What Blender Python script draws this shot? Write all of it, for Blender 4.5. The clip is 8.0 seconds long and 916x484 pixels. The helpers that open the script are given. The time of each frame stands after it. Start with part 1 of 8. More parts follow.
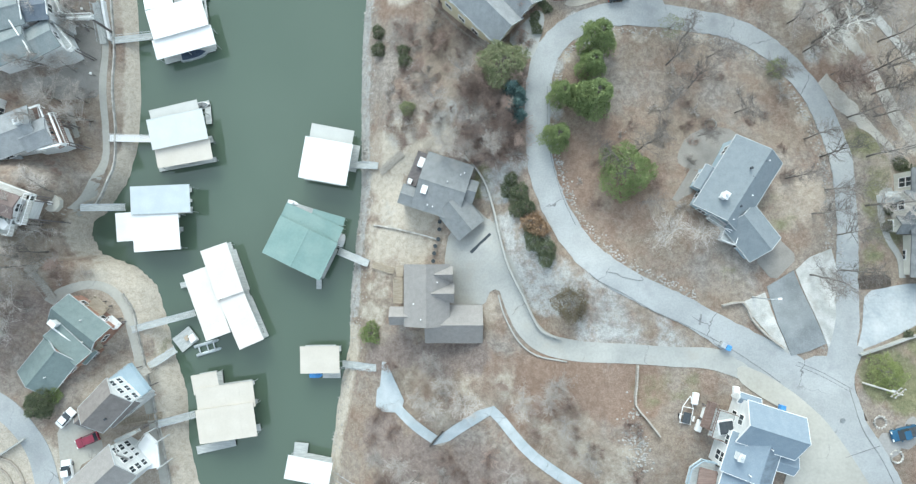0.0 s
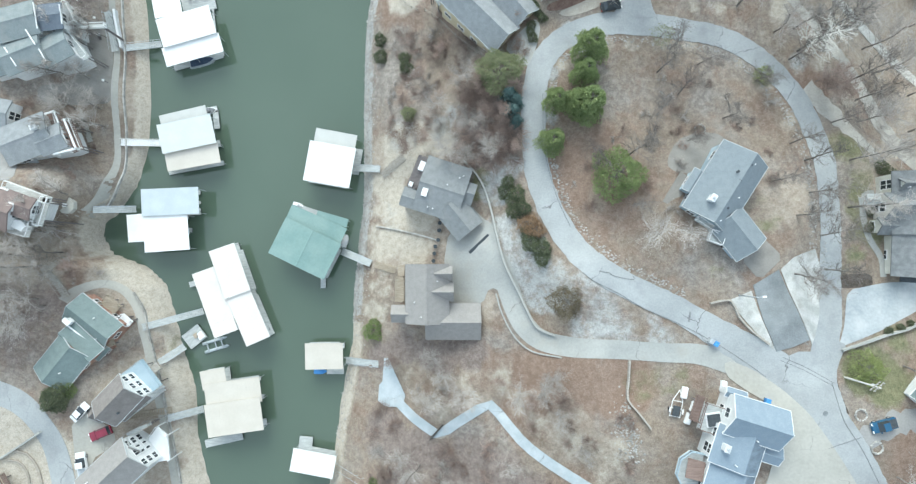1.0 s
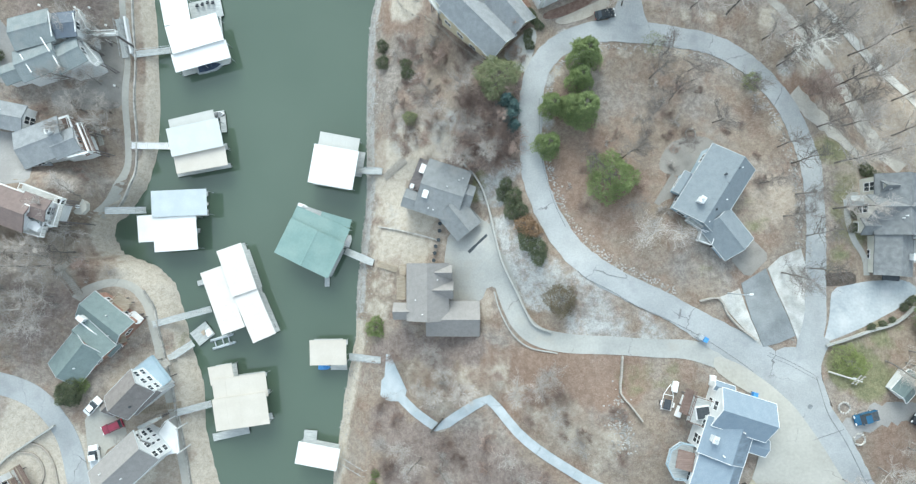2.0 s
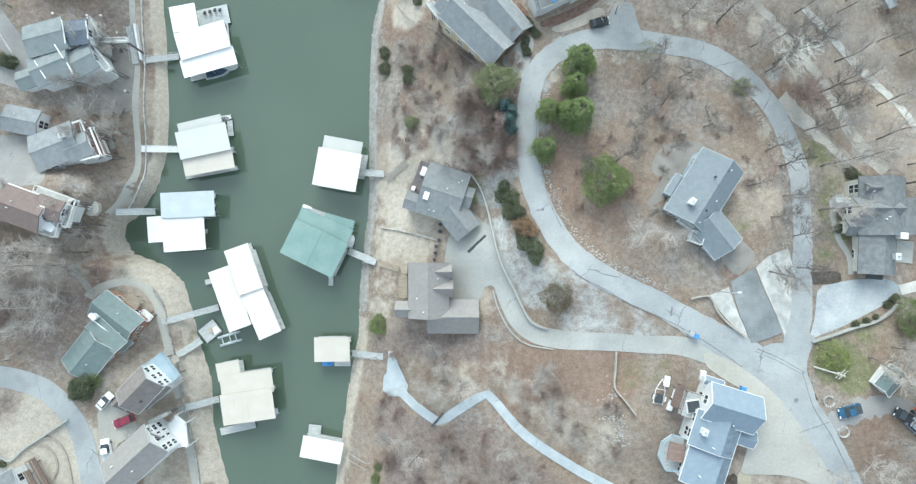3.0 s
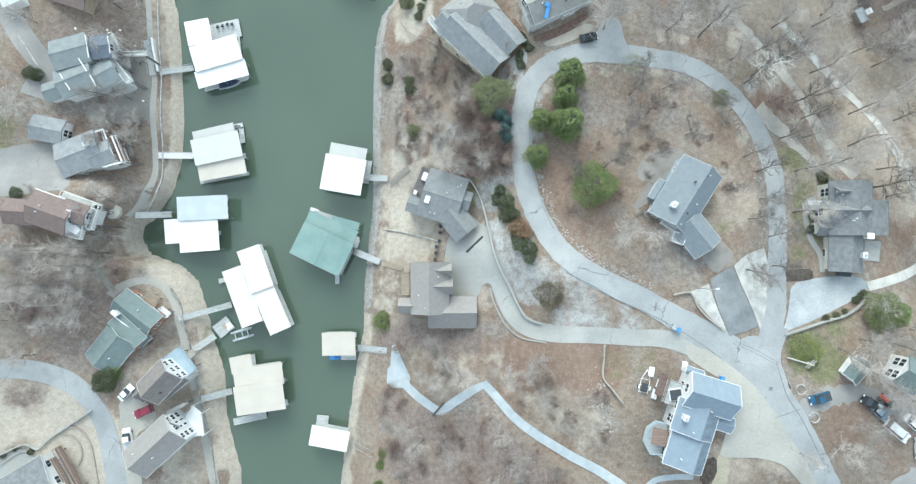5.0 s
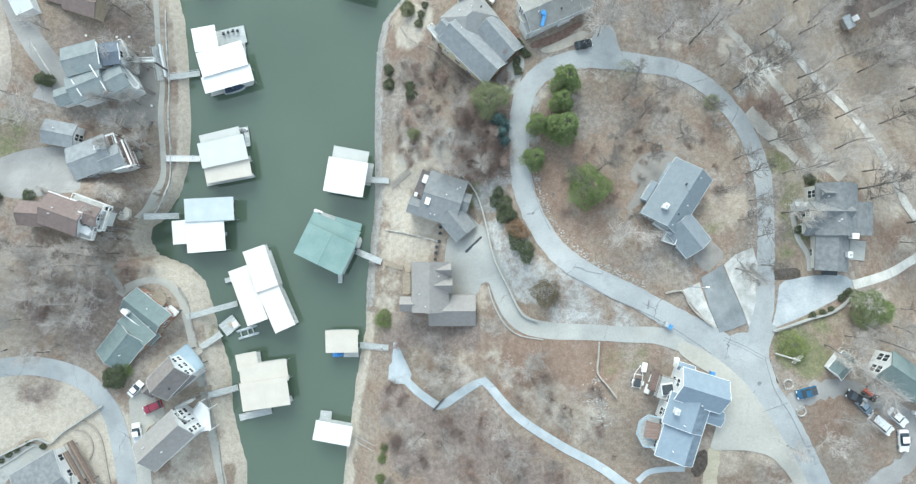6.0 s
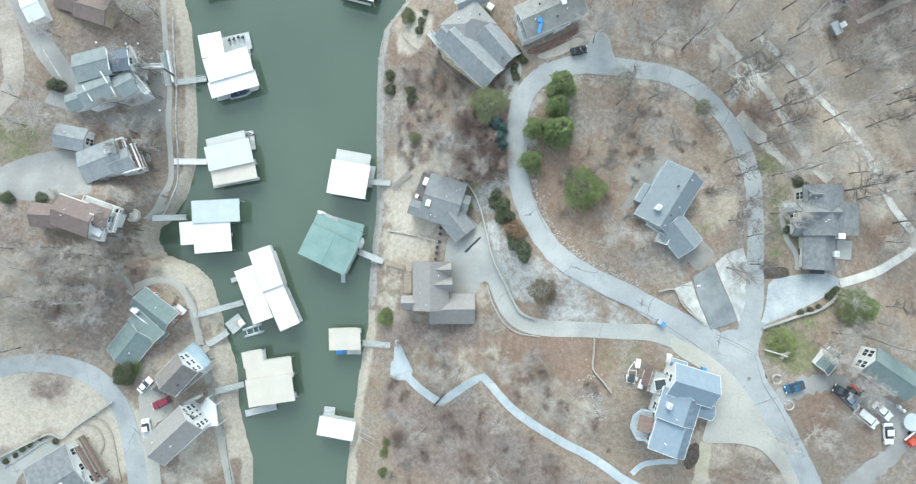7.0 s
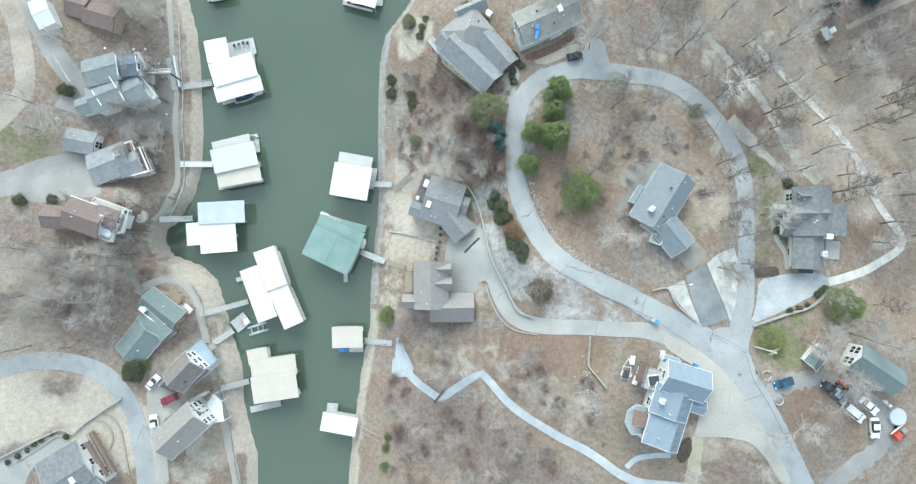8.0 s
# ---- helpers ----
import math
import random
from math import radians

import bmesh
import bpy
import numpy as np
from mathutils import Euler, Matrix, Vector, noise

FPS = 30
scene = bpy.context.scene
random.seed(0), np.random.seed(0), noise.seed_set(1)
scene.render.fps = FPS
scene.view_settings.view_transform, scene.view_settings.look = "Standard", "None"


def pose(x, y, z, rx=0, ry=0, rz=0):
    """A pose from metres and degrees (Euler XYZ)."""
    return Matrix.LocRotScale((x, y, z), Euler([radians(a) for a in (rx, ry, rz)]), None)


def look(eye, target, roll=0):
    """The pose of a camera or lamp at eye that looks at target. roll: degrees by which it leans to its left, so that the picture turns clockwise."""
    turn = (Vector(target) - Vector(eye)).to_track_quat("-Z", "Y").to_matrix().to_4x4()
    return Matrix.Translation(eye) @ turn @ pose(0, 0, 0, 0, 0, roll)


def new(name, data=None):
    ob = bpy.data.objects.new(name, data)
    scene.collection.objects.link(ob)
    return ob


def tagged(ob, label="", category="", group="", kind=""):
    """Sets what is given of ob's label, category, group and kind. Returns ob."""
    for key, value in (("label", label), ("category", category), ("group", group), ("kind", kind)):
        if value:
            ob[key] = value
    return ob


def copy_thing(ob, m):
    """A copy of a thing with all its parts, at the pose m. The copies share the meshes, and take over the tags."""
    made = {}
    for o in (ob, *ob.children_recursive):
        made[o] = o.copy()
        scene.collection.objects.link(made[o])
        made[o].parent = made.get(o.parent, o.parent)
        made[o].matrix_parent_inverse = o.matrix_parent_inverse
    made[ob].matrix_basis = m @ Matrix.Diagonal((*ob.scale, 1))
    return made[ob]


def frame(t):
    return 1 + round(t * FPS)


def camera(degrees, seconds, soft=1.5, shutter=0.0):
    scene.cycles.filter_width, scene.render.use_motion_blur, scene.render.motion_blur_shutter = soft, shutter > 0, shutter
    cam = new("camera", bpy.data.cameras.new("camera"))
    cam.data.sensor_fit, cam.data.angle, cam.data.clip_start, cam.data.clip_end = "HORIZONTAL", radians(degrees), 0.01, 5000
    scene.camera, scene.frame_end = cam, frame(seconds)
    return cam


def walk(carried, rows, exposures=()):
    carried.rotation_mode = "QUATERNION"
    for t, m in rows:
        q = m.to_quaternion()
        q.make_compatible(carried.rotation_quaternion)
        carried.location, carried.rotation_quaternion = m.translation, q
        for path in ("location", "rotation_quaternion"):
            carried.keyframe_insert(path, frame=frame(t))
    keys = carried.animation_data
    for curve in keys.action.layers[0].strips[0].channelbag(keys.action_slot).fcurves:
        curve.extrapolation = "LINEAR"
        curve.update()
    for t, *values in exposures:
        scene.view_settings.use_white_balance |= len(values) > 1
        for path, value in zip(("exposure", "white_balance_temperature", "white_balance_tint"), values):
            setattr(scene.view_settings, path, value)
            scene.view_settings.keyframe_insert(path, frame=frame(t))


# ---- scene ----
cam = camera(77.1, 8.0, 1.3)
METRES, EYE, TILT, LEAN, TURN = 32.7, 123.1, -88.3, 0.0, 0.0
ROWS = [
    (0.0, 0.0, 0.0, 0.0, 0.0, 0.0, -0.0),
    (0.5, 0.0051, -0.0652, 0.0014, 0.08, -0.01, 0.02),
    (1.0, 0.01, -0.1293, 0.0022, 0.09, 0.02, 0.03),
    (1.5, 0.0137, -0.1921, 0.0025, 0.12, 0.01, 0.04),
    (3.0, 0.019, -0.3792, 0.0014, 0.16, 0.05, 0.06),
    (3.5, 0.0184, -0.4418, 0.0019, 0.11, 0.07, 0.08),
    (4.0, 0.0177, -0.505, 0.0029, 0.07, 0.07, 0.11),
    (4.5, 0.0184, -0.5681, 0.004, 0.07, 0.06, 0.15),
    (6.0, 0.0218, -0.7573, 0.0054, 0.04, 0.08, 0.26),
    (6.5, 0.0226, -0.8207, 0.0058, 0.02, 0.09, 0.29),
    (7.0, 0.0235, -0.8832, 0.0064, 0.03, 0.1, 0.34),
    (7.5, 0.0238, -0.939, 0.0087, -0.0, 0.1, 0.37),
    (8.0, 0.0249, -0.9992, 0.011, 0.01, 0.08, 0.39),
]
EXPOSURES = [(0.0, 0.94, 6050, -1), (8.0, 0.97, 6050, -1)]
walk(cam, [(t, pose(0, 0, EYE, TILT, LEAN, TURN) @ pose(METRES * x, METRES * y, METRES * z, 90 + pitch, roll, yaw)) for t, x, y, z, yaw, pitch, roll in ROWS], EXPOSURES)

# ---- light: a bright overcast day ----
SUN_EL, SUN_AZ = 34.0, 350.0
world = bpy.data.worlds.new("sky")
scene.world = world
world.use_nodes = True
wn = world.node_tree
sky = wn.nodes.new("ShaderNodeTexSky")
sky.sky_type = "NISHITA"
sky.sun_disc = False
sky.sun_elevation, sky.sun_rotation = radians(SUN_EL), radians(SUN_AZ)
sky.air_density, sky.dust_density = 1.0, 2.0
wn.nodes["Background"].inputs[1].default_value = 0.16
cloud = wn.nodes.new("ShaderNodeMix")
cloud.data_type = "RGBA"
cloud.inputs[0].default_value = 0.6
cloud.inputs[7].default_value = (4.4, 4.6, 4.8, 1)
wn.links.new(sky.outputs[0], cloud.inputs[6])
wn.links.new(cloud.outputs[2], wn.nodes["Background"].inputs[0])
sun = new("sun", bpy.data.lights.new("sun", "SUN"))
sun.data.energy, sun.data.angle, sun.data.color = 1.7, radians(40), (1.0, 0.965, 0.915)
sun.matrix_world = look((0, 0, 300), (300 * -math.sin(radians(SUN_AZ)) / math.tan(radians(SUN_EL)), 300 * -math.cos(radians(SUN_AZ)) / math.tan(radians(SUN_EL)), 0))

# ---- materials ----


def mat(name, c1, c2, scale=0.5, rough=0.8, metal=0.0, bump=0.25, grain=0.14, fine=9.0, spread=0.0, stretch=(1, 1, 1), stain=None, cracks=0.0):
    """A surface of two mixed tones with finer grain and relief; spread varies alike things."""
    m = bpy.data.materials.new(name)
    m.use_nodes = True
    nt = m.node_tree
    N, L = nt.nodes, nt.links
    b = N["Principled BSDF"]
    tc = N.new("ShaderNodeTexCoord")
    mp = N.new("ShaderNodeMapping")
    mp.inputs["Scale"].default_value = stretch
    L.new(tc.outputs["Object"], mp.inputs["Vector"])
    n1 = N.new("ShaderNodeTexNoise")
    n1.inputs["Scale"].default_value, n1.inputs["Detail"].default_value = scale, 6
    n2 = N.new("ShaderNodeTexNoise")
    n2.inputs["Scale"].default_value, n2.inputs["Detail"].default_value = scale * fine, 4
    for n in (n1, n2):
        L.new(mp.outputs[0], n.inputs["Vector"])
    ramp = N.new("ShaderNodeValToRGB")
    ramp.color_ramp.elements[0].position, ramp.color_ramp.elements[1].position = 0.36, 0.64
    ramp.color_ramp.elements[0].color, ramp.color_ramp.elements[1].color = (*c1, 1), (*c2, 1)
    L.new(n1.outputs["Fac"], ramp.inputs[0])
    mr = N.new("ShaderNodeMapRange")
    mr.inputs["From Min"].default_value, mr.inputs["From Max"].default_value = 0.25, 0.75
    mr.inputs["To Min"].default_value, mr.inputs["To Max"].default_value = 1 - grain, 1 + grain
    L.new(n2.outputs["Fac"], mr.inputs["Value"])
    value = mr.outputs[0]
    if spread:
        info = N.new("ShaderNodeObjectInfo")
        sp = N.new("ShaderNodeMapRange")
        sp.inputs["To Min"].default_value, sp.inputs["To Max"].default_value = 1 - spread, 1 + spread
        L.new(info.outputs["Random"], sp.inputs["Value"])
        mu = N.new("ShaderNodeMath")
        mu.operation = "MULTIPLY"
        L.new(value, mu.inputs[0]), L.new(sp.outputs[0], mu.inputs[1])
        value = mu.outputs[0]
    mx = N.new("ShaderNodeVectorMath")
    mx.operation = "SCALE"
    L.new(ramp.outputs[0], mx.inputs[0]), L.new(value, mx.inputs["Scale"])
    colour = mx.outputs[0]
    if stain:
        ns = N.new("ShaderNodeTexNoise")
        ns.inputs["Scale"].default_value, ns.inputs["Detail"].default_value = stain[1], 8
        L.new(tc.outputs["Object"], ns.inputs["Vector"])
        rs = N.new("ShaderNodeMapRange")
        rs.inputs["From Min"].default_value, rs.inputs["From Max"].default_value = 0.52, 0.72
        rs.inputs["To Max"].default_value = stain[2]
        L.new(ns.outputs["Fac"], rs.inputs["Value"])
        mc = N.new("ShaderNodeMix")
        mc.data_type = "RGBA"
        L.new(rs.outputs[0], mc.inputs[0]), L.new(colour, mc.inputs[6])
        mc.inputs[7].default_value = (*stain[0], 1)
        colour = mc.outputs[2]
    if cracks:
        wob = N.new("ShaderNodeTexNoise")
        wob.inputs["Scale"].default_value, wob.inputs["Detail"].default_value = 0.5, 5
        add = N.new("ShaderNodeVectorMath")
        add.operation = "MULTIPLY_ADD"
        add.inputs[1].default_value = (2.5, 2.5, 2.5)
        L.new(tc.outputs["Object"], wob.inputs["Vector"]), L.new(wob.outputs["Color"], add.inputs[0]), L.new(tc.outputs["Object"], add.inputs[2])
        vo = N.new("ShaderNodeTexVoronoi")
        vo.feature = "DISTANCE_TO_EDGE"
        vo.inputs["Scale"].default_value = 0.075
        L.new(add.outputs[0], vo.inputs["Vector"])
        cr = N.new("ShaderNodeMapRange")
        cr.inputs["From Min"].default_value, cr.inputs["From Max"].default_value = 0.002, 0.008
        cr.inputs["To Min"].default_value, cr.inputs["To Max"].default_value = cracks, 0.0
        L.new(vo.outputs["Distance"], cr.inputs["Value"])
        msk = N.new("ShaderNodeMath")
        msk.operation = "MULTIPLY"
        gate = N.new("ShaderNodeMapRange")
        gate.inputs["From Min"].default_value, gate.inputs["From Max"].default_value = 0.5, 0.62
        L.new(n1.outputs["Fac"], gate.inputs["Value"]), L.new(cr.outputs[0], msk.inputs[0]), L.new(gate.outputs[0], msk.inputs[1])
        mk_ = N.new("ShaderNodeMix")
        mk_.data_type = "RGBA"
        L.new(msk.outputs[0], mk_.inputs[0]), L.new(colour, mk_.inputs[6])
        mk_.inputs[7].default_value = (0.1, 0.1, 0.1, 1)
        colour = mk_.outputs[2]
    L.new(colour, b.inputs["Base Color"])
    b.inputs["Roughness"].default_value, b.inputs["Metallic"].default_value = rough, metal
    if bump:
        bp = N.new("ShaderNodeBump")
        bp.inputs["Strength"].default_value, bp.inputs["Distance"].default_value = bump, 0.05
        L.new(n2.outputs["Fac"], bp.inputs["Height"]), L.new(bp.outputs[0], b.inputs["Normal"])
    return m


def glass_mat(name, tint):
    m = bpy.data.materials.new(name)
    m.use_nodes = True
    b = m.node_tree.nodes["Principled BSDF"]
    b.inputs["Base Color"].default_value = (*tint, 1)
    b.inputs["Roughness"].default_value, b.inputs["Specular IOR Level"].default_value = 0.06, 0.6
    return m


M_ASPHALT = mat("worn_asphalt", (0.305, 0.32, 0.325), (0.38, 0.395, 0.40), 0.12, 0.9, fine=30, grain=0.1, stain=((0.25, 0.26, 0.27), 0.35, 0.55), cracks=0.75)
M_LOT = mat("cloudy_blue_grey_concrete", (0.285, 0.32, 0.345), (0.42, 0.445, 0.46), 0.16, 0.85, fine=14, grain=0.1, stain=((0.5, 0.515, 0.52), 0.3, 0.7))
M_ASPHALT_DARK = mat("grey_asphalt", (0.16, 0.175, 0.185), (0.25, 0.268, 0.278), 0.25, 0.9, fine=20, grain=0.16, stain=((0.2, 0.22, 0.23), 0.3, 0.6))
M_CONCRETE = mat("pale_concrete", (0.325, 0.33, 0.317), (0.405, 0.407, 0.388), 0.2, 0.85, fine=14, grain=0.08, stain=((0.335, 0.322, 0.29), 0.4, 0.55), cracks=0.5)
M_CONCRETE_WARM = mat("cream_concrete", (0.37, 0.36, 0.325), (0.445, 0.434, 0.395), 0.15, 0.85, fine=14, grain=0.08, stain=((0.36, 0.345, 0.315), 0.3, 0.6), cracks=0.4)
M_CONCRETE_PALE = mat("weathered_white_concrete", (0.46, 0.455, 0.42), (0.60, 0.59, 0.56), 0.4, 0.85, fine=10, grain=0.12, spread=0.12)
M_SAND = mat("yellowish_sand", (0.40, 0.36, 0.27), (0.48, 0.44, 0.34), 0.3, 0.95, fine=12, grain=0.15, stain=((0.34, 0.30, 0.24), 0.5, 0.5))
M_DRIVE_GREY = mat("dusty_grey_drive", (0.265, 0.26, 0.252), (0.335, 0.328, 0.318), 0.18, 0.9, fine=20, grain=0.1, stain=((0.27, 0.26, 0.25), 0.35, 0.6), cracks=0.4)
M_CONCRETE_COOL = mat("cool_concrete", (0.36, 0.41, 0.44), (0.47, 0.51, 0.535), 0.35, 0.8, fine=12, grain=0.08, stain=((0.36, 0.38, 0.39), 0.5, 0.6), cracks=0.5)
M_FORECOURT = mat("tan_paving", (0.37, 0.335, 0.285), (0.45, 0.415, 0.36), 0.3, 0.9, fine=12, grain=0.12, stain=((0.33, 0.29, 0.25), 0.4, 0.5))
M_GRAVEL = mat("white_gravel", (0.37, 0.375, 0.36), (0.53, 0.53, 0.515), 0.5, 0.95, bump=0.8, fine=16, grain=0.22, stain=((0.33, 0.31, 0.28), 0.6, 0.75))
M_DIRT = mat("pale_dirt", (0.30, 0.268, 0.23), (0.40, 0.362, 0.315), 0.2, 0.95, fine=10, grain=0.18, stain=((0.26, 0.215, 0.175), 0.4, 0.65))
M_TRACK = mat("pale_stony_track", (0.37, 0.35, 0.315), (0.47, 0.45, 0.41), 0.3, 0.95, fine=12, grain=0.14, stain=((0.33, 0.295, 0.25), 0.4, 0.6))
M_ROCK = mat("limestone_rock", (0.30, 0.29, 0.27), (0.50, 0.485, 0.46), 0.8, 0.9, spread=0.2)
M_WHITE_ROOF = mat("white_painted_metal", (0.73, 0.735, 0.73), (0.79, 0.79, 0.785), 0.3, 0.4, bump=0.05, grain=0.03)
M_CREAM_ROOF = mat("cream_painted_metal", (0.545, 0.503, 0.442), (0.585, 0.543, 0.482), 0.3, 0.42, bump=0.05, grain=0.03)
M_IVORY_ROOF = mat("ivory_painted_metal", (0.635, 0.605, 0.57), (0.685, 0.655, 0.62), 0.3, 0.42, bump=0.05, grain=0.03)
M_PALE_ROOF = mat("off_white_metal", (0.565, 0.595, 0.59), (0.60, 0.63, 0.625), 0.3, 0.42, bump=0.05, grain=0.03)
M_STONE_ROOF = mat("greyish_ivory_metal", (0.50, 0.505, 0.485), (0.55, 0.555, 0.53), 0.3, 0.42, bump=0.05, grain=0.03)
M_BLUE_ROOF = mat("pale_blue_metal", (0.47, 0.52, 0.55), (0.53, 0.58, 0.605), 0.3, 0.4, bump=0.05, grain=0.03)
M_TEAL_ROOF = mat("faded_teal_metal", (0.185, 0.285, 0.268), (0.23, 0.328, 0.308), 0.25, 0.5, bump=0.05, grain=0.06)
M_GALV = mat("galvanised_steel", (0.42, 0.45, 0.47), (0.55, 0.58, 0.6), 1.5, 0.5, metal=0.4, bump=0.1)
M_DECKING = mat("grey_decking", (0.38, 0.40, 0.40), (0.52, 0.54, 0.53), 0.8, 0.85, stretch=(1, 6, 1))
M_WOOD = mat("tan_deck_wood", (0.31, 0.262, 0.20), (0.41, 0.355, 0.285), 0.9, 0.8, stretch=(1, 7, 1))
M_WOOD_RED = mat("red_brown_deck", (0.165, 0.115, 0.098), (0.235, 0.172, 0.148), 0.9, 0.8, stretch=(1, 7, 1))
M_WOOD_MAUVE = mat("stained_grey_mauve_deck", (0.135, 0.122, 0.122), (0.19, 0.172, 0.172), 0.9, 0.8, stretch=(1, 7, 1))
M_PALE_DECK = mat("weathered_white_deck", (0.44, 0.44, 0.42), (0.58, 0.58, 0.55), 0.85, 0.8, stretch=(1, 7, 1))
M_WOOD_GREY = mat("weathered_wood", (0.30, 0.28, 0.25), (0.42, 0.39, 0.35), 1.2, 0.9, stretch=(1, 5, 1))
M_FLOAT = mat("black_float", (0.03, 0.03, 0.03), (0.05, 0.05, 0.05), 1, 0.6)
M_SH_GREY = mat("grey_shingles", (0.165, 0.175, 0.182), (0.228, 0.238, 0.243), 1.1, 0.9, fine=6, grain=0.13, bump=0.5, stain=((0.17, 0.175, 0.18), 0.3, 0.5))
M_SH_SLATE = mat("slate_grey_shingles", (0.199, 0.210, 0.215), (0.236, 0.247, 0.253), 1.1, 0.9, fine=6, grain=0.13, bump=0.5, stain=((0.27, 0.27, 0.26), 0.3, 0.5))
M_SH_BLUE = mat("blue_grey_shingles", (0.190, 0.220, 0.242), (0.215, 0.246, 0.268), 1.1, 0.9, fine=6, grain=0.13, bump=0.5)
M_SH_HAZE = mat("weathered_teal_grey_shingles", (0.205, 0.235, 0.24), (0.245, 0.275, 0.28), 0.6, 0.9, fine=8, grain=0.14, bump=0.5, stain=((0.26, 0.265, 0.255), 0.3, 0.6))
M_SH_SKY = mat("light_blue_shingles", (0.215, 0.270, 0.325), (0.240, 0.295, 0.350), 1.1, 0.85, fine=6, grain=0.13, bump=0.5, stain=((0.17, 0.22, 0.275), 0.25, 0.5))
# darker, streaked version of the light blue shingles, for one slope of a wing
M_SH_STREAKED = mat("streaked_dark_blue_shingles", (0.135, 0.17, 0.21), (0.20, 0.25, 0.30), 0.8, 0.6, fine=5, grain=0.15, bump=0.4, stretch=(0.5, 1.6, 1))
M_SH_TAUPE = mat("taupe_shingles", (0.258, 0.247, 0.237), (0.292, 0.278, 0.268), 1.1, 0.9, fine=6, grain=0.13, bump=0.5)
M_SH_BROWN = mat("brown_shingles", (0.187, 0.145, 0.134), (0.218, 0.170, 0.156), 1.1, 0.9, fine=6, grain=0.13, bump=0.5)
M_SH_MAUVE = mat("grey_brown_shingles", (0.180, 0.164, 0.154), (0.220, 0.201, 0.191), 1.1, 0.9, fine=6, grain=0.13, bump=0.5)
M_SH_PEWTER = mat("pewter_grey_shingles", (0.238, 0.252, 0.262), (0.290, 0.305, 0.315), 0.9, 0.9, fine=6, grain=0.14, bump=0.5, stain=((0.22, 0.235, 0.25), 0.35, 0.5))
M_SH_OLIVE = mat("olive_grey_shingles", (0.24, 0.24, 0.226), (0.29, 0.29, 0.275), 0.8, 0.9, fine=6, grain=0.14, bump=0.5, stain=((0.19, 0.19, 0.185), 0.35, 0.5))
# grey shingles with brighter light put into the colour, for an upper hip roof
M_SH_LIT = mat("lit_pale_grey_shingles", (0.263, 0.263, 0.258), (0.297, 0.297, 0.292), 1.1, 0.9, fine=6, grain=0.13, bump=0.5)
M_SH_GREEN = mat("grey_green_shingles", (0.155, 0.200, 0.198), (0.180, 0.226, 0.222), 1.1, 0.88, fine=6, grain=0.13, bump=0.5, stain=((0.125, 0.165, 0.165), 0.25, 0.5))
M_SH_DARK = mat("dark_slate_shingles", (0.121, 0.146, 0.181), (0.149, 0.174, 0.209), 1.1, 0.85, fine=6, grain=0.13, bump=0.5)
M_PAINT = mat("white_paint", (0.76, 0.77, 0.77), (0.82, 0.82, 0.82), 0.6, 0.5, bump=0.05, grain=0.03)
M_TRIM = mat("greyish_white_trim", (0.42, 0.44, 0.45), (0.50, 0.52, 0.53), 0.6, 0.6, bump=0.05, grain=0.05)
M_MULCH = mat("dark_mulch", (0.06, 0.05, 0.042), (0.11, 0.09, 0.075), 1.5, 0.95, bump=0.6, fine=6, grain=0.3)
M_RED_MULCH = mat("reddish_bark_mulch", (0.15, 0.095, 0.075), (0.22, 0.15, 0.12), 1.5, 0.95, bump=0.6, fine=6, grain=0.3)
M_TAR_MARK = mat("old_tar_and_dark_mark", (0.15, 0.155, 0.16), (0.23, 0.235, 0.24), 1.0, 0.85, fine=8, grain=0.25)
M_LOG = mat("dark_weathered_log", (0.06, 0.055, 0.05), (0.11, 0.1, 0.09), 2, 0.9)
M_NAVY = mat("navy_canvas", (0.03, 0.05, 0.09), (0.05, 0.08, 0.13), 1, 0.7)
M_SIDING_W = mat("white_siding", (0.60, 0.62, 0.63), (0.70, 0.71, 0.71), 0.5, 0.6, bump=0.2, grain=0.05, stretch=(1, 1, 6))
M_SIDING_IV = mat("ivory_stucco", (0.56, 0.55, 0.49), (0.65, 0.64, 0.58), 0.5, 0.7, bump=0.2, grain=0.05)
M_SIDING_B = mat("beige_siding", (0.52, 0.45, 0.31), (0.60, 0.53, 0.38), 0.5, 0.65, bump=0.2, grain=0.06, stretch=(1, 1, 6))
M_SIDING_BL = mat("pale_blue_siding", (0.33, 0.43, 0.50), (0.40, 0.49, 0.55), 0.5, 0.6, bump=0.2, grain=0.05, stretch=(1, 1, 6))
M_SIDING_G = mat("grey_siding", (0.36, 0.36, 0.35), (0.46, 0.45, 0.43), 0.5, 0.65, bump=0.2, grain=0.06, stretch=(1, 1, 6))
M_SIDING_T = mat("tan_siding", (0.40, 0.33, 0.25), (0.48, 0.41, 0.32), 0.5, 0.65, bump=0.2, grain=0.06, stretch=(1, 1, 6))
M_BRICK = mat("reddish_masonry", (0.26, 0.15, 0.11), (0.36, 0.22, 0.17), 1.2, 0.9)
M_GLASS = glass_mat("window_glass", (0.035, 0.045, 0.055))
M_BARK = mat("grey_bark", (0.15, 0.135, 0.125), (0.25, 0.23, 0.21), 1.5, 0.95, spread=0.3)
M_TWIG = mat("grey_brown_twigs", (0.31, 0.283, 0.26), (0.47, 0.435, 0.405), 0.6, 0.95, spread=0.25, bump=0)
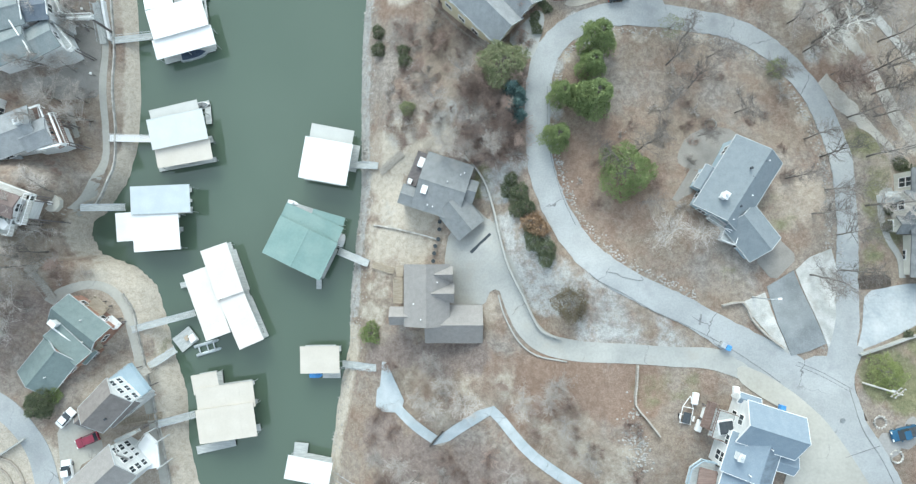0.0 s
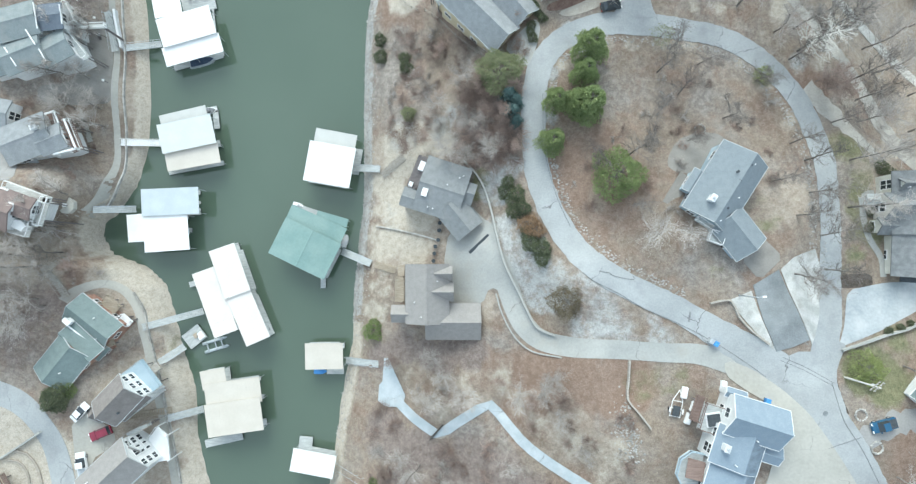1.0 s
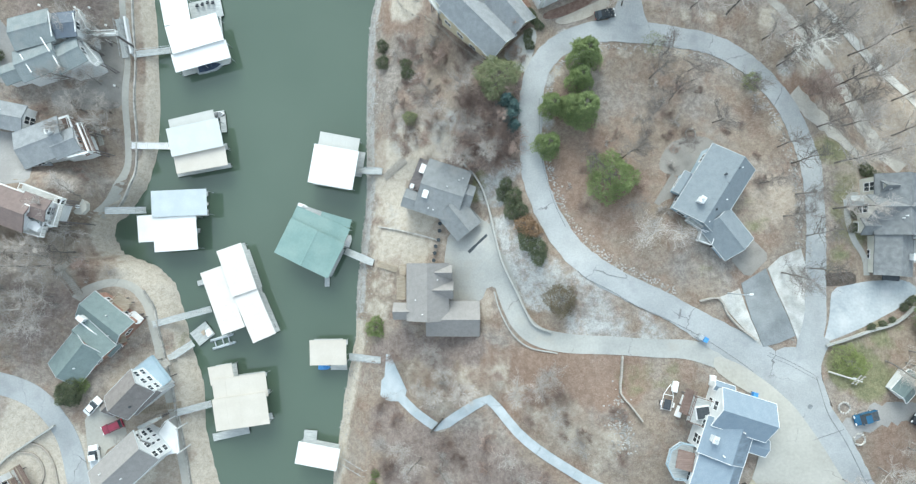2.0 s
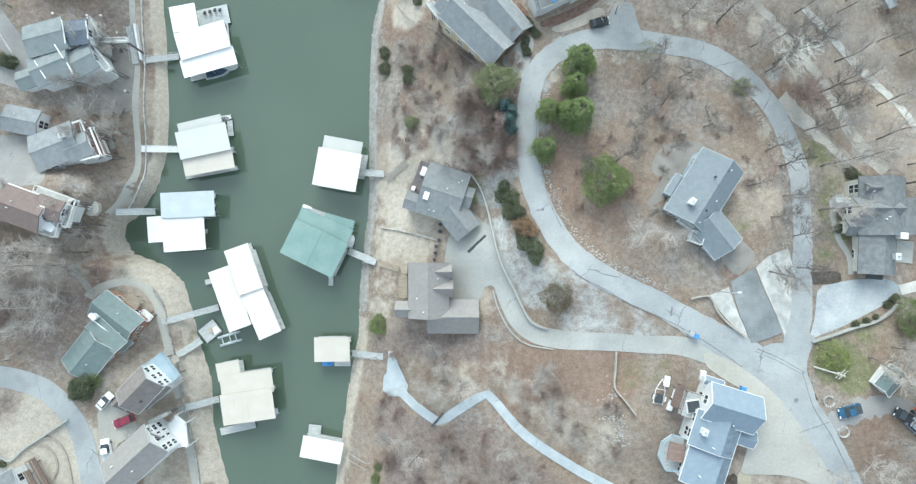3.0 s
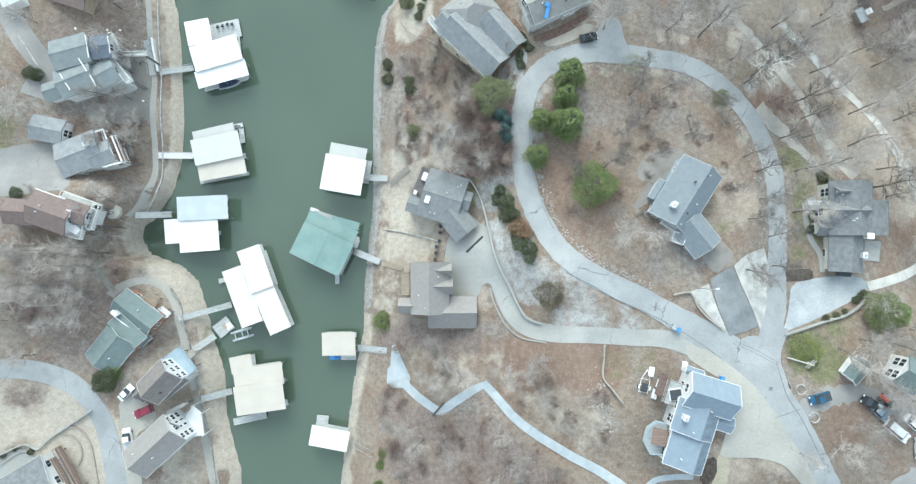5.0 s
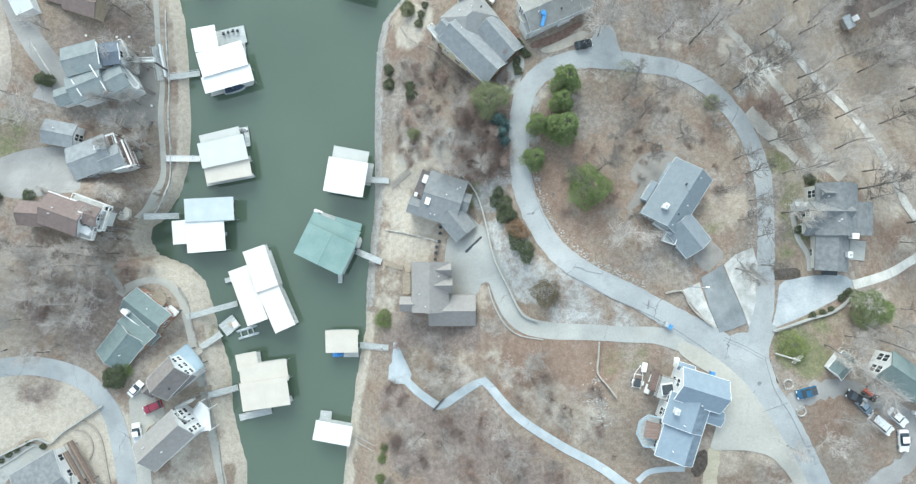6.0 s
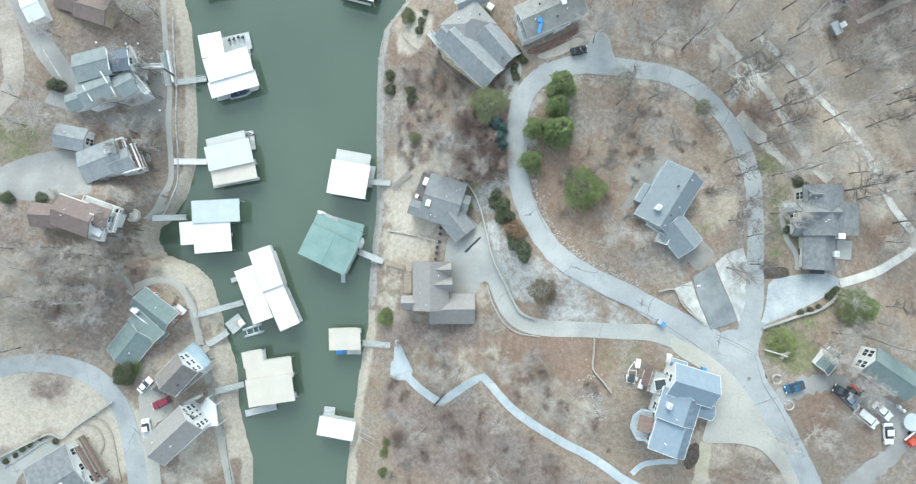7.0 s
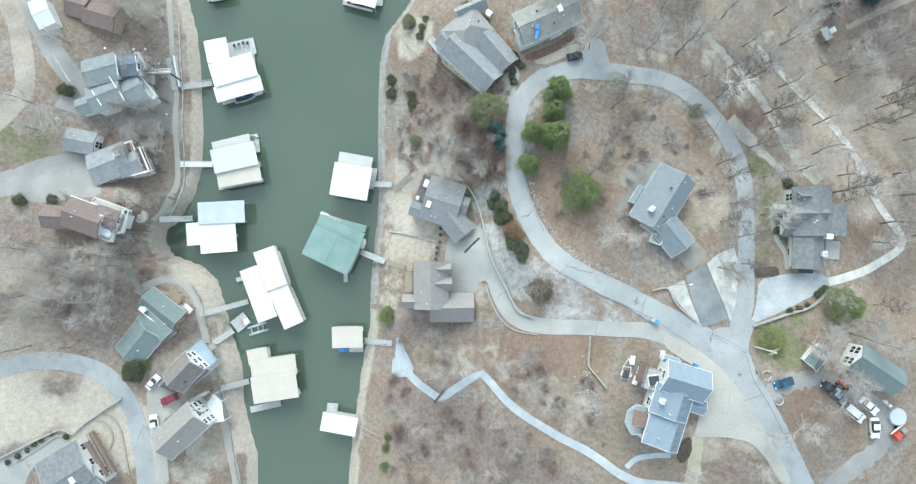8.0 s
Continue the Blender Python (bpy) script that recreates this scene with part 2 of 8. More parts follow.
M_TWIG_PALE = mat("pale_grey_twigs", (0.41, 0.375, 0.345), (0.56, 0.52, 0.485), 0.1, 0.95, spread=0.1, bump=0)
M_PATIO = mat("worn_patio_paving", (0.235, 0.222, 0.205), (0.295, 0.28, 0.258), 0.4, 0.9, fine=12, grain=0.12, stain=((0.2, 0.185, 0.165), 0.4, 0.6))
M_BIRCH = mat("chalky_white_bark", (0.60, 0.58, 0.53), (0.72, 0.70, 0.66), 0.5, 0.9, bump=0)
M_TWIG_DARK = mat("dark_grey_twigs", (0.12, 0.105, 0.095), (0.22, 0.20, 0.185), 0.6, 0.95, spread=0.25, bump=0)
M_TWIG_RED = mat("reddish_brush_twigs", (0.24, 0.175, 0.148), (0.36, 0.285, 0.25), 0.6, 0.95, spread=0.25, bump=0)
M_PINE = mat("pine_needles", (0.18, 0.235, 0.095), (0.30, 0.36, 0.155), 0.9, 0.75, spread=0.12, bump=0)
M_PINE_LT = mat("light_needles", (0.16, 0.21, 0.08), (0.26, 0.315, 0.13), 0.9, 0.75, spread=0.12, bump=0)
M_SPRING = mat("yellow_green_leaves", (0.22, 0.26, 0.09), (0.33, 0.37, 0.15), 0.9, 0.8, spread=0.12, bump=0)
M_OLIVE = mat("olive_foliage", (0.20, 0.225, 0.12), (0.30, 0.315, 0.18), 0.9, 0.8, spread=0.12, bump=0)
M_DRY_LEAF = mat("dull_brown_leaves", (0.14, 0.115, 0.075), (0.23, 0.195, 0.13), 0.9, 0.85, bump=0)
M_HEDGE = mat("dark_hedge_leaves", (0.085, 0.105, 0.06), (0.165, 0.185, 0.105), 1.2, 0.7, spread=0.12, bump=0)
M_RUST_LEAF = mat("rusty_dry_leaves", (0.24, 0.155, 0.09), (0.36, 0.25, 0.16), 1.2, 0.85, bump=0)
M_TEAL_NEEDLE = mat("blue_spruce_needles", (0.07, 0.13, 0.125), (0.14, 0.21, 0.20), 1.0, 0.8, bump=0)
M_RUBBER = mat("tyre_rubber", (0.02, 0.02, 0.02), (0.03, 0.03, 0.03), 3, 0.85)
M_CAR_WHITE = mat("white_car_paint", (0.72, 0.74, 0.75), (0.78, 0.79, 0.8), 0.5, 0.25, bump=0, grain=0.02)
M_CAR_RED = mat("crimson_car_paint", (0.20, 0.025, 0.05), (0.25, 0.035, 0.065), 0.5, 0.25, bump=0, grain=0.03)
M_CAR_BLUE = mat("blue_car_paint", (0.02, 0.085, 0.17), (0.03, 0.115, 0.21), 0.5, 0.25, bump=0, grain=0.03)
M_CAR_BLACK = mat("black_car_paint", (0.02, 0.025, 0.03), (0.035, 0.04, 0.045), 0.5, 0.2, bump=0, grain=0.03)
M_RED = mat("red_paint", (0.45, 0.07, 0.04), (0.55, 0.11, 0.07), 0.8, 0.5)
M_BLUE_TARP = mat("blue_plastic", (0.05, 0.22, 0.55), (0.10, 0.32, 0.65), 2, 0.5)
M_DARK = mat("dark_rubber_mat", (0.045, 0.055, 0.065), (0.07, 0.08, 0.09), 2, 0.8)
M_LAMP = mat("milky_lamp_globe", (0.85, 0.85, 0.83), (0.9, 0.9, 0.88), 1, 0.3, bump=0)

# ---- form of the land ----
# -- terrain form --
WEST = [(-76.7, 97.4), (-74.6, 79.4), (-72.9, 71.2), (-70.3, 61.5), (-69.1, 48.5), (-68.6, 34.0), (-68.9, 24.4), (-71.2, 16.5), (-75.6, 10.1), (-78.5, 7.8), (-78.9, 5.1), (-76.5, 1.0), (-68.7, -1.8), (-64.4, -5.8), (-62.5, -12.1), (-60.5, -20.0), (-57.8, -27.8), (-57.0, -38.7), (-55.1, -46.5), (-53.5, -52.0), (-53.4, -60.2), (-53.1, -71.3)]
EAST = [(8.8, 96.8), (-2.6, 80.5), (-10.3, 72.4), (-13.9, 66.7), (-18.4, 61.1), (-20.0, 53.8), (-20.3, 46.6), (-20.5, 33.7), (-20.4, 22.5), (-20.4, 14.5), (-21.2, 6.6), (-22.0, -1.3), (-22.7, -9.2), (-23.0, -18.6), (-24.3, -24.9), (-25.4, -31.2), (-26.5, -40.5), (-27.8, -48.3), (-28.7, -60.3), (-30.3, -71.4)]
WEST_Y, WEST_X = np.array([p[1] for p in WEST][::-1]), np.array([p[0] for p in WEST][::-1])
EAST_Y, EAST_X = np.array([p[1] for p in EAST][::-1]), np.array([p[0] for p in EAST][::-1])
# heights of the hillsides above the lake
HILLS_EAST = [(62, -29, 29), (45, -18, 26), (56, -13, 28.8), (31, -21, 23.5), (18, 35, 20.5), (-4.5, -38, 10), (5.5, -30.5, 13), (68, -29, 31.6), (29, 46, 20), (97, 54, 8),
              (69, -16, 28.5), (75, 0, 25.5), (65, 29, 20.4), (81, 25, 17), (40, 7, 25.5), (52, -5, 26.5), (13, 26, 18.5), (17.5, 6, 20.2), (27, -3, 25), (38, -10, 26), (0, 12, 12)]
HILLS_EAST += [(-3, -12, 10), (5, 50, 13), (40, -55, 24), (90, -30, 30), (110, 0, 18), (65, -2, 25), (52, 44, 18.7), (34, 45, 21.5), (15, 44, 19), (33, -29, 26), (11, -12, 16), (86, 42, 11.5), (71, 32, 19.3),
               (75, 18, 24), (-15, 18, 5.5), (-12, 22.6, 8), (-10, 43, 7.5), (-16, -28, 6), (15, -35, 19)]
HILLS_WEST = [(-81, -37, 10.8), (-86, -27, 13), (-84, 28, 10), (-84, 40, 11), (-84, 8, 9), (-74, 25, 1.9), (-66, -9, 2.4), (-110, 0, 16), (-110, 40, 16), (-110, -40, 15), (-76, 44, 2.3), (-71, 12, 3), (-77.5, 8.5, 6.3),
              (-73, -6, 3.8), (-63, -16, 2.8), (-60.5, -29, 2.5), (-77, -24.5, 13.0), (-76, -36, 10.6), (-82, -32, 13), (-67.3, -18.6, 3.0), (-61, -40, 2.2), (-79, 38, 7), (-69, -36, 9), (-80, -19, 8.5), (-83.5, -22, 9.5)]


def shore_distance(x, y):
    return np.interp(y, WEST_Y, WEST_X) - x, x - np.interp(y, EAST_Y, EAST_X)


def rise_off(d):
    return 1 - np.exp(-np.maximum(d, 0) / 9.0)


def mark_base(marks, side):
    """The height that each mark would have far from the shore."""
    m = np.array(marks, float)
    d = shore_distance(m[:, 0], m[:, 1])[side]
    return m[:, 0], m[:, 1], (m[:, 2] - 0.4) / rise_off(np.maximum(d, 1.5))


BASE = (mark_base(HILLS_WEST, 0), mark_base(HILLS_EAST, 1))


def hillside(x, y, side):
    up, down = 0, 0
    for mx, my, mz in zip(*BASE[side]):
        w = 1 / ((x - mx) ** 2 + (y - my) ** 2 + 40.0) ** 1.8
        up, down = up + w * mz, down + w
    return up / down


def ground(x, y):
    dw, de = shore_distance(x, y)
    w = hillside(x, y, 0) * rise_off(dw)
    e = hillside(x, y, 1) * rise_off(de)
    land = np.where(dw > de, w, e)
    d = np.maximum(dw, de)
    bumps = 0.12 * np.sin(x * 0.31 + 1.3 * np.sin(y * 0.17)) + 0.1 * np.sin(y * 0.43 + x * 0.12)
    z = np.where(d > 0, 0.25 * np.minimum(d, 1.5) + land + bumps * np.clip(d / 6, 0, 1), np.maximum(d * 0.45, -3.0))
    return z
# -- terrain end --


def axis(lo, hi, fine, far):
    inner = list(np.arange(lo, hi + 0.01, fine))
    s, out, a, b = fine, [], lo, hi
    left, right = [], []
    while b < far:
        s *= 1.35
        a, b = a - s, b + s
        left.append(a), right.append(b)
    return np.array(left[::-1] + inner + right)


gx, gy = axis(-135, 135, 1.0, 2500), axis(-85, 85, 1.0, 2500)
GX, GY = np.meshgrid(gx, gy)
GZ = ground(GX.ravel(), GY.ravel())
nx, ny = len(gx), len(gy)
quads = [(j * nx + i, j * nx + i + 1, (j + 1) * nx + i + 1, (j + 1) * nx + i) for j in range(ny - 1) for i in range(nx - 1)]
GRID = GZ.reshape(ny, nx)


def gz(x, y):
    """The height of the ground sheet at a place."""
    i = min(max(int(np.searchsorted(gx, x)) - 1, 0), nx - 2)
    j = min(max(int(np.searchsorted(gy, y)) - 1, 0), ny - 2)
    u, v = (x - gx[i]) / (gx[i + 1] - gx[i]), (y - gy[j]) / (gy[j + 1] - gy[j])
    return float((GRID[j, i] * (1 - u) + GRID[j, i + 1] * u) * (1 - v) + (GRID[j + 1, i] * (1 - u) + GRID[j + 1, i + 1] * u) * v)


def part(name, bm, material, parent=None, label="", smooth=False):
    me = bpy.data.meshes.new(name)
    bm.normal_update()
    bm.to_mesh(me)
    bm.free()
    if material:
        me.materials.append(material)
    if smooth:
        me.polygons.foreach_set("use_smooth", [True] * len(me.polygons))
    ob = new(name, me)
    ob.parent = parent
    if label:
        ob["label"] = label
    return ob


def raw(name, verts, faces, material, parent=None, label=""):
    me = bpy.data.meshes.new(name)
    me.from_pydata(verts, [], faces)
    me.materials.append(material)
    ob = new(name, me)
    ob.parent = parent
    if label:
        ob["label"] = label
    return ob


def thing(name, label, category, m, group="", kind=""):
    ob = new(name)
    ob.matrix_world = m
    ob.empty_display_size = 0.5
    return tagged(ob, label, category, group, kind)


def box(bm, x0, x1, y0, y1, z0, z1, m=None, bevel=0.0):
    vs = [bm.verts.new((x, y, z)) for z in (z0, z1) for y in (y0, y1) for x in (x0, x1)]
    fs = [bm.faces.new([vs[i] for i in f]) for f in ((0, 2, 3, 1), (4, 5, 7, 6), (0, 1, 5, 4), (2, 6, 7, 3), (0, 4, 6, 2), (1, 3, 7, 5))]
    if bevel:
        out = bmesh.ops.bevel(bm, geom=list({e for f in fs for e in f.edges}), offset=bevel, segments=2, affect="EDGES", profile=0.6)
        vs = list({v for f in out["faces"] for v in f.verts} | {v for v in vs if v.is_valid})
    if m is not None:
        bmesh.ops.transform(bm, matrix=m, verts=vs)
    return bm


def tube(bm, a, b, r0, r1, n=6, cap=True):
    a, b = Vector(a), Vector(b)
    w = (b - a).normalized()
    u = w.orthogonal().normalized()
    v = w.cross(u)
    rings = []
    for p, r in ((a, r0), (b, r1)):
        rings.append([bm.verts.new(p + r * (math.cos(2 * math.pi * i / n) * u + math.sin(2 * math.pi * i / n) * v)) for i in range(n)])
    for i in range(n):
        bm.faces.new((rings[0][i], rings[0][(i + 1) % n], rings[1][(i + 1) % n], rings[1][i]))
    if cap:
        bm.faces.new(rings[0][::-1]), bm.faces.new(rings[1])
    return bm


def prism(bm, outline, z0, z1):
    lo, hi = [bm.verts.new((x, y, z0)) for x, y in outline], [bm.verts.new((x, y, z1)) for x, y in outline]
    n = len(outline)
    bm.faces.new(hi), bm.faces.new(lo[::-1])
    for i in range(n):
        bm.faces.new((lo[i], lo[(i + 1) % n], hi[(i + 1) % n], hi[i]))
    return bm


def spline(pts, step=1.0):
    """A smooth line through the given points, sampled about every step metres."""
    p = [Vector((*q, 0)) for q in pts]
    p = [2 * p[0] - p[1]] + p + [2 * p[-1] - p[-2]]
    out = []
    for i in range(1, len(p) - 2):
        n = max(2, int((p[i + 1] - p[i]).length / step))
        for k in range(n):
            t = k / n
            a, b, c, d = p[i - 1:i + 3]
            out.append(0.5 * (2 * b + (c - a) * t + (2 * a - 5 * b + 4 * c - d) * t * t + (3 * b - a - 3 * c + d) * t ** 3))
    return out + [p[-2]]


PAVED = []


def ribbon(name, pts, width, material, lift=0.07, rough=0.0, parent=None, seed=1):
    """A paved strip that lies on the land along a smooth line; width is one number or several, evenly spaced along it."""
    line = spline(pts)
    widths = width if isinstance(width, tuple) else (width, width)
    rng = random.Random(seed)
    PAVED.extend((q.x, q.y, max(widths) / 2 + 0.8) for q in line[::2])
    verts, faces = [], []
    k = 5
    for i, p in enumerate(line):
        d = (line[min(i + 1, len(line) - 1)] - line[max(i - 1, 0)]).normalized()
        nrm = Vector((-d.y, d.x, 0))
        half = float(np.interp(i / (len(line) - 1) * (len(widths) - 1), range(len(widths)), widths)) / 2
        half_l, half_r = half + rough * rng.uniform(-1, 1), half + rough * rng.uniform(-1, 1)
        for j in range(k):
            s = -half_l + (half_l + half_r) * j / (k - 1)
            q = p + nrm * s
            verts.append((q.x, q.y, gz(q.x, q.y) + lift))
        for s in (-half_l, half_r):
            q = p + nrm * s
            verts.append((q.x, q.y, gz(q.x, q.y) - 0.15))
    m = k + 2
    for i in range(len(line) - 1):
        a, b = i * m, (i + 1) * m
        for j in range(k - 1):
            faces.append((a + j, a + j + 1, b + j + 1, b + j)[::-1])
        faces.append((a, b, b + k, a + k)[::-1])
        faces.append((a + k - 1, a + k + 1, b + k + 1, b + k - 1)[::-1])
    ob = raw(name, verts, faces, material, parent)
    return ob


def patch(name, outline, material, lift=0.07, parent=None, step=1.5, round_off=True):
    """A paved area inside an outline, laid on the land, with a cut edge."""
    if round_off:
        outline = [(q.x, q.y) for q in corner_cut(outline)]
    bm = bmesh.new()
    bm.faces.new([bm.verts.new((x, y, 0)) for x, y in outline])
    xs, ys = [p[0] for p in outline], [p[1] for p in outline]
    for lo, hi, n in ((min(xs), max(xs), (1, 0, 0)), (min(ys), max(ys), (0, 1, 0))):
        c = lo + step
        while c < hi:
            bmesh.ops.bisect_plane(bm, geom=bm.verts[:] + bm.edges[:] + bm.faces[:], plane_co=(c * n[0], c * n[1], 0), plane_no=n)
            c += step
    edge = [e for e in bm.edges if e.is_boundary]
    for v in bm.verts:
        v.co.z = gz(v.co.x, v.co.y) + lift
    down = bmesh.ops.extrude_edge_only(bm, edges=edge)["geom"]
    for v in down:
        if isinstance(v, bmesh.types.BMVert):
            v.co.z -= lift + 0.15
    bmesh.ops.recalc_face_normals(bm, faces=bm.faces[:])
    if sum(f.normal.z for f in bm.faces) < 0:
        bmesh.ops.reverse_faces(bm, faces=bm.faces[:])
    return part(name, bm, material, parent)


def corner_cut(outline):
    out = []
    n = len(outline)
    for i in range(n):
        a, b, c = (Vector((*outline[j % n], 0)) for j in (i - 1, i, i + 1))
        out += [b.lerp(a, min(0.25, 0.9 / max((a - b).length, 0.1))), b.lerp(c, min(0.25, 0.9 / max((c - b).length, 0.1)))]
    return out


# ---- ground, water ----
def blobs(x, y, marks):
    """How strongly each place belongs to the soft-edged patches (x, y, radius, strength)."""
    v = np.zeros_like(x)
    for cx, cy, r, s in marks:
        v = np.maximum(v, s * np.exp(-(((x - cx) ** 2 + (y - cy) ** 2) / (r * r)) ** 1.5))
    return v


CLAY = [(*p, r, s) for p, r, s in zip([(21.1, 16.5), (25.3, 20.6), (30.1, 13.4), (28.6, 6.6), (37.8, 14.5), (20.5, -21.9), (14.1, -21.1), (29.4, -21.5), (-22.1, 56.7), (-13.3, 53.8), (65.7, 32.2), (-82.5, -2.3), (-79.6, 0.6), (-95.3, -36.8), (96.6, 7.6), (76.0, -33.4), (83.8, -38.7)], (9, 8, 9, 9, 9, 9, 6, 7, 5, 6, 6, 8, 6, 6, 9, 9, 9), (0.75, 0.7, 0.7, 0.6, 0.45, 0.9, 0.7, 0.9, 0.6, 0.7, 0.9, 0.8, 0.6, 0.6, 0.7, 0.6, 0.5))]
TAN = [(*p, r, s) for p, r, s in zip([(-13.3, 21.4), (-13.4, 12.3), (-8.7, 4.6), (-13.3, 1.7), (5.8, -24.3), (1.5, -25.9), (21.8, -32.8), (27.9, -34.7), (-12.0, -26.8), (-21.4, -39.3), (-21.2, -50.7), (-71.3, -13.1), (-73.3, -4.0), (-68.1, -5.6), (-95.3, -35.4), (-91.2, -39.8), (-85.7, -42.9), (-103.5, -28.0), (-71.0, 54.6), (-70.5, 35.2), (-72.1, 66.1), (-60.2, -45.6), (-58.1, -30.8), (64.7, -38.5), (54.2, -41.7), (-11.6, 59.6), (3.0, -8.6), (56.4, 9.0), (60.8, 11.7), (76.3, 17.1), (-77.5, -46.1)], (8, 6, 8, 6, 8, 7, 9, 8, 6, 6, 8, 7, 5, 6, 9, 9, 9, 9, 6, 6, 6, 7, 6, 7, 6, 5, 6, 6, 5, 6, 8), (0.9, 0.8, 0.9, 0.8, 0.55, 0.4, 0.6, 0.5, 0.25, 0.25, 0.25, 0.8, 0.9, 0.9, 0.9, 0.9, 0.9, 0.6, 0.9, 0.9, 0.9, 0.9, 0.9, 0.7, 0.7, 0.9, 0.8, 0.6, 0.7, 0.9, 0.5))]
GRASS = [(*p, r, s) for p, r, s in zip([(69.5, -19.1), (72.6, -21.0), (-106.2, 29.6), (-102.3, 32.6), (71.9, 14.4), (71.2, 20.0), (73.5, 4.8), (67.7, -1.8), (47.5, -4.3), (37.1, -21.4), (32.1, -21.5), (-62.3, -18.2), (76.0, -14.1), (-11.7, 63.2), (79.2, -19.8), (84.3, -16.1), (3.9, 13.8), (4.9, 15.9)], (5, 5, 9, 6, 5, 5, 4, 3, 5, 5, 5, 4, 7, 3, 8, 8, 2.5, 2.5), (1.0, 1.0, 0.6, 0.5, 0.6, 0.6, 0.6, 0.5, 0.4, 0.5, 0.45, 0.4, 0.55, 0.4, 0.4, 0.4, 0.9, 0.9))]
PALE = [(*p, r, s) for p, r, s in zip([(14.1, -1.5), (16.8, -5.6), (24.4, -12.3), (30.7, -13.5), (35.9, -14.1), (8.7, 5.6), (7.5, 14.3), (10.2, 18.3), (12.7, 1.3), (21.4, 43.1), (17.8, 34.7), (17.9, 26.5), (22.7, 40.2), (64.6, 37.2), (-11.7, 25.8), (-2.6, 27.9), (-13.4, 9.2), (52.6, -5.6), (64.9, -5.7)], (5, 6, 5, 5, 4, 4, 4, 3, 5, 2.5, 2, 2, 2.5, 3, 7, 6, 5, 2, 3), (0.9, 0.9, 0.7, 0.6, 0.7, 0.9, 1, 0.8, 0.9, 0.9, 0.8, 0.7, 0.8, 0.6, 0.5, 0.5, 0.5, 0.5, 0.6))]
ISLAND = 41.29, 22.91

TAN += [(*p, 11, 0.8) for p in [(76.1, 54.7), (89.6, 47.0), (98.5, 37.4), (81.2, 43.5), (90.5, 24.7), (108.2, 47.2), (97.4, 14.6), (67.4, 57.8), (109.0, 30.7), (111.7, 56.4), (87.6, 61.0)]]
TAN += [(*p, 10, 0.7) for p in [(-105.1, -3.5), (-97.2, -5.0), (-103.4, -13.6), (-94.2, -10.9), (-85.8, -0.8), (-107.9, -19.4)]]

TAN += [(*p, 5, 0.95) for p in [(-67.2, -3.3), (-61.1, -7.2), (-57.6, -12.3), (-56.2, -19.8), (-63.4, -12.5), (-61.0, -24.0), (-59.1, -38.7)]]
GRASS += [(*p, 2.6, 0.6) for p in [(72.2, 11.8), (71.0, 8.2), (70.6, 4.7), (70.3, 0.8)]]
GRASS += [(*p, 4, 0.5) for p in [(53.7, 9.9), (55.0, 6.8), (74.0, 21.0), (73.5, 15.6)]]

CLAY += [(*p, 6, 0.8) for p in [(6.2, -22.2), (12.5, -22.8), (18.4, -21.1), (23.9, -21.9), (27.6, -24.7), (12.5, -27.6), (20.3, -28.6)]]
TAN += [(*p, 7, 0.95) for p in [(-91.0, -45.5), (-84.5, -40.1), (-102.7, -39.1), (-108.4, -33.4), (-67.8, -26.6), (-66.3, -38.6), (-62.5, -48.1)]]
PALE += [(*p, 5, 0.55) for p in [(18.2, -2.8), (21.9, -4.9), (26.6, -7.7), (23.1, -11.9), (29.6, -11.9), (34.3, -11.8), (39.1, -13.5)]]

SCRUB = [(*p, 4.5, 0.85) for p in [(8.2, 29.2), (5.5, 26.8), (2.9, 25.8), (8.8, 25.2), (7.5, 22.0), (4.2, 21.7), (1.5, 20.6), (10.8, 31.7), (6.9, 32.0)]]
SCRUB += [(*p, 1.7, 1.0) for p in [(-14.6, 17.6), (-12.6, 19.1)]]
SCRUB += [(*p, 5, 0.6) for p in [(103.5, 50.0), (107.0, 48.5), (98.0, 61.5), (104.0, 60.0), (-109.0, 24.0), (-109.7, 8.5), (-106.7, 3.6), (-108.0, 28.0)]]
SCRUB += [(*p, 3.6, 0.6) for p in [(-103.0, -31.0), (-99.4, -31.5), (-95.4, -31.0), (-98.0, -34.0), (-93.5, -33.0), (-102.5, -34.8)]]
SCRUB += [(*p, 6, 0.36) for p in [(-11.3, 42.0), (-8.3, 35.6), (-14.3, 36.4), (-5.5, 41.3), (-2.6, 33.4), (-12.8, 30.3), (-5.4, 30.9), (-1.2, 37.5)]]
SCRUB += [(*p, 7, 0.75) for p in [(-14.2, -36.5), (-8.5, -38.8), (-2.9, -41.4), (2.6, -39.5), (7.9, -41.8), (12.9, -44.8), (18.0, -49.3), (-11.2, -47.0), (-2.9, -49.2), (5.2, -48.2), (24.0, -53.0), (10.0, -55.0)]]
SCRUB += [(*p, 4, 0.8) for p in [(-11.3, -18.2), (-5.6, -18.7), (-1.4, -17.9), (2.7, -19.0), (-2.8, -20.6), (-15.5, -20.5)]]
SCRUB += [(*p, 8, 0.6) for p in [(-96.0, -2.0), (-90.0, -8.0), (-97.0, -14.0), (-88.0, -16.0), (-84.0, -10.0), (-92.0, 53.0), (-84.0, 56.0)]]
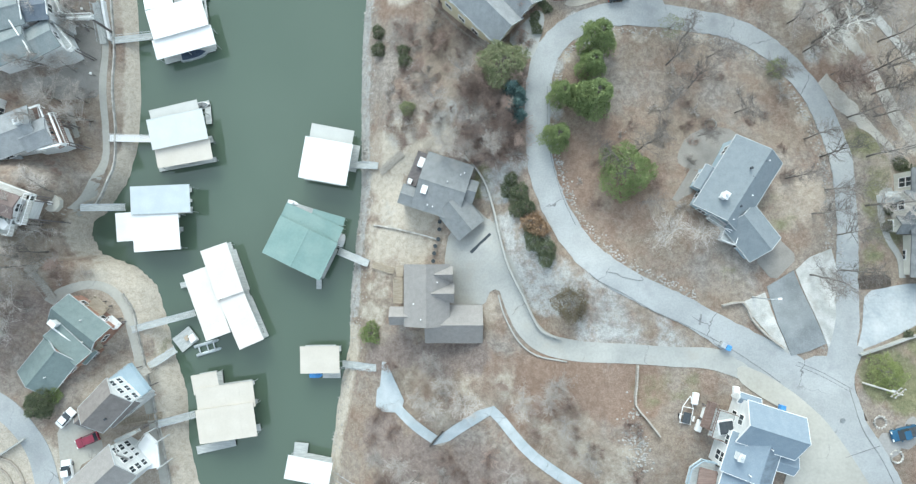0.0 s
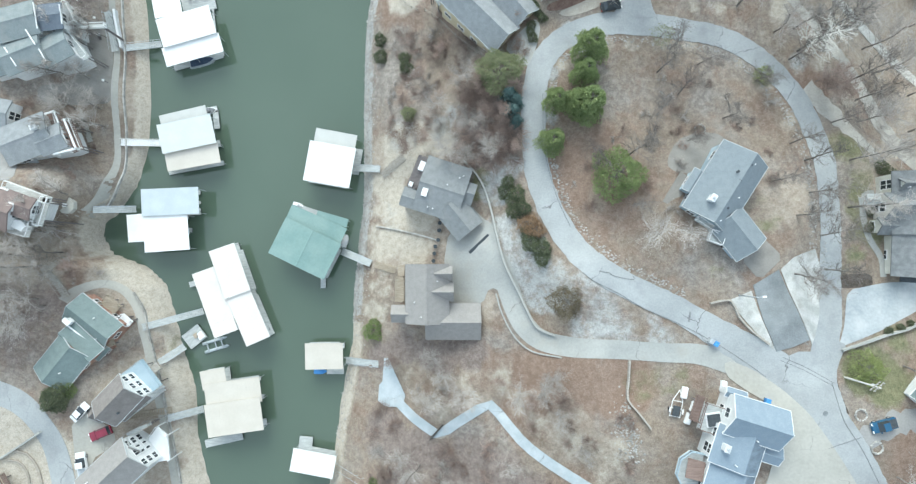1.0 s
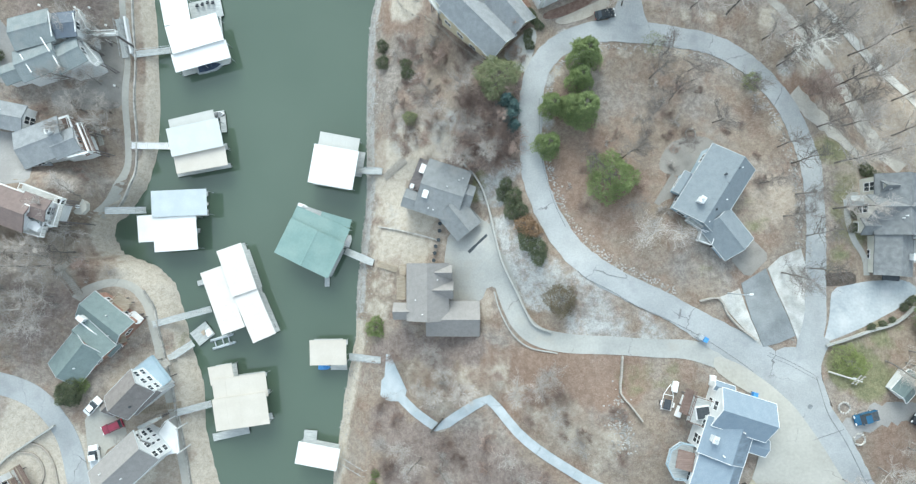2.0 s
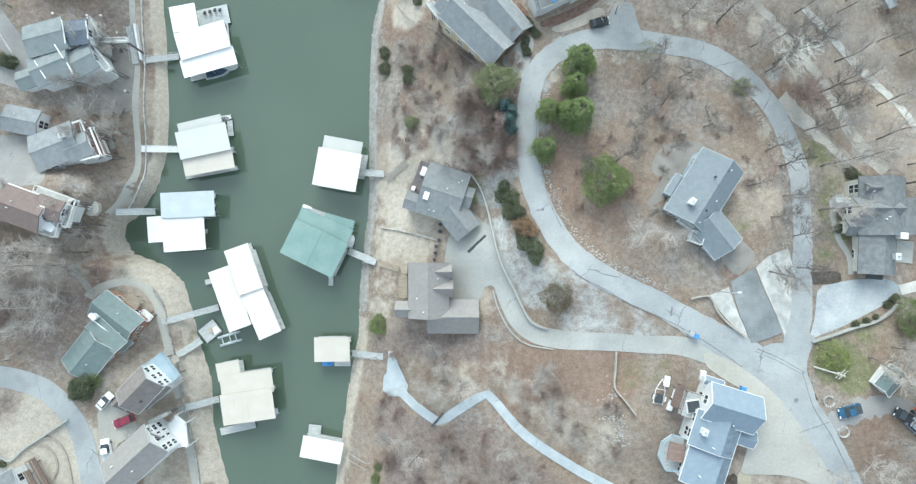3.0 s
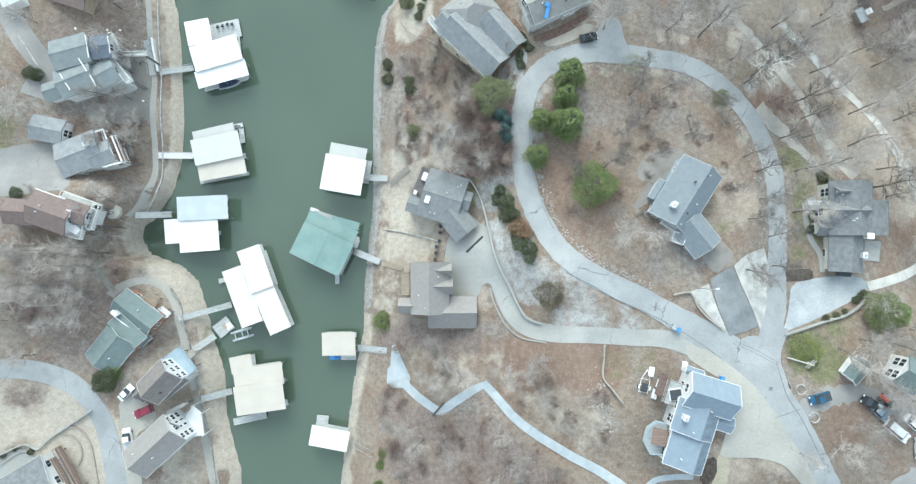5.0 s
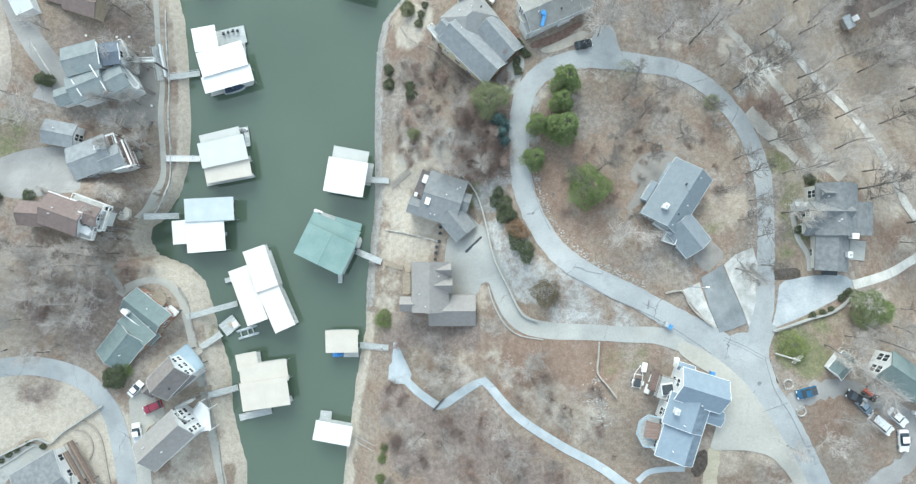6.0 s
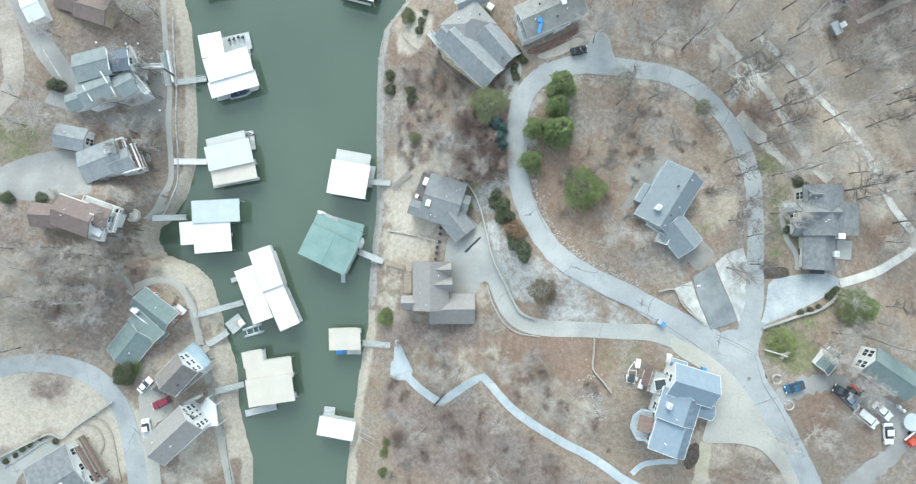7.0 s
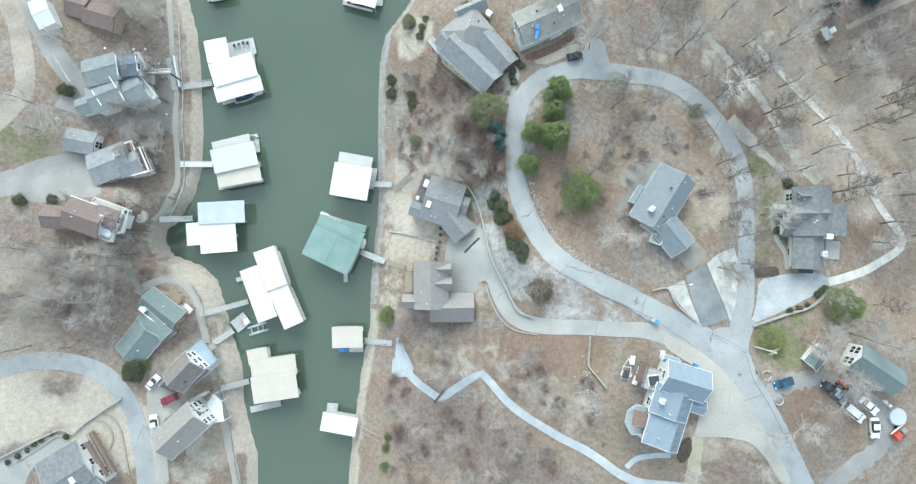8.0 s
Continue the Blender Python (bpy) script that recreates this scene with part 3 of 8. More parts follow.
SCRUB += [(*p, 11, 0.9) for p in [(108.0, 62.0), (116.0, 52.0), (104.0, 72.0), (118.0, 70.0)]]
CREAM = [(*p, 7, 1.0) for p in [(-88.2, -37.8), (-86.5, -42.5), (-104.7, -37.5), (-108.4, -36.4), (-113.0, -41.0), (-84.5, -47.0)]]
CREAM += [(*p, 4.2, 0.95) for p in [(-67.2, -3.3), (-61.6, -7.6), (-59.8, -14.0), (-71.5, -3.0), (-65.5, -7.5), (-63.4, -12.5), (-61.0, -24.0), (-59.1, -38.7), (-59.0, -31.0), (-57.0, -48.0)]]
CREAM += [(*p, 4.2, 0.6) for p in [(-16.5, 16.0), (-15.5, 10.0), (-17.0, 5.0), (-17.0, -1.0), (-16.0, -6.0), (-17.5, -11.0), (-10.5, 6.0), (-7.0, 4.5)]]
CREAM += [(*p, 4.5, 0.85) for p in [(-12.8, 24.5), (-8.3, 24.8), (-4.0, 23.8), (-11.3, 20.1), (-11.2, 54.9), (-9.0, 58.7), (-12.5, 10.0), (-8.5, 8.5), (-13.5, 14.0), (-9.0, 2.0), (-14.0, 3.5)]]
CREAM += [(*p, 4.5, 0.48) for p in [(-5.6, -27.6), (2.7, -24.4), (8.0, -23.5), (10.7, -27.5), (15.6, -31.0), (21.7, -33.5), (27.0, -34.5), (25.3, -37.5), (-8.5, -25.0), (-2.8, -30.2)]]
CREAM += [(*p, 8, 0.9) for p in [(-108.0, -31.5), (-113.0, -34.0), (-90.0, -45.0), (-82.5, -40.0)]]
CREAM += [(*p, 2.8, 0.5) for p in [(62.3, 25.6), (57.8, 32.1), (53.2, 36.9), (48.1, 39.2), (44.2, 39.6), (40.4, 39.7), (36.8, 40.2), (33.1, 40.5), (27.6, 40.6), (22.9, 39.2), (20.2, 36.9), (54.0, 45.0), (49.5, 47.4), (44.5, 48.2), (58.5, 42.0), (64.5, 35.5)]]
CREAM += [(*p, 6, 0.3) for p in [(30.9, 31.0), (37.3, 28.5), (35.0, 35.0), (41.5, 53.5), (43.5, 58.0), (33.2, 53.0)]]
CREAM += [(*p, 5, 0.6) for p in [(-67.5, -46.3), (-65.6, -51.7), (-66.2, -56.0), (-68.7, -52.7)]]
CREAM += [(*p, 5, 0.75) for p in [(-106.0, -29.3), (-100.0, -37.5), (-95.0, -37.0), (-88.3, -30.5), (-91.5, -34.5)]]
CREAM += [(*p, 3.5, 0.6) for p in [(69.0, 37.0), (74.0, 30.0), (81.5, 21.0), (62.0, 47.0), (97.5, 10.0), (101.0, 2.0)]]

land_me = bpy.data.meshes.new("ground")
land_me.from_pydata(list(zip(GX.ravel().tolist(), GY.ravel().tolist(), GZ.tolist())), [], quads)
dw_, de_ = shore_distance(GX.ravel(), GY.ravel())
bank = np.maximum(dw_, de_)
for key, marks in (("clay", CLAY), ("tan", TAN), ("grass", GRASS), ("pale", PALE), ("scrub", SCRUB), ("cream", CREAM)):
    v = blobs(GX.ravel(), GY.ravel(), marks)
    if key == "tan":
        v = np.maximum(v, np.where(dw_ > de_, 0.9, 0.5) * np.exp(-((np.maximum(bank, 0) - 0.6) / 1.9) ** 2))
    if key == "cream":
        v = np.maximum(v, np.where((de_ > dw_) & (GY.ravel() < -13), 0.8, 0.0) * np.exp(-(np.maximum(bank, 0) / 3.2) ** 4))
        v = np.maximum(v, np.where(dw_ > de_, 0.8, 0.0) * np.exp(-((np.maximum(bank, 0) - 0.9) / 1.7) ** 4))
    if key == "pale":
        v = np.maximum(v, np.where((de_ > dw_) & (GY.ravel() > -13), 0.85, 0.0) * np.exp(-(np.maximum(bank, 0) / 2.2) ** 4))
    if key == "clay":
        v = np.maximum(v, 0.36 * (((GX.ravel() - ISLAND[0]) / 27) ** 2 + ((GY.ravel() - ISLAND[1]) / 20) ** 2 < 1))
    land_me.attributes.new(key, "FLOAT", "POINT").data.foreach_set("value", v.astype(np.float32))
land_me.polygons.foreach_set("use_smooth", [True] * len(land_me.polygons))


def ground_mat():
    m = bpy.data.materials.new("winter_ground")
    m.use_nodes = True
    N, L = m.node_tree.nodes, m.node_tree.links
    b = N["Principled BSDF"]
    b.inputs["Roughness"].default_value = 0.95
    geo = N.new("ShaderNodeNewGeometry")

    def noise(scale, detail=8, rough=0.6, distort=0.0):
        n = N.new("ShaderNodeTexNoise")
        n.inputs["Scale"].default_value, n.inputs["Detail"].default_value, n.inputs["Roughness"].default_value, n.inputs["Distortion"].default_value = scale, detail, rough, distort
        L.new(geo.outputs["Position"], n.inputs["Vector"])
        return n.outputs["Fac"]

    def spread(v, a, c, lo=0.0, hi=1.0):
        r = N.new("ShaderNodeMapRange")
        r.interpolation_type = "SMOOTHSTEP"
        for k, q in zip(("From Min", "From Max", "To Min", "To Max"), (a, c, lo, hi)):
            r.inputs[k].default_value = q
        L.new(v, r.inputs["Value"])
        return r.outputs[0]

    def mix(f, c1, c2):
        x = N.new("ShaderNodeMix")
        x.data_type = "RGBA"
        L.new(f, x.inputs[0])
        for i, c in ((6, c1), (7, c2)):
            if isinstance(c, tuple):
                x.inputs[i].default_value = (*c, 1)
            else:
                L.new(c, x.inputs[i])
        return x.outputs[2]

    def op(kind, a, c):
        x = N.new("ShaderNodeMath")
        x.operation = kind
        for i, q in enumerate((a, c)):
            if isinstance(q, float):
                x.inputs[i].default_value = q
            else:
                L.new(q, x.inputs[i])
        return x.outputs[0]

    def zone(key):
        a = N.new("ShaderNodeAttribute")
        a.attribute_name = key
        s = op("ADD", a.outputs["Fac"], op("MULTIPLY", op("SUBTRACT", edge, 0.5), 1.1))
        return spread(s, 0.36, 0.68)

    edge = noise(0.22, 10, 0.65)
    big, mid, small, tiny = noise(0.07, 8), noise(0.9, 12, 0.78), noise(2.6, 8, 0.75), noise(6.0, 5, 0.75)
    litter = mix(spread(mid, 0.34, 0.68), (0.208, 0.165, 0.128), (0.315, 0.262, 0.21))
    litter = mix(spread(big, 0.4, 0.65), litter, mix(spread(mid, 0.4, 0.62), (0.21, 0.185, 0.165), (0.345, 0.312, 0.28)))
    clay = mix(spread(mid, 0.36, 0.66), (0.205, 0.140, 0.105), (0.285, 0.212, 0.168))
    tan = mix(spread(mid, 0.35, 0.66), (0.315, 0.262, 0.21), (0.44, 0.385, 0.325))
    scrub = mix(spread(mid, 0.36, 0.66), (0.165, 0.13, 0.115), (0.285, 0.238, 0.213))
    cream = mix(spread(mid, 0.34, 0.66), (0.40, 0.352, 0.29), (0.53, 0.485, 0.415))
    grass = mix(spread(mid, 0.35, 0.66), (0.135, 0.14, 0.075), (0.245, 0.235, 0.14))
    pale = mix(spread(mid, 0.35, 0.62), (0.325, 0.327, 0.32), (0.465, 0.467, 0.457))
    litter = mix(op("MULTIPLY", spread(noise(0.16, 9, 0.7), 0.47, 0.63), 0.75), litter, mix(spread(mid, 0.38, 0.62), (0.185, 0.125, 0.095), (0.29, 0.215, 0.17)))
    litter = mix(op("MULTIPLY", spread(noise(0.11, 9, 0.7), 0.54, 0.68), 0.35), litter, (0.36, 0.32, 0.275))
    c = mix(zone("clay"), litter, clay)
    c = mix(zone("tan"), c, tan)
    c = mix(zone("scrub"), c, scrub)
    c = mix(zone("cream"), c, cream)
    c = mix(zone("grass"), c, grass)
    c = mix(op("MULTIPLY", zone("pale"), spread(noise(0.5, 10, 0.75), 0.36, 0.56, 0.25, 1.0)), c, pale)
    c = mix(op("MULTIPLY", spread(small, 0.54, 0.68), 0.5), c, (0.14, 0.115, 0.095))
    c = mix(op("MULTIPLY", spread(tiny, 0.57, 0.70), 0.25), c, (0.44, 0.405, 0.355))
    val = op("ADD", op("MULTIPLY", small, 0.55), op("MULTIPLY", tiny, 0.6))
    sc = N.new("ShaderNodeVectorMath")
    sc.operation = "SCALE"
    L.new(c, sc.inputs[0]), L.new(spread(val, 0.40, 0.75, 0.72, 1.28), sc.inputs["Scale"])
    L.new(sc.outputs[0], b.inputs["Base Color"])
    bp = N.new("ShaderNodeBump")
    bp.inputs["Strength"].default_value, bp.inputs["Distance"].default_value = 0.7, 0.25
    L.new(val, bp.inputs["Height"]), L.new(bp.outputs[0], b.inputs["Normal"])
    return m


def water_mat():
    m = bpy.data.materials.new("green_lake_water")
    m.use_nodes = True
    N, L = m.node_tree.nodes, m.node_tree.links
    b = N["Principled BSDF"]
    geo = N.new("ShaderNodeNewGeometry")
    n = N.new("ShaderNodeTexNoise")
    n.inputs["Scale"].default_value, n.inputs["Detail"].default_value = 0.025, 3
    r = N.new("ShaderNodeValToRGB")
    r.color_ramp.elements[0].color, r.color_ramp.elements[1].color = (0.074, 0.109, 0.079, 1), (0.088, 0.123, 0.091, 1)
    r.color_ramp.elements[0].position, r.color_ramp.elements[1].position = 0.35, 0.65
    n2 = N.new("ShaderNodeTexNoise")
    n2.inputs["Scale"].default_value, n2.inputs["Detail"].default_value = 1.3, 3
    bp = N.new("ShaderNodeBump")
    bp.inputs["Strength"].default_value, bp.inputs["Distance"].default_value = 0.05, 0.02
    for q in (n, n2):
        L.new(geo.outputs["Position"], q.inputs["Vector"])
    L.new(n.outputs["Fac"], r.inputs[0]), L.new(r.outputs[0], b.inputs["Base Color"])
    L.new(n2.outputs["Fac"], bp.inputs["Height"]), L.new(bp.outputs[0], b.inputs["Normal"])
    b.inputs["Roughness"].default_value, b.inputs["IOR"].default_value = 0.025, 1.68
    return m


land_me.materials.append(ground_mat())
tagged(new("ground", land_me), "brown winter ground of leaf litter, clay and dry grass", "ground", kind="structure")
bm = bmesh.new()
box(bm, -400, 400, -1500, 1500, -6, 0)
tagged(part("water", bm, water_mat()), "still green lake water between two wooded banks", "water", kind="structure")

# ---- roads, drives and paths ----


def road(name, label, ob):
    return tagged(ob, label, "road" if "road" in name else "path", kind="structure")


def slab_path(name, pts, width, material, piece):
    """A path of separate cast slabs with open joints, laid on the land along a line."""
    line = spline(pts, 0.4)
    PAVED.extend((q.x, q.y, width / 2 + 1.6) for q in line[::5])
    root = raw(name, *bed(line, width * 0.9), M_DIRT)
    cuts, run, last = [0], 0.0, 0
    for i in range(1, len(line)):
        run += (line[i] - line[i - 1]).length
        if run >= piece:
            cuts.append(i)
            run = 0.0
    rng = random.Random(3)
    for a, b in zip(cuts, cuts[1:]):
        ends = []
        for i, push in ((a, 0.012), (b, -0.012)):
            d = (line[min(i + 1, len(line) - 1)] - line[max(i - 1, 0)]).normalized()
            n = Vector((-d.y, d.x, 0)) * width / 2
            c = line[i] + d * push
            ends += [c - n, c + n]
        lift = 0.17 + rng.uniform(-0.02, 0.02)
        top = [(q.x, q.y, gz(q.x, q.y) + lift) for q in (ends[0], ends[1], ends[3], ends[2])]
        low = [(x, y, z - 0.22) for x, y, z in top]
        raw("slab", low + top, [(7, 6, 5, 4), (0, 1, 2, 3), (0, 4, 5, 1), (1, 5, 6, 2), (2, 6, 7, 3), (3, 7, 4, 0)], material, root)
    return root


def bed(line, width):
    verts, faces = [], []
    for i, p in enumerate(line):
        d = (line[min(i + 1, len(line) - 1)] - line[max(i - 1, 0)]).normalized()
        n = Vector((-d.y, d.x, 0)) * width / 2
        for q in (p - n, p, p + n):
            verts.append((q.x, q.y, gz(q.x, q.y) + 0.03))
    for i in range(len(line) - 1):
        a, b = 3 * i, 3 * i + 3
        faces += [(a, a + 1, b + 1, b)[::-1], (a + 1, a + 2, b + 2, b + 1)[::-1]]
    return verts, faces


LOOP = [(65.9, -33.3), (62.9, -26.1), (62.1, -19.7), (63.0, -15.0), (65.4, -7.5), (66.2, 1.3), (67.1, 11.5), (67.1, 20.0), (65.1, 27.7), (60.6, 34.4), (55.3, 39.8), (48.9, 42.7), (40.7, 43.3), (33.3, 44.1), (27.1, 44.2), (21.3, 42.4), (17.4, 39.2), (15.3, 35.2), (14.6, 29.1), (14.7, 22.8), (15.3, 16.3), (17.2, 9.8), (20.0, 4.5), (23.1, 0.3), (27.5, -3.2), (33.3, -6.3), (39.1, -9.1), (44.8, -12.4), (50.2, -15.8), (54.8, -19.0)]
road("road", "pale worn asphalt road looping round a wooded knoll", ribbon("road", LOOP[1:], (5.0, 3.7, 3.7, 4.0, 4.2, 4.4, 4.6, 4.6, 4.6, 4.4), M_ASPHALT, 0.09, 0.12))
TRUNK_ROAD = [(39.4, -9.3), (47.1, -13.9), (54.6, -18.5), (60.3, -23.5), (64.7, -30.9), (69.3, -39.1), (73.8, -47.7), (79.9, -59.7)]
road("road", "pale worn asphalt road with dark cracks running downhill", ribbon("road", TRUNK_ROAD, (4.2, 5.3, 6.0, 6.0, 6.0, 6.0, 6.0, 6.0), M_ASPHALT, 0.1, 0.1))
road("junction_pavement", "pale asphalt junction where two roads meet", patch("junction_pavement", [(57.7, -15.9), (62.4, -15.9), (64.8, -14.0), (66.7, -14.6), (65.6, -16.6), (64.4, -19.7), (64.9, -25.9), (60.3, -23.5), (55.2, -18.5)], M_ASPHALT, 0.115))
road("turnaround_pavement", "pale asphalt parking bay at a road bend", patch("turnaround_pavement", [(31.6, 50.4), (32.4, 51.8), (34.2, 52.0), (35.9, 50.8), (36.5, 47.1), (37.5, 45.1), (29.1, 45.5)], M_ASPHALT, 0.12))
road("lower_drive", "smooth concrete drive curving down to two lake houses", ribbon("lower_drive", [(52.9, -20.0), (43.3, -16.9), (36.3, -16.6), (27.7, -16.2), (20.5, -16.2), (16.0, -15.4), (13.0, -12.9), (11.0, -9.0), (9.6, -5.0), (8.2, -1.3), (5.6, 2.0)], (4.2, 3.4, 3.4, 4.2, 4.0), M_CONCRETE, 0.08))
road("court_pavement", "broad pale concrete court between two houses", patch("court_pavement", [(-1.8, 5.1), (3.1, 8.0), (6.7, 7.5), (8.4, 0.3), (11.4, -5.0), (9.1, -6.7), (6.3, -5.3), (4.9, -9.0), (-1.6, -9.3), (-2.7, -0.8)], M_CONCRETE, 0.06))
road("side_drive_pavement", "cream concrete parking apron beside a blue-roofed house", patch("side_drive_pavement", [(46.8, -17.6), (51.2, -19.1), (55.7, -22.3), (59.4, -26.0), (62.6, -30.7), (65.4, -35.4), (69.8, -42.6), (73.6, -50.1), (71.1, -50.1), (67.9, -44.8), (64.3, -40.8), (60.0, -39.8), (52.5, -40.2), (54.1, -33.8), (55.7, -26.1), (49.7, -22.5), (46.7, -20.2)], M_CONCRETE_WARM, 0.145))
road("sand_path", "strip of yellowish sand below a parking apron", ribbon("sand_path", [(53.6, -39.6), (53.4, -43.1), (53.2, -47.4), (52.4, -52.9)], (2.2, 3.2), M_SAND, 0.06, 0.25))
road("mulch_bed", "black mulch bed with white stones at a house corner", patch("mulch_bed", [(50.2, -40.9), (52.2, -39.9), (52.5, -44.3), (50.6, -47.0), (49.2, -44.9)], M_MULCH, 0.08))
road("dark_drive_pavement", "dark grey asphalt drive leading up to a house", patch("dark_drive_pavement", [(51.8, -4.6), (56.5, -1.9), (58.5, -7.5), (60.5, -13.9), (57.7, -15.1), (54.8, -15.9), (52.9, -10.9)], M_ASPHALT_DARK, 0.16, round_off=False))
road("apron_pavement", "tan concrete apron in front of a garage", patch("apron_pavement", [(49.8, 0.1), (53.7, 4.1), (57.5, 0.3), (53.0, -3.8)], M_PATIO, 0.08))
road("gravel_verge", "white gravel strip beside a dark drive", patch("gravel_verge", [(47.4, -7.3), (51.4, -5.6), (52.8, -10.9), (54.6, -15.7), (53.4, -14.9), (50.1, -10.9)], M_GRAVEL, 0.11, round_off=False))
road("gravel_verge", "white gravel wedge between a drive and the road", patch("gravel_verge", [(56.9, -1.9), (59.5, 0.3), (63.4, 1.8), (64.5, -2.7), (63.0, -9.4), (60.9, -14.7), (60.5, -13.5), (58.7, -7.5)], M_GRAVEL, 0.12, round_off=False))
road("lot_pavement", "pale blue-grey concrete lot in front of a stone house", patch("lot_pavement", [(68.8, -5.5), (75.5, -4.2), (82.5, -4.0), (85.0, -5.9), (80.6, -9.2), (74.2, -11.9), (65.2, -15.2), (67.0, -10.9)], M_LOT, 0.07))
road("house_path", "curved pale concrete footpath to a porch", ribbon("house_path", [(75.5, 11.9), (73.7, 11.4), (72.8, 7.5), (73.4, 3.5), (75.1, 0.2), (75.3, -3.2)], 1.1, M_CONCRETE, 0.06))
road("hill_track", "pale concrete track curving through bare woods", slab_path("hill_track", [(72.9, 52.8), (82.2, 46.3), (90.8, 35.9), (96.2, 24.0), (100.2, 12.5), (107.1, 3.2), (100.0, -2.3), (89.2, -5.1), (83.6, -6.4)], 1.9, M_CONCRETE_PALE, 1.9))
road("dirt_track", "tan dirt track cut through bare woods", ribbon("dirt_track", [(59.1, 55.3), (65.4, 48.2), (72.4, 40.1), (78.6, 30.2), (83.6, 21.1), (86.5, 17.2)], (1.6, 2.2, 2.8, 3.2), M_TRACK, 0.05, 0.3))
road("gravel_spur_path", "greyish gravel spur off the loop road", ribbon("gravel_spur_path", [(65.4, 32.2), (70.4, 27.3), (77.4, 18.6)], (4, 2), M_TRACK, 0.04, 0.3))
road("far_road", "dull tan lane among bare trees", ribbon("far_road", [(101.9, 58.8), (108.9, 62.2), (118.2, 65.9), (126.7, 69.5)], (1.2, 1.7, 1.9, 1.9), M_DIRT, 0.08, 0.2))
road("shore_path", "stepped blue-white concrete path zigzagging down to the lake", slab_path("shore_path", [(-12.9, -28.9), (-9.6, -31.8), (-6.3, -34.0), (-4.3, -35.2), (-3.1, -35.2), (-1.5, -33.6), (2.0, -31.0), (4.7, -29.2), (6.1, -28.5), (7.5, -29.4), (9.5, -31.7), (13.0, -35.1), (18.1, -38.7), (24.2, -42.0), (28.8, -43.9), (33.0, -46.4), (36.5, -49.0), (41.2, -51.2), (48.6, -51.9), (53.7, -52.3)], 1.95, M_CONCRETE_COOL, 2.4))
road("path_landing_pavement", "blue-white concrete landing at the foot of a path", patch("path_landing_pavement", [(-15.3, -20.7), (-14.3, -20.7), (-12.9, -23.7), (-10.7, -28.1), (-11.4, -30.4), (-13.5, -30.6), (-15.2, -30.6), (-16.6, -29.6), (-16.4, -26.4), (-15.7, -25.6)], M_CONCRETE_COOL, 0.19, round_off=False))
road("walk_path", "narrow curved concrete walk to a blue-roofed house", ribbon("walk_path", [(38.6, -47.9), (41.0, -45.9), (44.2, -45.2), (48.2, -44.8)], 1.2, M_CONCRETE_COOL, 0.06))
road("dirt_drive_road", "pale dirt drive into a yard of parked vehicles", ribbon("dirt_drive_road", [(66.4, -31.4), (70.8, -28.3), (77.7, -27.0), (84.0, -28.3), (90.2, -32.4), (94.6, -37.5), (91.5, -42.6), (85.3, -47.7), (79.5, -54.5)], (3.6, 4.0), M_DRIVE_GREY, 0.05, 0.5))
road("west_shore_path", "narrow pale concrete footpath along the west bank", ribbon("west_shore_path", [(-76.8, 74.6), (-75.7, 63.1), (-75.1, 52.2), (-74.1, 37.8), (-74.0, 27.1), (-73.8, 19.1), (-75.8, 12.9), (-78.5, 9.4), (-80.6, 9.0)], 1.1, M_CONCRETE_WARM, 0.06))
road("bank_path", "pale concrete path curving round a headland", ribbon("bank_path", [(-81.0, -8.6), (-79.0, -6.6), (-75.1, -5.2), (-71.2, -6.5), (-68.3, -10.2), (-66.9, -14.8), (-65.4, -20.9), (-64.2, -25.4), (-62.5, -33.1), (-60.8, -44.1), (-58.2, -54.4), (-57.1, -62.1)], 1.7, M_CONCRETE_WARM, 0.06))
road("west_road", "pale grey asphalt road bending between houses", ribbon("west_road", [(-117.1, -29.1), (-111.7, -26.7), (-103.7, -24.9), (-95.6, -25.4), (-86.9, -28.6), (-82.0, -34.2), (-79.2, -43.1), (-77.7, -51.9), (-77.1, -62.0)], 4.3, M_ASPHALT, 0.09))
road("west_court_pavement", "pale concrete parking court beside the road", patch("west_court_pavement", [(-77.3, -32.6), (-74.2, -30.2), (-69.5, -36.5), (-71.0, -38.6), (-74.0, -40.5), (-72.9, -46.4), (-72.2, -56.5), (-75.9, -56.1), (-76.7, -43.2)], M_CONCRETE_WARM, 0.07))
road("upper_west_drive_road", "wide pale drive to a pair of houses", ribbon("upper_west_drive_road", [(-117.1, 17.7), (-108.7, 19.1), (-102.2, 21.5), (-96.9, 22.5), (-91.6, 21.8)], (5, 9), M_DRIVE_GREY, 0.06, 0.2))
road("brown_house_drive", "pale drive beside a brown-roofed house", patch("brown_house_drive", [(-99.3, 24.7), (-92.3, 26.9), (-87.9, 19.6), (-86.6, 15.6), (-92.2, 14.9), (-101.0, 13.9), (-107.1, 15.1), (-104.8, 20.9)], M_DRIVE_GREY, 0.07))
road("far_west_road", "dusty tan road on the hillside", ribbon("far_west_road", [(-115.3, 70.8), (-109.8, 61.0), (-107.5, 54.0), (-105.9, 47.0), (-105.9, 42.0), (-109.3, 36.6), (-115.7, 30.9)], 4.6, M_DIRT, 0.05, 0.15))
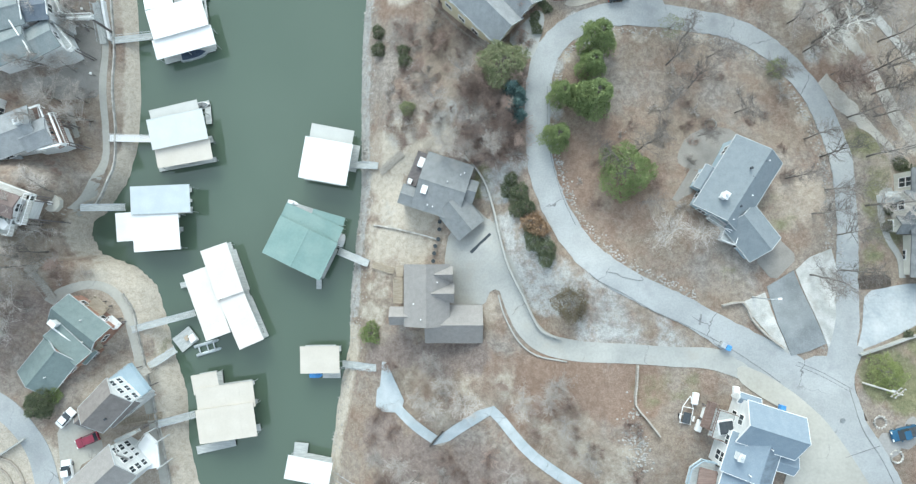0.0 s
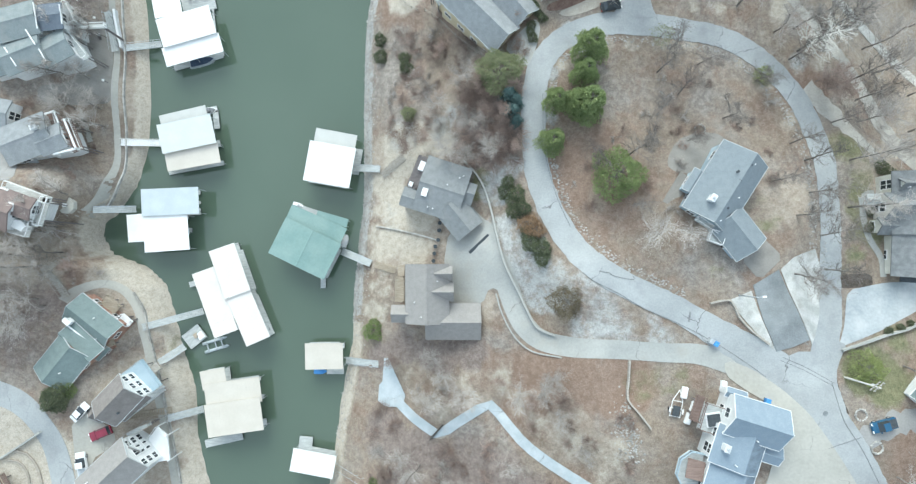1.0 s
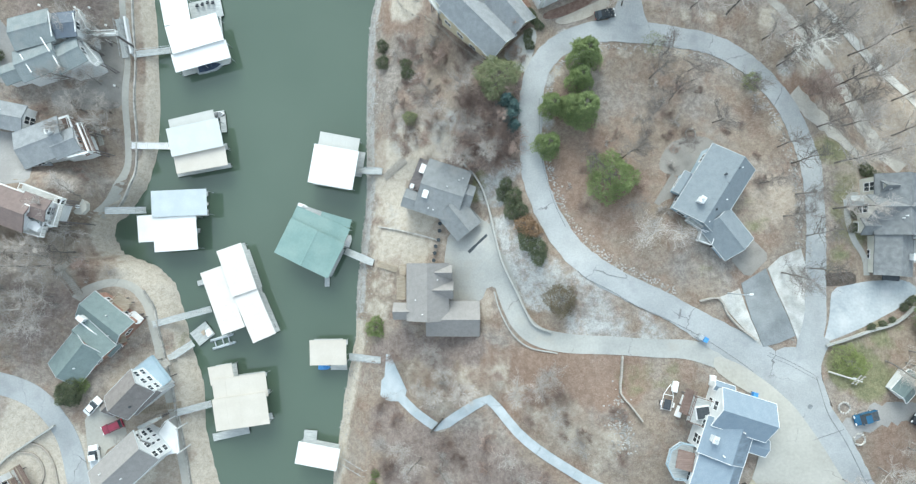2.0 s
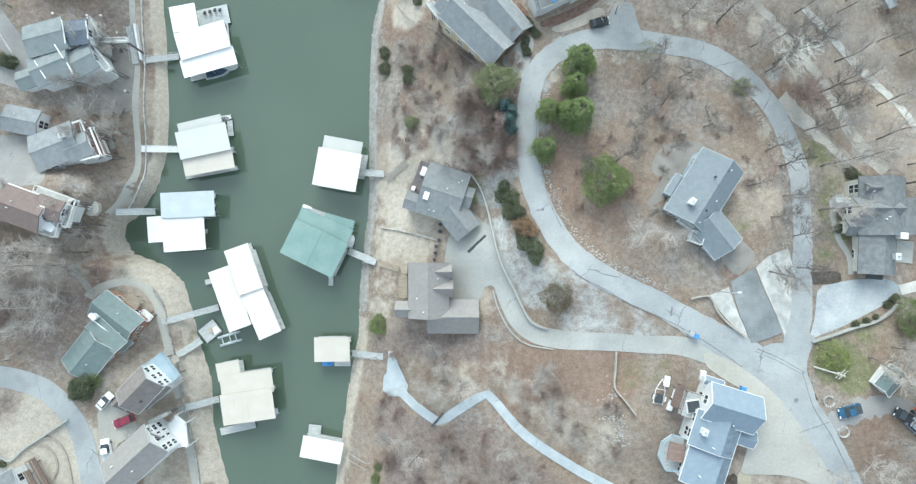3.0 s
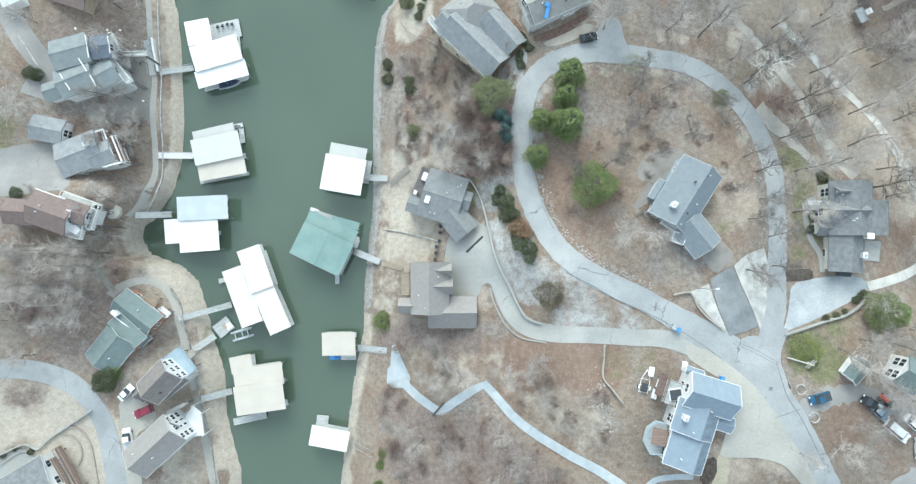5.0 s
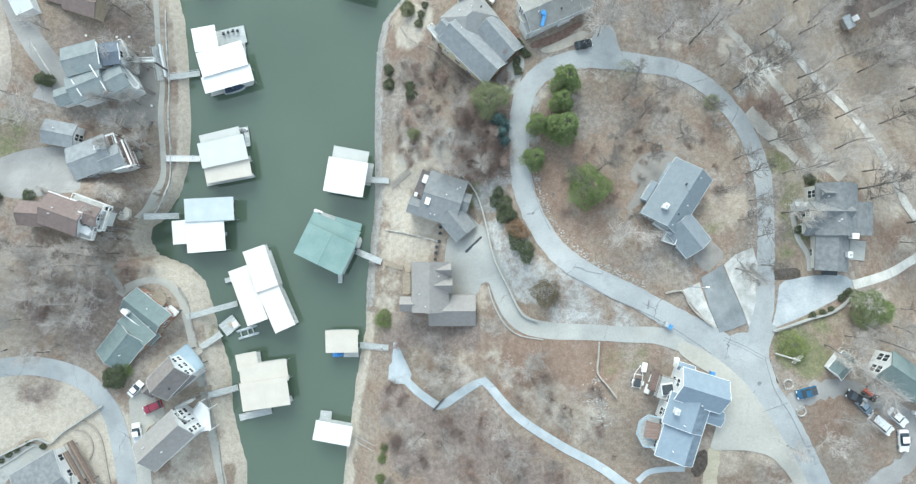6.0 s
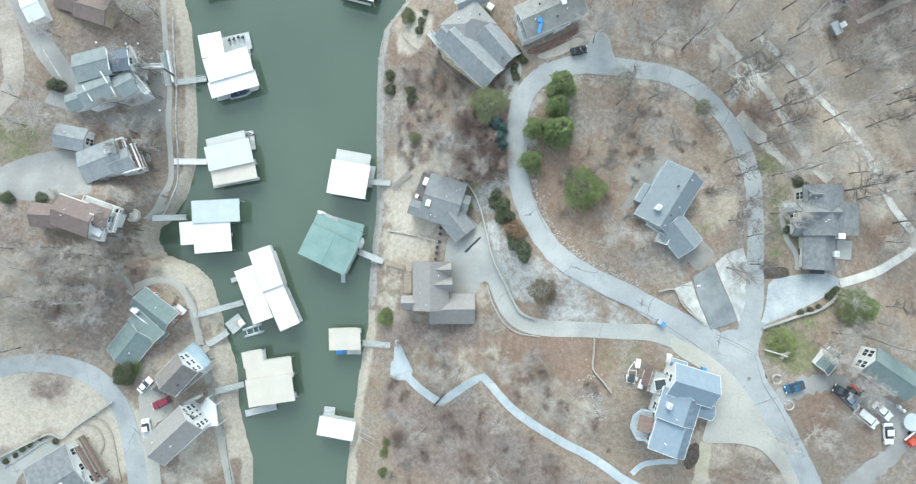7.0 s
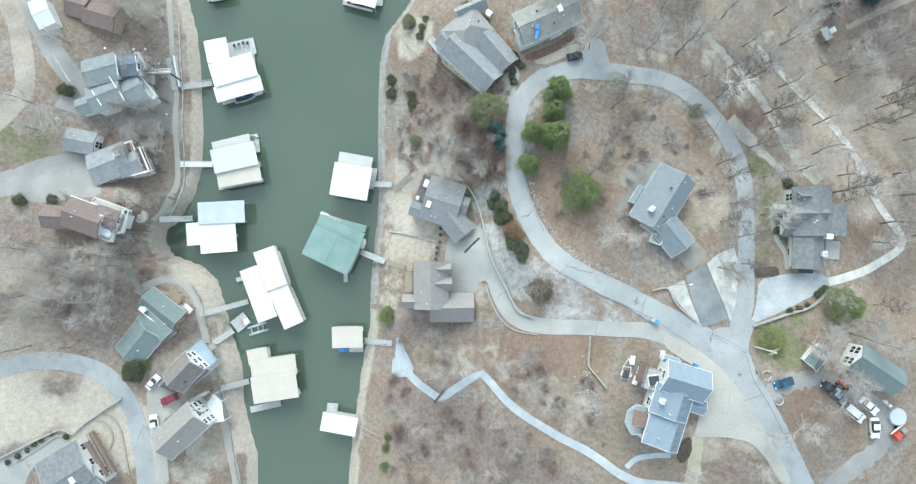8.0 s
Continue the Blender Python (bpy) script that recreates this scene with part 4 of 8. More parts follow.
road("north_west_drive", "blue-grey concrete drive down to a lake house", ribbon("north_west_drive", [(-108.5, 68.6), (-103.7, 58.0), (-99.3, 50.6), (-95.4, 44.2), (-97.1, 37.4)], (4, 5), M_DRIVE_GREY, 0.06))
road("terrace_pavement", "grey concrete terrace beside a lake house", patch("terrace_pavement", [(-82.6, 48.3), (-79.6, 51.3), (-75.8, 51.5), (-75.3, 46.1), (-74.3, 33.7), (-80.0, 32.2), (-86.1, 32.6), (-86.7, 35.6), (-81.2, 36.9), (-78.9, 41.2)], M_PATIO, 0.05))
road("yard_pavement", "pale concrete yard beside a grey roof", patch("yard_pavement", [(-114.9, -50.2), (-104.0, -45.0), (-97.6, -42.3), (-94.4, -44.6), (-103.5, -50.6), (-107.3, -59.2), (-115.5, -58.9)], M_CONCRETE, 0.06))
road("patio", "round grey patio beside a house on a knoll", patch("patio", [(38.1, 18.2), (40.2, 21.7), (44.5, 23.5), (48.8, 22.9), (49.3, 20.9), (46.6, 17.3), (44.5, 15.0), (41.3, 15.2), (38.2, 16.1)], M_PATIO, 0.05))
road("curb_terrace_path", "faint contour terrace scraped in bare dirt", ribbon("curb_terrace_path", [(-82.0, -34.2), (-81.0, -40.2), (-79.1, -46.7), (-79.1, -51.8)], 1.2, M_DIRT, 0.04, 0.2))


def wall_line(name, label, pts, height, thick, material, category="wall"):
    line = spline(pts, 1.2)
    verts, faces = [], []
    for i, p in enumerate(line):
        d = (line[min(i + 1, len(line) - 1)] - line[max(i - 1, 0)]).normalized()
        n = Vector((-d.y, d.x, 0)) * thick / 2
        g = gz(p.x, p.y)
        for q, z in ((p - n, g - 0.4), (p - n, g + height), (p + n, g + height), (p + n, g - 0.4)):
            verts.append((q.x, q.y, z))
    for i in range(len(line) - 1):
        a, b = 4 * i, 4 * i + 4
        for j in range(3):
            faces.append((a + j, b + j, b + j + 1, a + j + 1))
    faces += [(0, 1, 2, 3), tuple(len(verts) - k for k in (1, 2, 3, 4))]
    return tagged(raw(name, verts, faces, material), label, category, kind="structure")


wall_line("retaining_wall", "low pale concrete wall along a curving drive", [(1.2, 19.6), (3.7, 16.8), (5.4, 13.7), (6.7, 9.2), (7.4, 5.4), (8.7, 0.0), (10.1, -3.3), (11.8, -6.6), (13.4, -10.0), (15.3, -13.2), (18.3, -14.3)], 0.9, 0.35, M_CONCRETE)
wall_line("retaining_wall", "grey wooden retaining wall on a dug slope", [(30.7, -18.1), (30.5, -21.7), (30.2, -24.8), (31.8, -26.9), (33.9, -29.7)], 0.8, 0.3, M_WOOD_GREY)
wall_line("retaining_wall", "low white stone wall edging a lawn", [(65.6, -15.6), (69.0, -14.5), (73.6, -13.1), (77.8, -12.2), (80.8, -10.9), (83.4, -8.9)], 0.7, 0.35, M_CONCRETE)
wall_line("retaining_wall", "low concrete kerb wall beside gravel", [(44.3, -7.8), (47.6, -7.2), (48.8, -9.9), (50.9, -12.5), (53.5, -14.6)], 0.6, 0.3, M_WOOD_GREY)
wall_line("retaining_wall", "low stone seawall along the footpath", [(-73.8, 63.6), (-73.3, 50.9), (-72.6, 38.1), (-72.3, 25.7), (-72.5, 18.5), (-74.7, 13.1), (-76.6, 10.2)], 0.5, 0.3, M_ROCK)
wall_line("retaining_wall", "low seawall of pale stone beside the bank path", [(-69.2, -7.1), (-67.0, -11.0), (-65.7, -16.3), (-64.1, -22.5), (-62.6, -28.6), (-61.2, -38.0), (-58.9, -48.7), (-56.6, -60.8)], 0.6, 0.3, M_ROCK)
wall_line("retaining_wall", "pale stone retaining wall round a dirt terrace", [(-113.0, -49.0), (-106.6, -46.0), (-100.1, -42.8), (-97.0, -41.5), (-94.8, -42.6), (-93.7, -42.4), (-91.8, -40.4), (-88.5, -38.1), (-82.8, -34.3)], 0.7, 0.35, M_CONCRETE)
wall_line("retaining_wall", "low pale stone wall on the lake slope", [(-17.3, 7.0), (-12.1, 6.0), (-5.6, 4.3), (-4.1, 3.7)], 0.5, 0.25, M_ROCK)

wall_line("kerb_wall", "low curved earth-coloured kerb round a dirt terrace", [(-88.8, -37.8), (-85.8, -38.8), (-83.8, -41.5), (-82.7, -45.1), (-81.9, -50.2), (-81.3, -53.5)], 0.35, 0.4, M_DIRT)
wall_line("kerb_wall", "inner curved kerb on a dirt terrace", [(-90.1, -39.8), (-87.4, -40.2), (-85.7, -42.2), (-85.1, -44.6), (-85.9, -46.9)], 0.3, 0.35, M_DIRT)
wall_line("kerb_wall", "pale curved garden kerb beside a planting bed", [(-107.0, -49.0), (-104.3, -47.3), (-101.5, -45.6), (-98.9, -43.7), (-97.0, -43.1), (-96.0, -44.2)], 0.35, 0.3, M_CONCRETE)
wall_line("parapet_wall", "white painted parapet along a lake house terrace", [(-83.7, 53.0), (-82.1, 53.7), (-80.6, 49.9), (-77.2, 50.1)], 1.0, 0.28, M_PAINT)
wall_line("parapet_wall", "white painted parapet beside a garden bed", [(-77.3, 48.6), (-80.3, 48.2), (-79.5, 45.7)], 1.0, 0.28, M_PAINT)
wall_line("parapet_wall", "tall white screen wall beside a bank walkway", [(-74.6, 54.3), (-74.3, 51.2), (-73.5, 46.3)], 1.1, 0.5, M_PAINT)
wall_line("kerb_wall", "line of pale edging stones beside a drive", [(-100.2, 51.3), (-98.5, 48.4), (-97.2, 46.0), (-96.0, 44.0)], 0.3, 0.35, M_ROCK)
wall_line("kerb_wall", "low concrete kerb along the outside of a drive", [(7.5, -6.7), (8.7, -10.7), (11.2, -15.2), (14.5, -17.7), (19.4, -18.3)], 0.25, 0.25, M_CONCRETE)
road("mulch_bed", "dark mulch bed with white stones beside a lot", patch("mulch_bed", [(67.7, -2.8), (73.2, -2.5), (73.3, -5.0), (67.0, -5.2)], M_MULCH, 0.05))
road("mulch_bed", "dark mulch strip along a curving kerb", ribbon("mulch_bed", [(65.1, -16.2), (64.0, -18.2), (64.0, -21.0), (64.4, -23.7), (65.1, -26.1)], 1.3, M_MULCH, 0.04))
road("mulch_bed", "reddish bare planting bed in front of a house", patch("mulch_bed", [(17.0, 47.4), (19.5, 47.3), (24.3, 48.7), (29.1, 52.1), (28.4, 53.2), (22.9, 50.4), (17.4, 48.8)], M_RED_MULCH, 0.05))
road("forecourt_pavement", "pale tan paved forecourt beside the road", patch("forecourt_pavement", [(19.0, 46.9), (22.9, 48.3), (29.1, 51.0), (30.5, 49.8), (25.6, 47.0), (20.8, 45.8)], M_FORECOURT, 0.1))
road("mulch_bed", "reddish mulch strip beside a garage wall", patch("mulch_bed", [(12.3, 53.3), (14.4, 49.8), (15.2, 50.4), (13.2, 53.9)], M_RED_MULCH, 0.06))
road("plank_walk_path", "narrow pale plank walk beside a lake house", ribbon("plank_walk_path", [(1.6, 11.2), (3.5, 9.1), (5.3, 7.2)], 0.9, M_CONCRETE, 0.15))

# dark cracked seams in the asphalt; the 0.3 m wide piece is just a dark mark
for pts, wide in (([(25.4, -2.2), (27.2, -2.5), (27.8, -3.0), (31.4, -3.7), (31.2, -3.0)], 0.08), ([(22.7, -2.4), (24.2, -3.8), (28.8, -6.2), (33.3, -8.9), (39.0, -11.4), (45.0, -14.6), (50.4, -18.2), (53.3, -20.4)], 0.09),
                  ([(55.9, -16.9), (59.9, -18.7), (64.0, -21.1)], 0.08), ([(55.5, -17.4), (59.6, -19.2), (63.6, -21.5)], 0.06), ([(41.0, -9.3), (40.7, -11.1)], 0.3), ([(63.6, -21.0), (64.8, -27.1), (67.5, -32.0), (72.0, -40.5)], 0.08),
                  ([(16.2, 31.4), (16.4, 23.7), (17.0, 18.4), (18.6, 11.6), (21.0, 6.0)], 0.07), ([(62.3, -31.9), (67.1, -29.7)], 0.07)):
    tagged(ribbon("tar_seam", pts, wide, M_TAR_MARK, 0.15, 0.015), "dark narrow seam or mark in pale asphalt", "road crack", kind="structure")

road("short_drive", "pale concrete drive below a beige house", patch("short_drive", [(9.0, 41.1), (12.6, 43.9), (14.6, 46.2), (16.0, 44.6), (15.4, 41.3), (14.4, 38.5), (13.4, 36.5), (11.6, 37.2)], M_CONCRETE, 0.09))
# ---- building kit ----


def slab(bm, section, x0, x1, m=None):
    """A solid of one y-z outline drawn out along x."""
    a, b = [bm.verts.new((x0, y, z)) for y, z in section], [bm.verts.new((x1, y, z)) for y, z in section]
    n = len(section)
    bm.faces.new(a[::-1]), bm.faces.new(b)
    for i in range(n):
        bm.faces.new((a[i], a[(i + 1) % n], b[(i + 1) % n], b[i]))
    if m is not None:
        bmesh.ops.transform(bm, matrix=m, verts=a + b)
    bmesh.ops.recalc_face_normals(bm, faces=bm.faces[:])
    return bm


def window(parent, m, w, h, trim):
    """A framed window on a wall whose outside is +y of m."""
    bm = bmesh.new()
    t = 0.13
    for x0, x1, z0, z1 in ((-w / 2 - t, w / 2 + t, h / 2, h / 2 + t), (-w / 2 - t, w / 2 + t, -h / 2 - t, -h / 2), (-w / 2 - t, -w / 2, -h / 2, h / 2), (w / 2, w / 2 + t, -h / 2, h / 2), (-0.04, 0.04, -h / 2, h / 2)):
        box(bm, x0, x1, -0.05, 0.09, z0, z1, m)
    win = part("window", bm, trim, parent)
    bm = bmesh.new()
    box(bm, -w / 2, w / 2, -0.04, 0.03, -h / 2, h / 2, m)
    part("pane", bm, M_GLASS, win)


def gable_block(house, inv, cx, cy, L, W, ang, base, eave, rise, wall, roof, trim, over=0.35, windows="nsew", hip=False, deep=3.0, pitch=3.4, ridge=0.0, gutter=True, stained=None):
    """One wing: walls, two roof slopes with trim, and windows. Its ridge runs along L, ridge metres off the middle."""
    m = inv @ pose(cx, cy, base, 0, 0, ang)
    w, e = W / 2, eave
    bm = bmesh.new()
    if hip:
        slab(bm, [(-w, -deep), (w, -deep), (w, e), (-w, e)], -L / 2, L / 2, m)
    else:
        slab(bm, [(-w, -deep), (w, -deep), (w, e), (ridge, e + rise - 0.12), (-w, e)], -L / 2, L / 2, m)
    part("wall", bm, wall, house)
    s = rise / w
    if hip:
        ax, ay, r = L / 2 + over, w + over, max((L - W) / 2, 0.2)
        z0, z1 = e - over * s, e + rise
        co = [(-ax, -ay, z0), (ax, -ay, z0), (ax, ay, z0), (-ax, ay, z0), (-r, 0, z1), (r, 0, z1)]
        lo = [(x, y, z - 0.18) for x, y, z in co[:4]]
        for ids in ((0, 1, 5, 4), (1, 2, 5), (2, 3, 4, 5), (3, 0, 4)):
            bm = bmesh.new()
            top = [bm.verts.new(co[i]) for i in ids]
            bot = [bm.verts.new(Vector(co[i]) - Vector((0, 0, 0.18))) for i in ids]
            bm.faces.new(top), bm.faces.new(bot[::-1])
            for i in range(len(ids)):
                bm.faces.new((bot[i], bot[(i + 1) % len(ids)], top[(i + 1) % len(ids)], top[i]))
            bmesh.ops.transform(bm, matrix=m, verts=bm.verts[:])
            part("roof_slope", bm, roof, house)
    else:
        for sg in (-1, 1):
            fall = rise / (w - sg * ridge)
            y0, z0 = sg * (w + over), e - over * fall
            bm = bmesh.new()
            slab(bm, [(ridge, e + rise), (y0, z0), (y0, z0 - 0.2), (ridge, e + rise - 0.2)], -L / 2 - over, L / 2 + over, m)
            # the -y slope can take a roof material of its own
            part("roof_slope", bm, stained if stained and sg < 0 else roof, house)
            bm = bmesh.new()
            box(bm, -L / 2 - over, L / 2 + over, min(y0, y0 + sg * 0.09), max(y0, y0 + sg * 0.09), z0 - 0.2, z0 + 0.02, m)
            part("gutter", bm, trim if gutter else roof, house)
            for ex in (-1, 1):
                bm = bmesh.new()
                x0 = ex * (L / 2 + over)
                slab(bm, [(ridge, e + rise + 0.03), (y0, z0 + 0.03), (y0, z0 - 0.28), (ridge, e + rise - 0.28)], min(x0, x0 + ex * 0.07), max(x0, x0 + ex * 0.07), m)
                part("fascia", bm, trim, house)
        bm = bmesh.new()
        slab(bm, [(ridge - 0.22, e + rise - 0.22 * s + 0.05), (ridge, e + rise + 0.06), (ridge + 0.22, e + rise - 0.22 * s + 0.05), (ridge, e + rise)], -L / 2 - over, L / 2 + over, m)
        part("ridge_cap", bm, roof, house)
    rows = [1.5] if e < 4.2 else [1.5, e - 1.3] if e < 6.5 else [1.6, 3.7, e - 1.0]
    for side in windows:
        along, turn, off = {"n": (L, 0, w), "s": (L, 180, w), "e": (W, -90, L / 2), "w": (W, 90, L / 2)}[side]
        n = max(1, int(along / pitch))
        for k in range(n):
            x = (k + 0.5 - n / 2) * along / n
            for z in rows:
                window(house, m @ pose(0, 0, 0, 0, 0, turn) @ pose(x, off, z), min(1.5, pitch * 0.62), 1.3, M_PAINT)
    return m


def roof_bits(house, m, bits, L, W, eave, rise):
    """Small things on the slopes: vents and chimneys, as (u, v, kind) in the block's own plane."""
    for u, v, kind in bits:
        z = eave + rise * (1 - abs(v) / (W / 2))
        bm = bmesh.new()
        if kind == "vent":
            tube(bm, m @ Vector((u, v, z - 0.2)), m @ Vector((u, v, z + 0.35)), 0.16, 0.16, 10)
            tube(bm, m @ Vector((u, v, z + 0.35)), m @ Vector((u, v, z + 0.45)), 0.24, 0.14, 10)
            part("vent", bm, M_DARK, house)
        elif kind == "pipe":
            tube(bm, m @ Vector((u, v, z - 0.2)), m @ Vector((u, v, z + 0.5)), 0.11, 0.11, 8)
            part("pipe", bm, M_PAINT, house)
        elif kind == "skylight":
            box(bm, u - 0.55, u + 0.55, v - 0.8, v + 0.8, z - 0.3, z + 0.28, m, 0.05)
            part("skylight", bm, M_PAINT, house, "white domed skylight")
        else:
            box(bm, u - 0.55, u + 0.55, v - 0.4, v + 0.4, z - 1.0, z + 1.1, m)
            box(bm, u - 0.65, u + 0.65, v - 0.5, v + 0.5, z + 1.1, z + 1.2, m)
            ch = part("chimney", bm, M_SIDING_W if kind == "chimney" else M_BRICK, house, "boxed chimney with a cap")
            bm = bmesh.new()
            tube(bm, m @ Vector((u, v, z + 1.2)), m @ Vector((u, v, z + 1.6)), 0.2, 0.2, 10)
            part("flue", bm, M_GALV, ch)


def terrace(house, inv, cx, cy, L, W, ang, base, z, material, rails=True, rail_mat=None, name="deck"):
    """A raised deck on posts with a railing."""
    m = inv @ pose(cx, cy, base, 0, 0, ang)
    bm = bmesh.new()
    box(bm, -L / 2, L / 2, -W / 2, W / 2, z - 0.3, z, m)
    dk = part(name, bm, material, house)
    posts = [(sx * (L / 2 - 0.1), sy * (W / 2 - 0.1)) for sx in (-1, 1) for sy in (-1, 1)]
    at = pose(cx, cy, base, 0, 0, ang)
    for x, y in posts:
        fx, fy = x * max(0.4, 1 - 2.0 / L), y * max(0.4, 1 - 2.0 / W)
        foot = at @ Vector((fx, fy, 0))
        bm = bmesh.new()
        box(bm, fx - 0.09, fx + 0.09, fy - 0.09, fy + 0.09, min(z - 0.45, gz(foot.x, foot.y) - base - 0.2), z - 0.3, m)
        part("support", bm, M_WOOD_MAUVE if rail_mat else material, house)
        if not rails:
            continue
        bm = bmesh.new()
        box(bm, x - 0.09, x + 0.09, y - 0.09, y + 0.09, z - 0.3, z + 1.05, m)
        part("post", bm, rail_mat or material, house)
    if rails:
        bm = bmesh.new()
        for x0, x1, y0, y1 in ((-L / 2, L / 2, -W / 2, -W / 2 + 0.1), (-L / 2, L / 2, W / 2 - 0.1, W / 2), (-L / 2, -L / 2 + 0.1, -W / 2, W / 2), (L / 2 - 0.1, L / 2, -W / 2, W / 2)):
            box(bm, x0, x1, y0, y1, z + 0.95, z + 1.05, m)
            steps = int(max(x1 - x0, y1 - y0) / 0.4)
            for k in range(steps):
                x, y = x0 + (x1 - x0) * (k + 0.5) / steps, y0 + (y1 - y0) * (k + 0.5) / steps
                box(bm, x - 0.02, x + 0.02, y - 0.02, y + 0.02, z, z + 0.95, m)
        part("railing", bm, rail_mat or material, dk)
    return m


def house(label, blocks, wall, roof, trim, category="house", name="house", sink=0.0):
    """blocks: (cx, cy, L, W, ang, eave, rise[, options]); heights are above the ground at the first wing."""
    cx, cy = blocks[0][:2]
    base = gz(cx, cy) - sink
    root = thing(name, label, category, pose(cx, cy, base))
    inv = pose(cx, cy, base).inverted()
    ms = []
    for b in blocks:
        opt = dict(b[7]) if len(b) > 7 else {}
        bits = opt.pop("bits", ())
        mats = opt.pop("mats", (wall, roof, trim))
        m = gable_block(root, inv, *b[:2], b[2] - 0.7, b[3] - 0.7, b[4], base, b[5], b[6], *mats, **opt)
        roof_bits(root, m, bits, b[2], b[3], b[5], b[6])
        ms.append(m)
    return root, inv, base, ms


# ---- boat docks ----


def dock_roof(dock, inv, cx, cy, L, W, ang, z, rise, material, ridged=False):
    """A sheet roof on posts over floating walkways: one gentle slope, or two when ridged."""
    m = inv @ pose(cx, cy, 0, 0, 0, ang)
    w = W / 2
    rise = rise * 0.5
    if ridged:
        for sg in (-1, 1):
            bm = bmesh.new()
            slab(bm, [(0, z + rise), (sg * w, z), (sg * w, z - 0.12), (0, z + rise - 0.12)], -L / 2, L / 2, m)
            part("roof_panel", bm, material, dock)
        bm = bmesh.new()
        slab(bm, [(-0.25, z + rise + 0.01), (0, z + rise + 0.06), (0.25, z + rise + 0.01), (0, z + rise - 0.05)], -L / 2, L / 2, m)
        part("ridge_cap", bm, material, dock)
    else:
        cols = max(2, round(L / 3.0))
        for k in range(cols):
            x0 = -L / 2 + L * k / cols
            bm = bmesh.new()
            slab(bm, [(-w, z), (w, z + rise), (w, z + rise - 0.1), (-w, z - 0.1)], x0 + 0.004, x0 + L / cols - 0.004, m)
            part("roof_panel", bm, material, dock)
        bm = bmesh.new()
        box(bm, -L / 2, L / 2, w + 0.004, w + 0.09, z + rise - 0.22, z + rise + 0.02, m)
        part("fascia", bm, material, dock)
    n = max(2, round(L / 4))
    for k in range(n):
        x = -L / 2 + 0.3 + (L - 0.6) * k / (n - 1)
        for y in (-w + 0.3, w - 0.3):
            bm = bmesh.new()
            tube(bm, m @ Vector((x, y, 0.1)), m @ Vector((x, y, z - 0.1)), 0.06, 0.06, 6)
            part("post", bm, M_GALV, dock)
        bm = bmesh.new()
        box(bm, x - 0.05, x + 0.05, -w + 0.1, w - 0.1, z - 0.35, z - 0.15, m)
        part("beam", bm, M_GALV, dock)
    # walkways round two slips
    for y0, y1 in ((-w, -w + 0.9), (-0.45, 0.45), (w - 0.9, w)):
        deck_strip(dock, m, -L / 2 + 0.2, L / 2 - 1.4, y0 + 0.15, y1 - 0.15, 0.55)
    deck_strip(dock, m, -L / 2 + 0.2, -L / 2 + 1.3, -w + 0.75, -0.3, 0.55)
    deck_strip(dock, m, -L / 2 + 0.2, -L / 2 + 1.3, 0.3, w - 0.75, 0.55)


def deck_strip(dock, m, x0, x1, y0, y1, z, material=None):
    bm = bmesh.new()
    box(bm, x0, x1, y0, y1, z - 0.14, z, m)
    deck = part("walkway", bm, material or M_DECKING, dock)
    bm = bmesh.new()
    box(bm, x0 + 0.08, x1 - 0.08, y0 + 0.08, y1 - 0.08, -0.25, z - 0.142, m)
    part("float", bm, M_FLOAT, deck)


def dock(label, roofs, decks, material):
    cx, cy = roofs[0][:2]
    root = thing("boat_dock", label, "boat dock", pose(cx, cy, 0), "boat docks on the lake")
    inv = pose(cx, cy, 0).inverted()
    for r in roofs:
        dock_roof(root, inv, *r[:7], r[7] if len(r) > 7 else material, material is M_TEAL_ROOF and r[2] > 8)
    for d in decks:
        deck_strip(root, inv @ pose(d[0], d[1], 0, 0, 0, d[4]), -d[2] / 2, d[2] / 2, -d[3] / 2, d[3] / 2, d[5] if len(d) > 5 else 0.6)
    return root


def gangway(label, cx, cy, L, ang, width=1.3, material=None, z0=1.6, z1=0.75):
    """A ramp from the bank (first end) to a dock, with side rails."""
    root = thing("gangway", label, "gangway", pose(cx, cy, 0, 0, 0, ang), "gangways to the docks")
    z0 = max(z0, gz(cx - L / 2 * math.cos(radians(ang)), cy - L / 2 * math.sin(radians(ang))) + 0.2)
    tilt = Matrix.Translation((0, 0, (z0 + z1) / 2)) @ Matrix.Rotation(math.atan2(z0 - z1, L), 4, "Y")
    bm = bmesh.new()
    n = max(6, int(L / 0.35))
    for k in range(n):
        box(bm, -L / 2 + k * L / n, -L / 2 + (k + 1) * L / n - 0.03, -width / 2, width / 2, -0.05, 0.0, tilt)
    part("tread", bm, material or M_DECKING, root)
    for y in (-width / 2, width / 2):
        bm = bmesh.new()
        box(bm, -L / 2, L / 2, y - 0.06, y + 0.06, -0.25, 0.06, tilt)
        box(bm, -L / 2, L / 2, y - 0.03, y + 0.03, 0.95, 1.01, tilt)
        for k in range(int(L / 1.5) + 1):
            x = -L / 2 + 0.05 + (L - 0.1) * k / max(1, int(L / 1.5))
            box(bm, x - 0.025, x + 0.025, y - 0.025, y + 0.025, 0, 0.95, tilt)
        part("railing", bm, M_GALV if material is None else material, root)
    return root


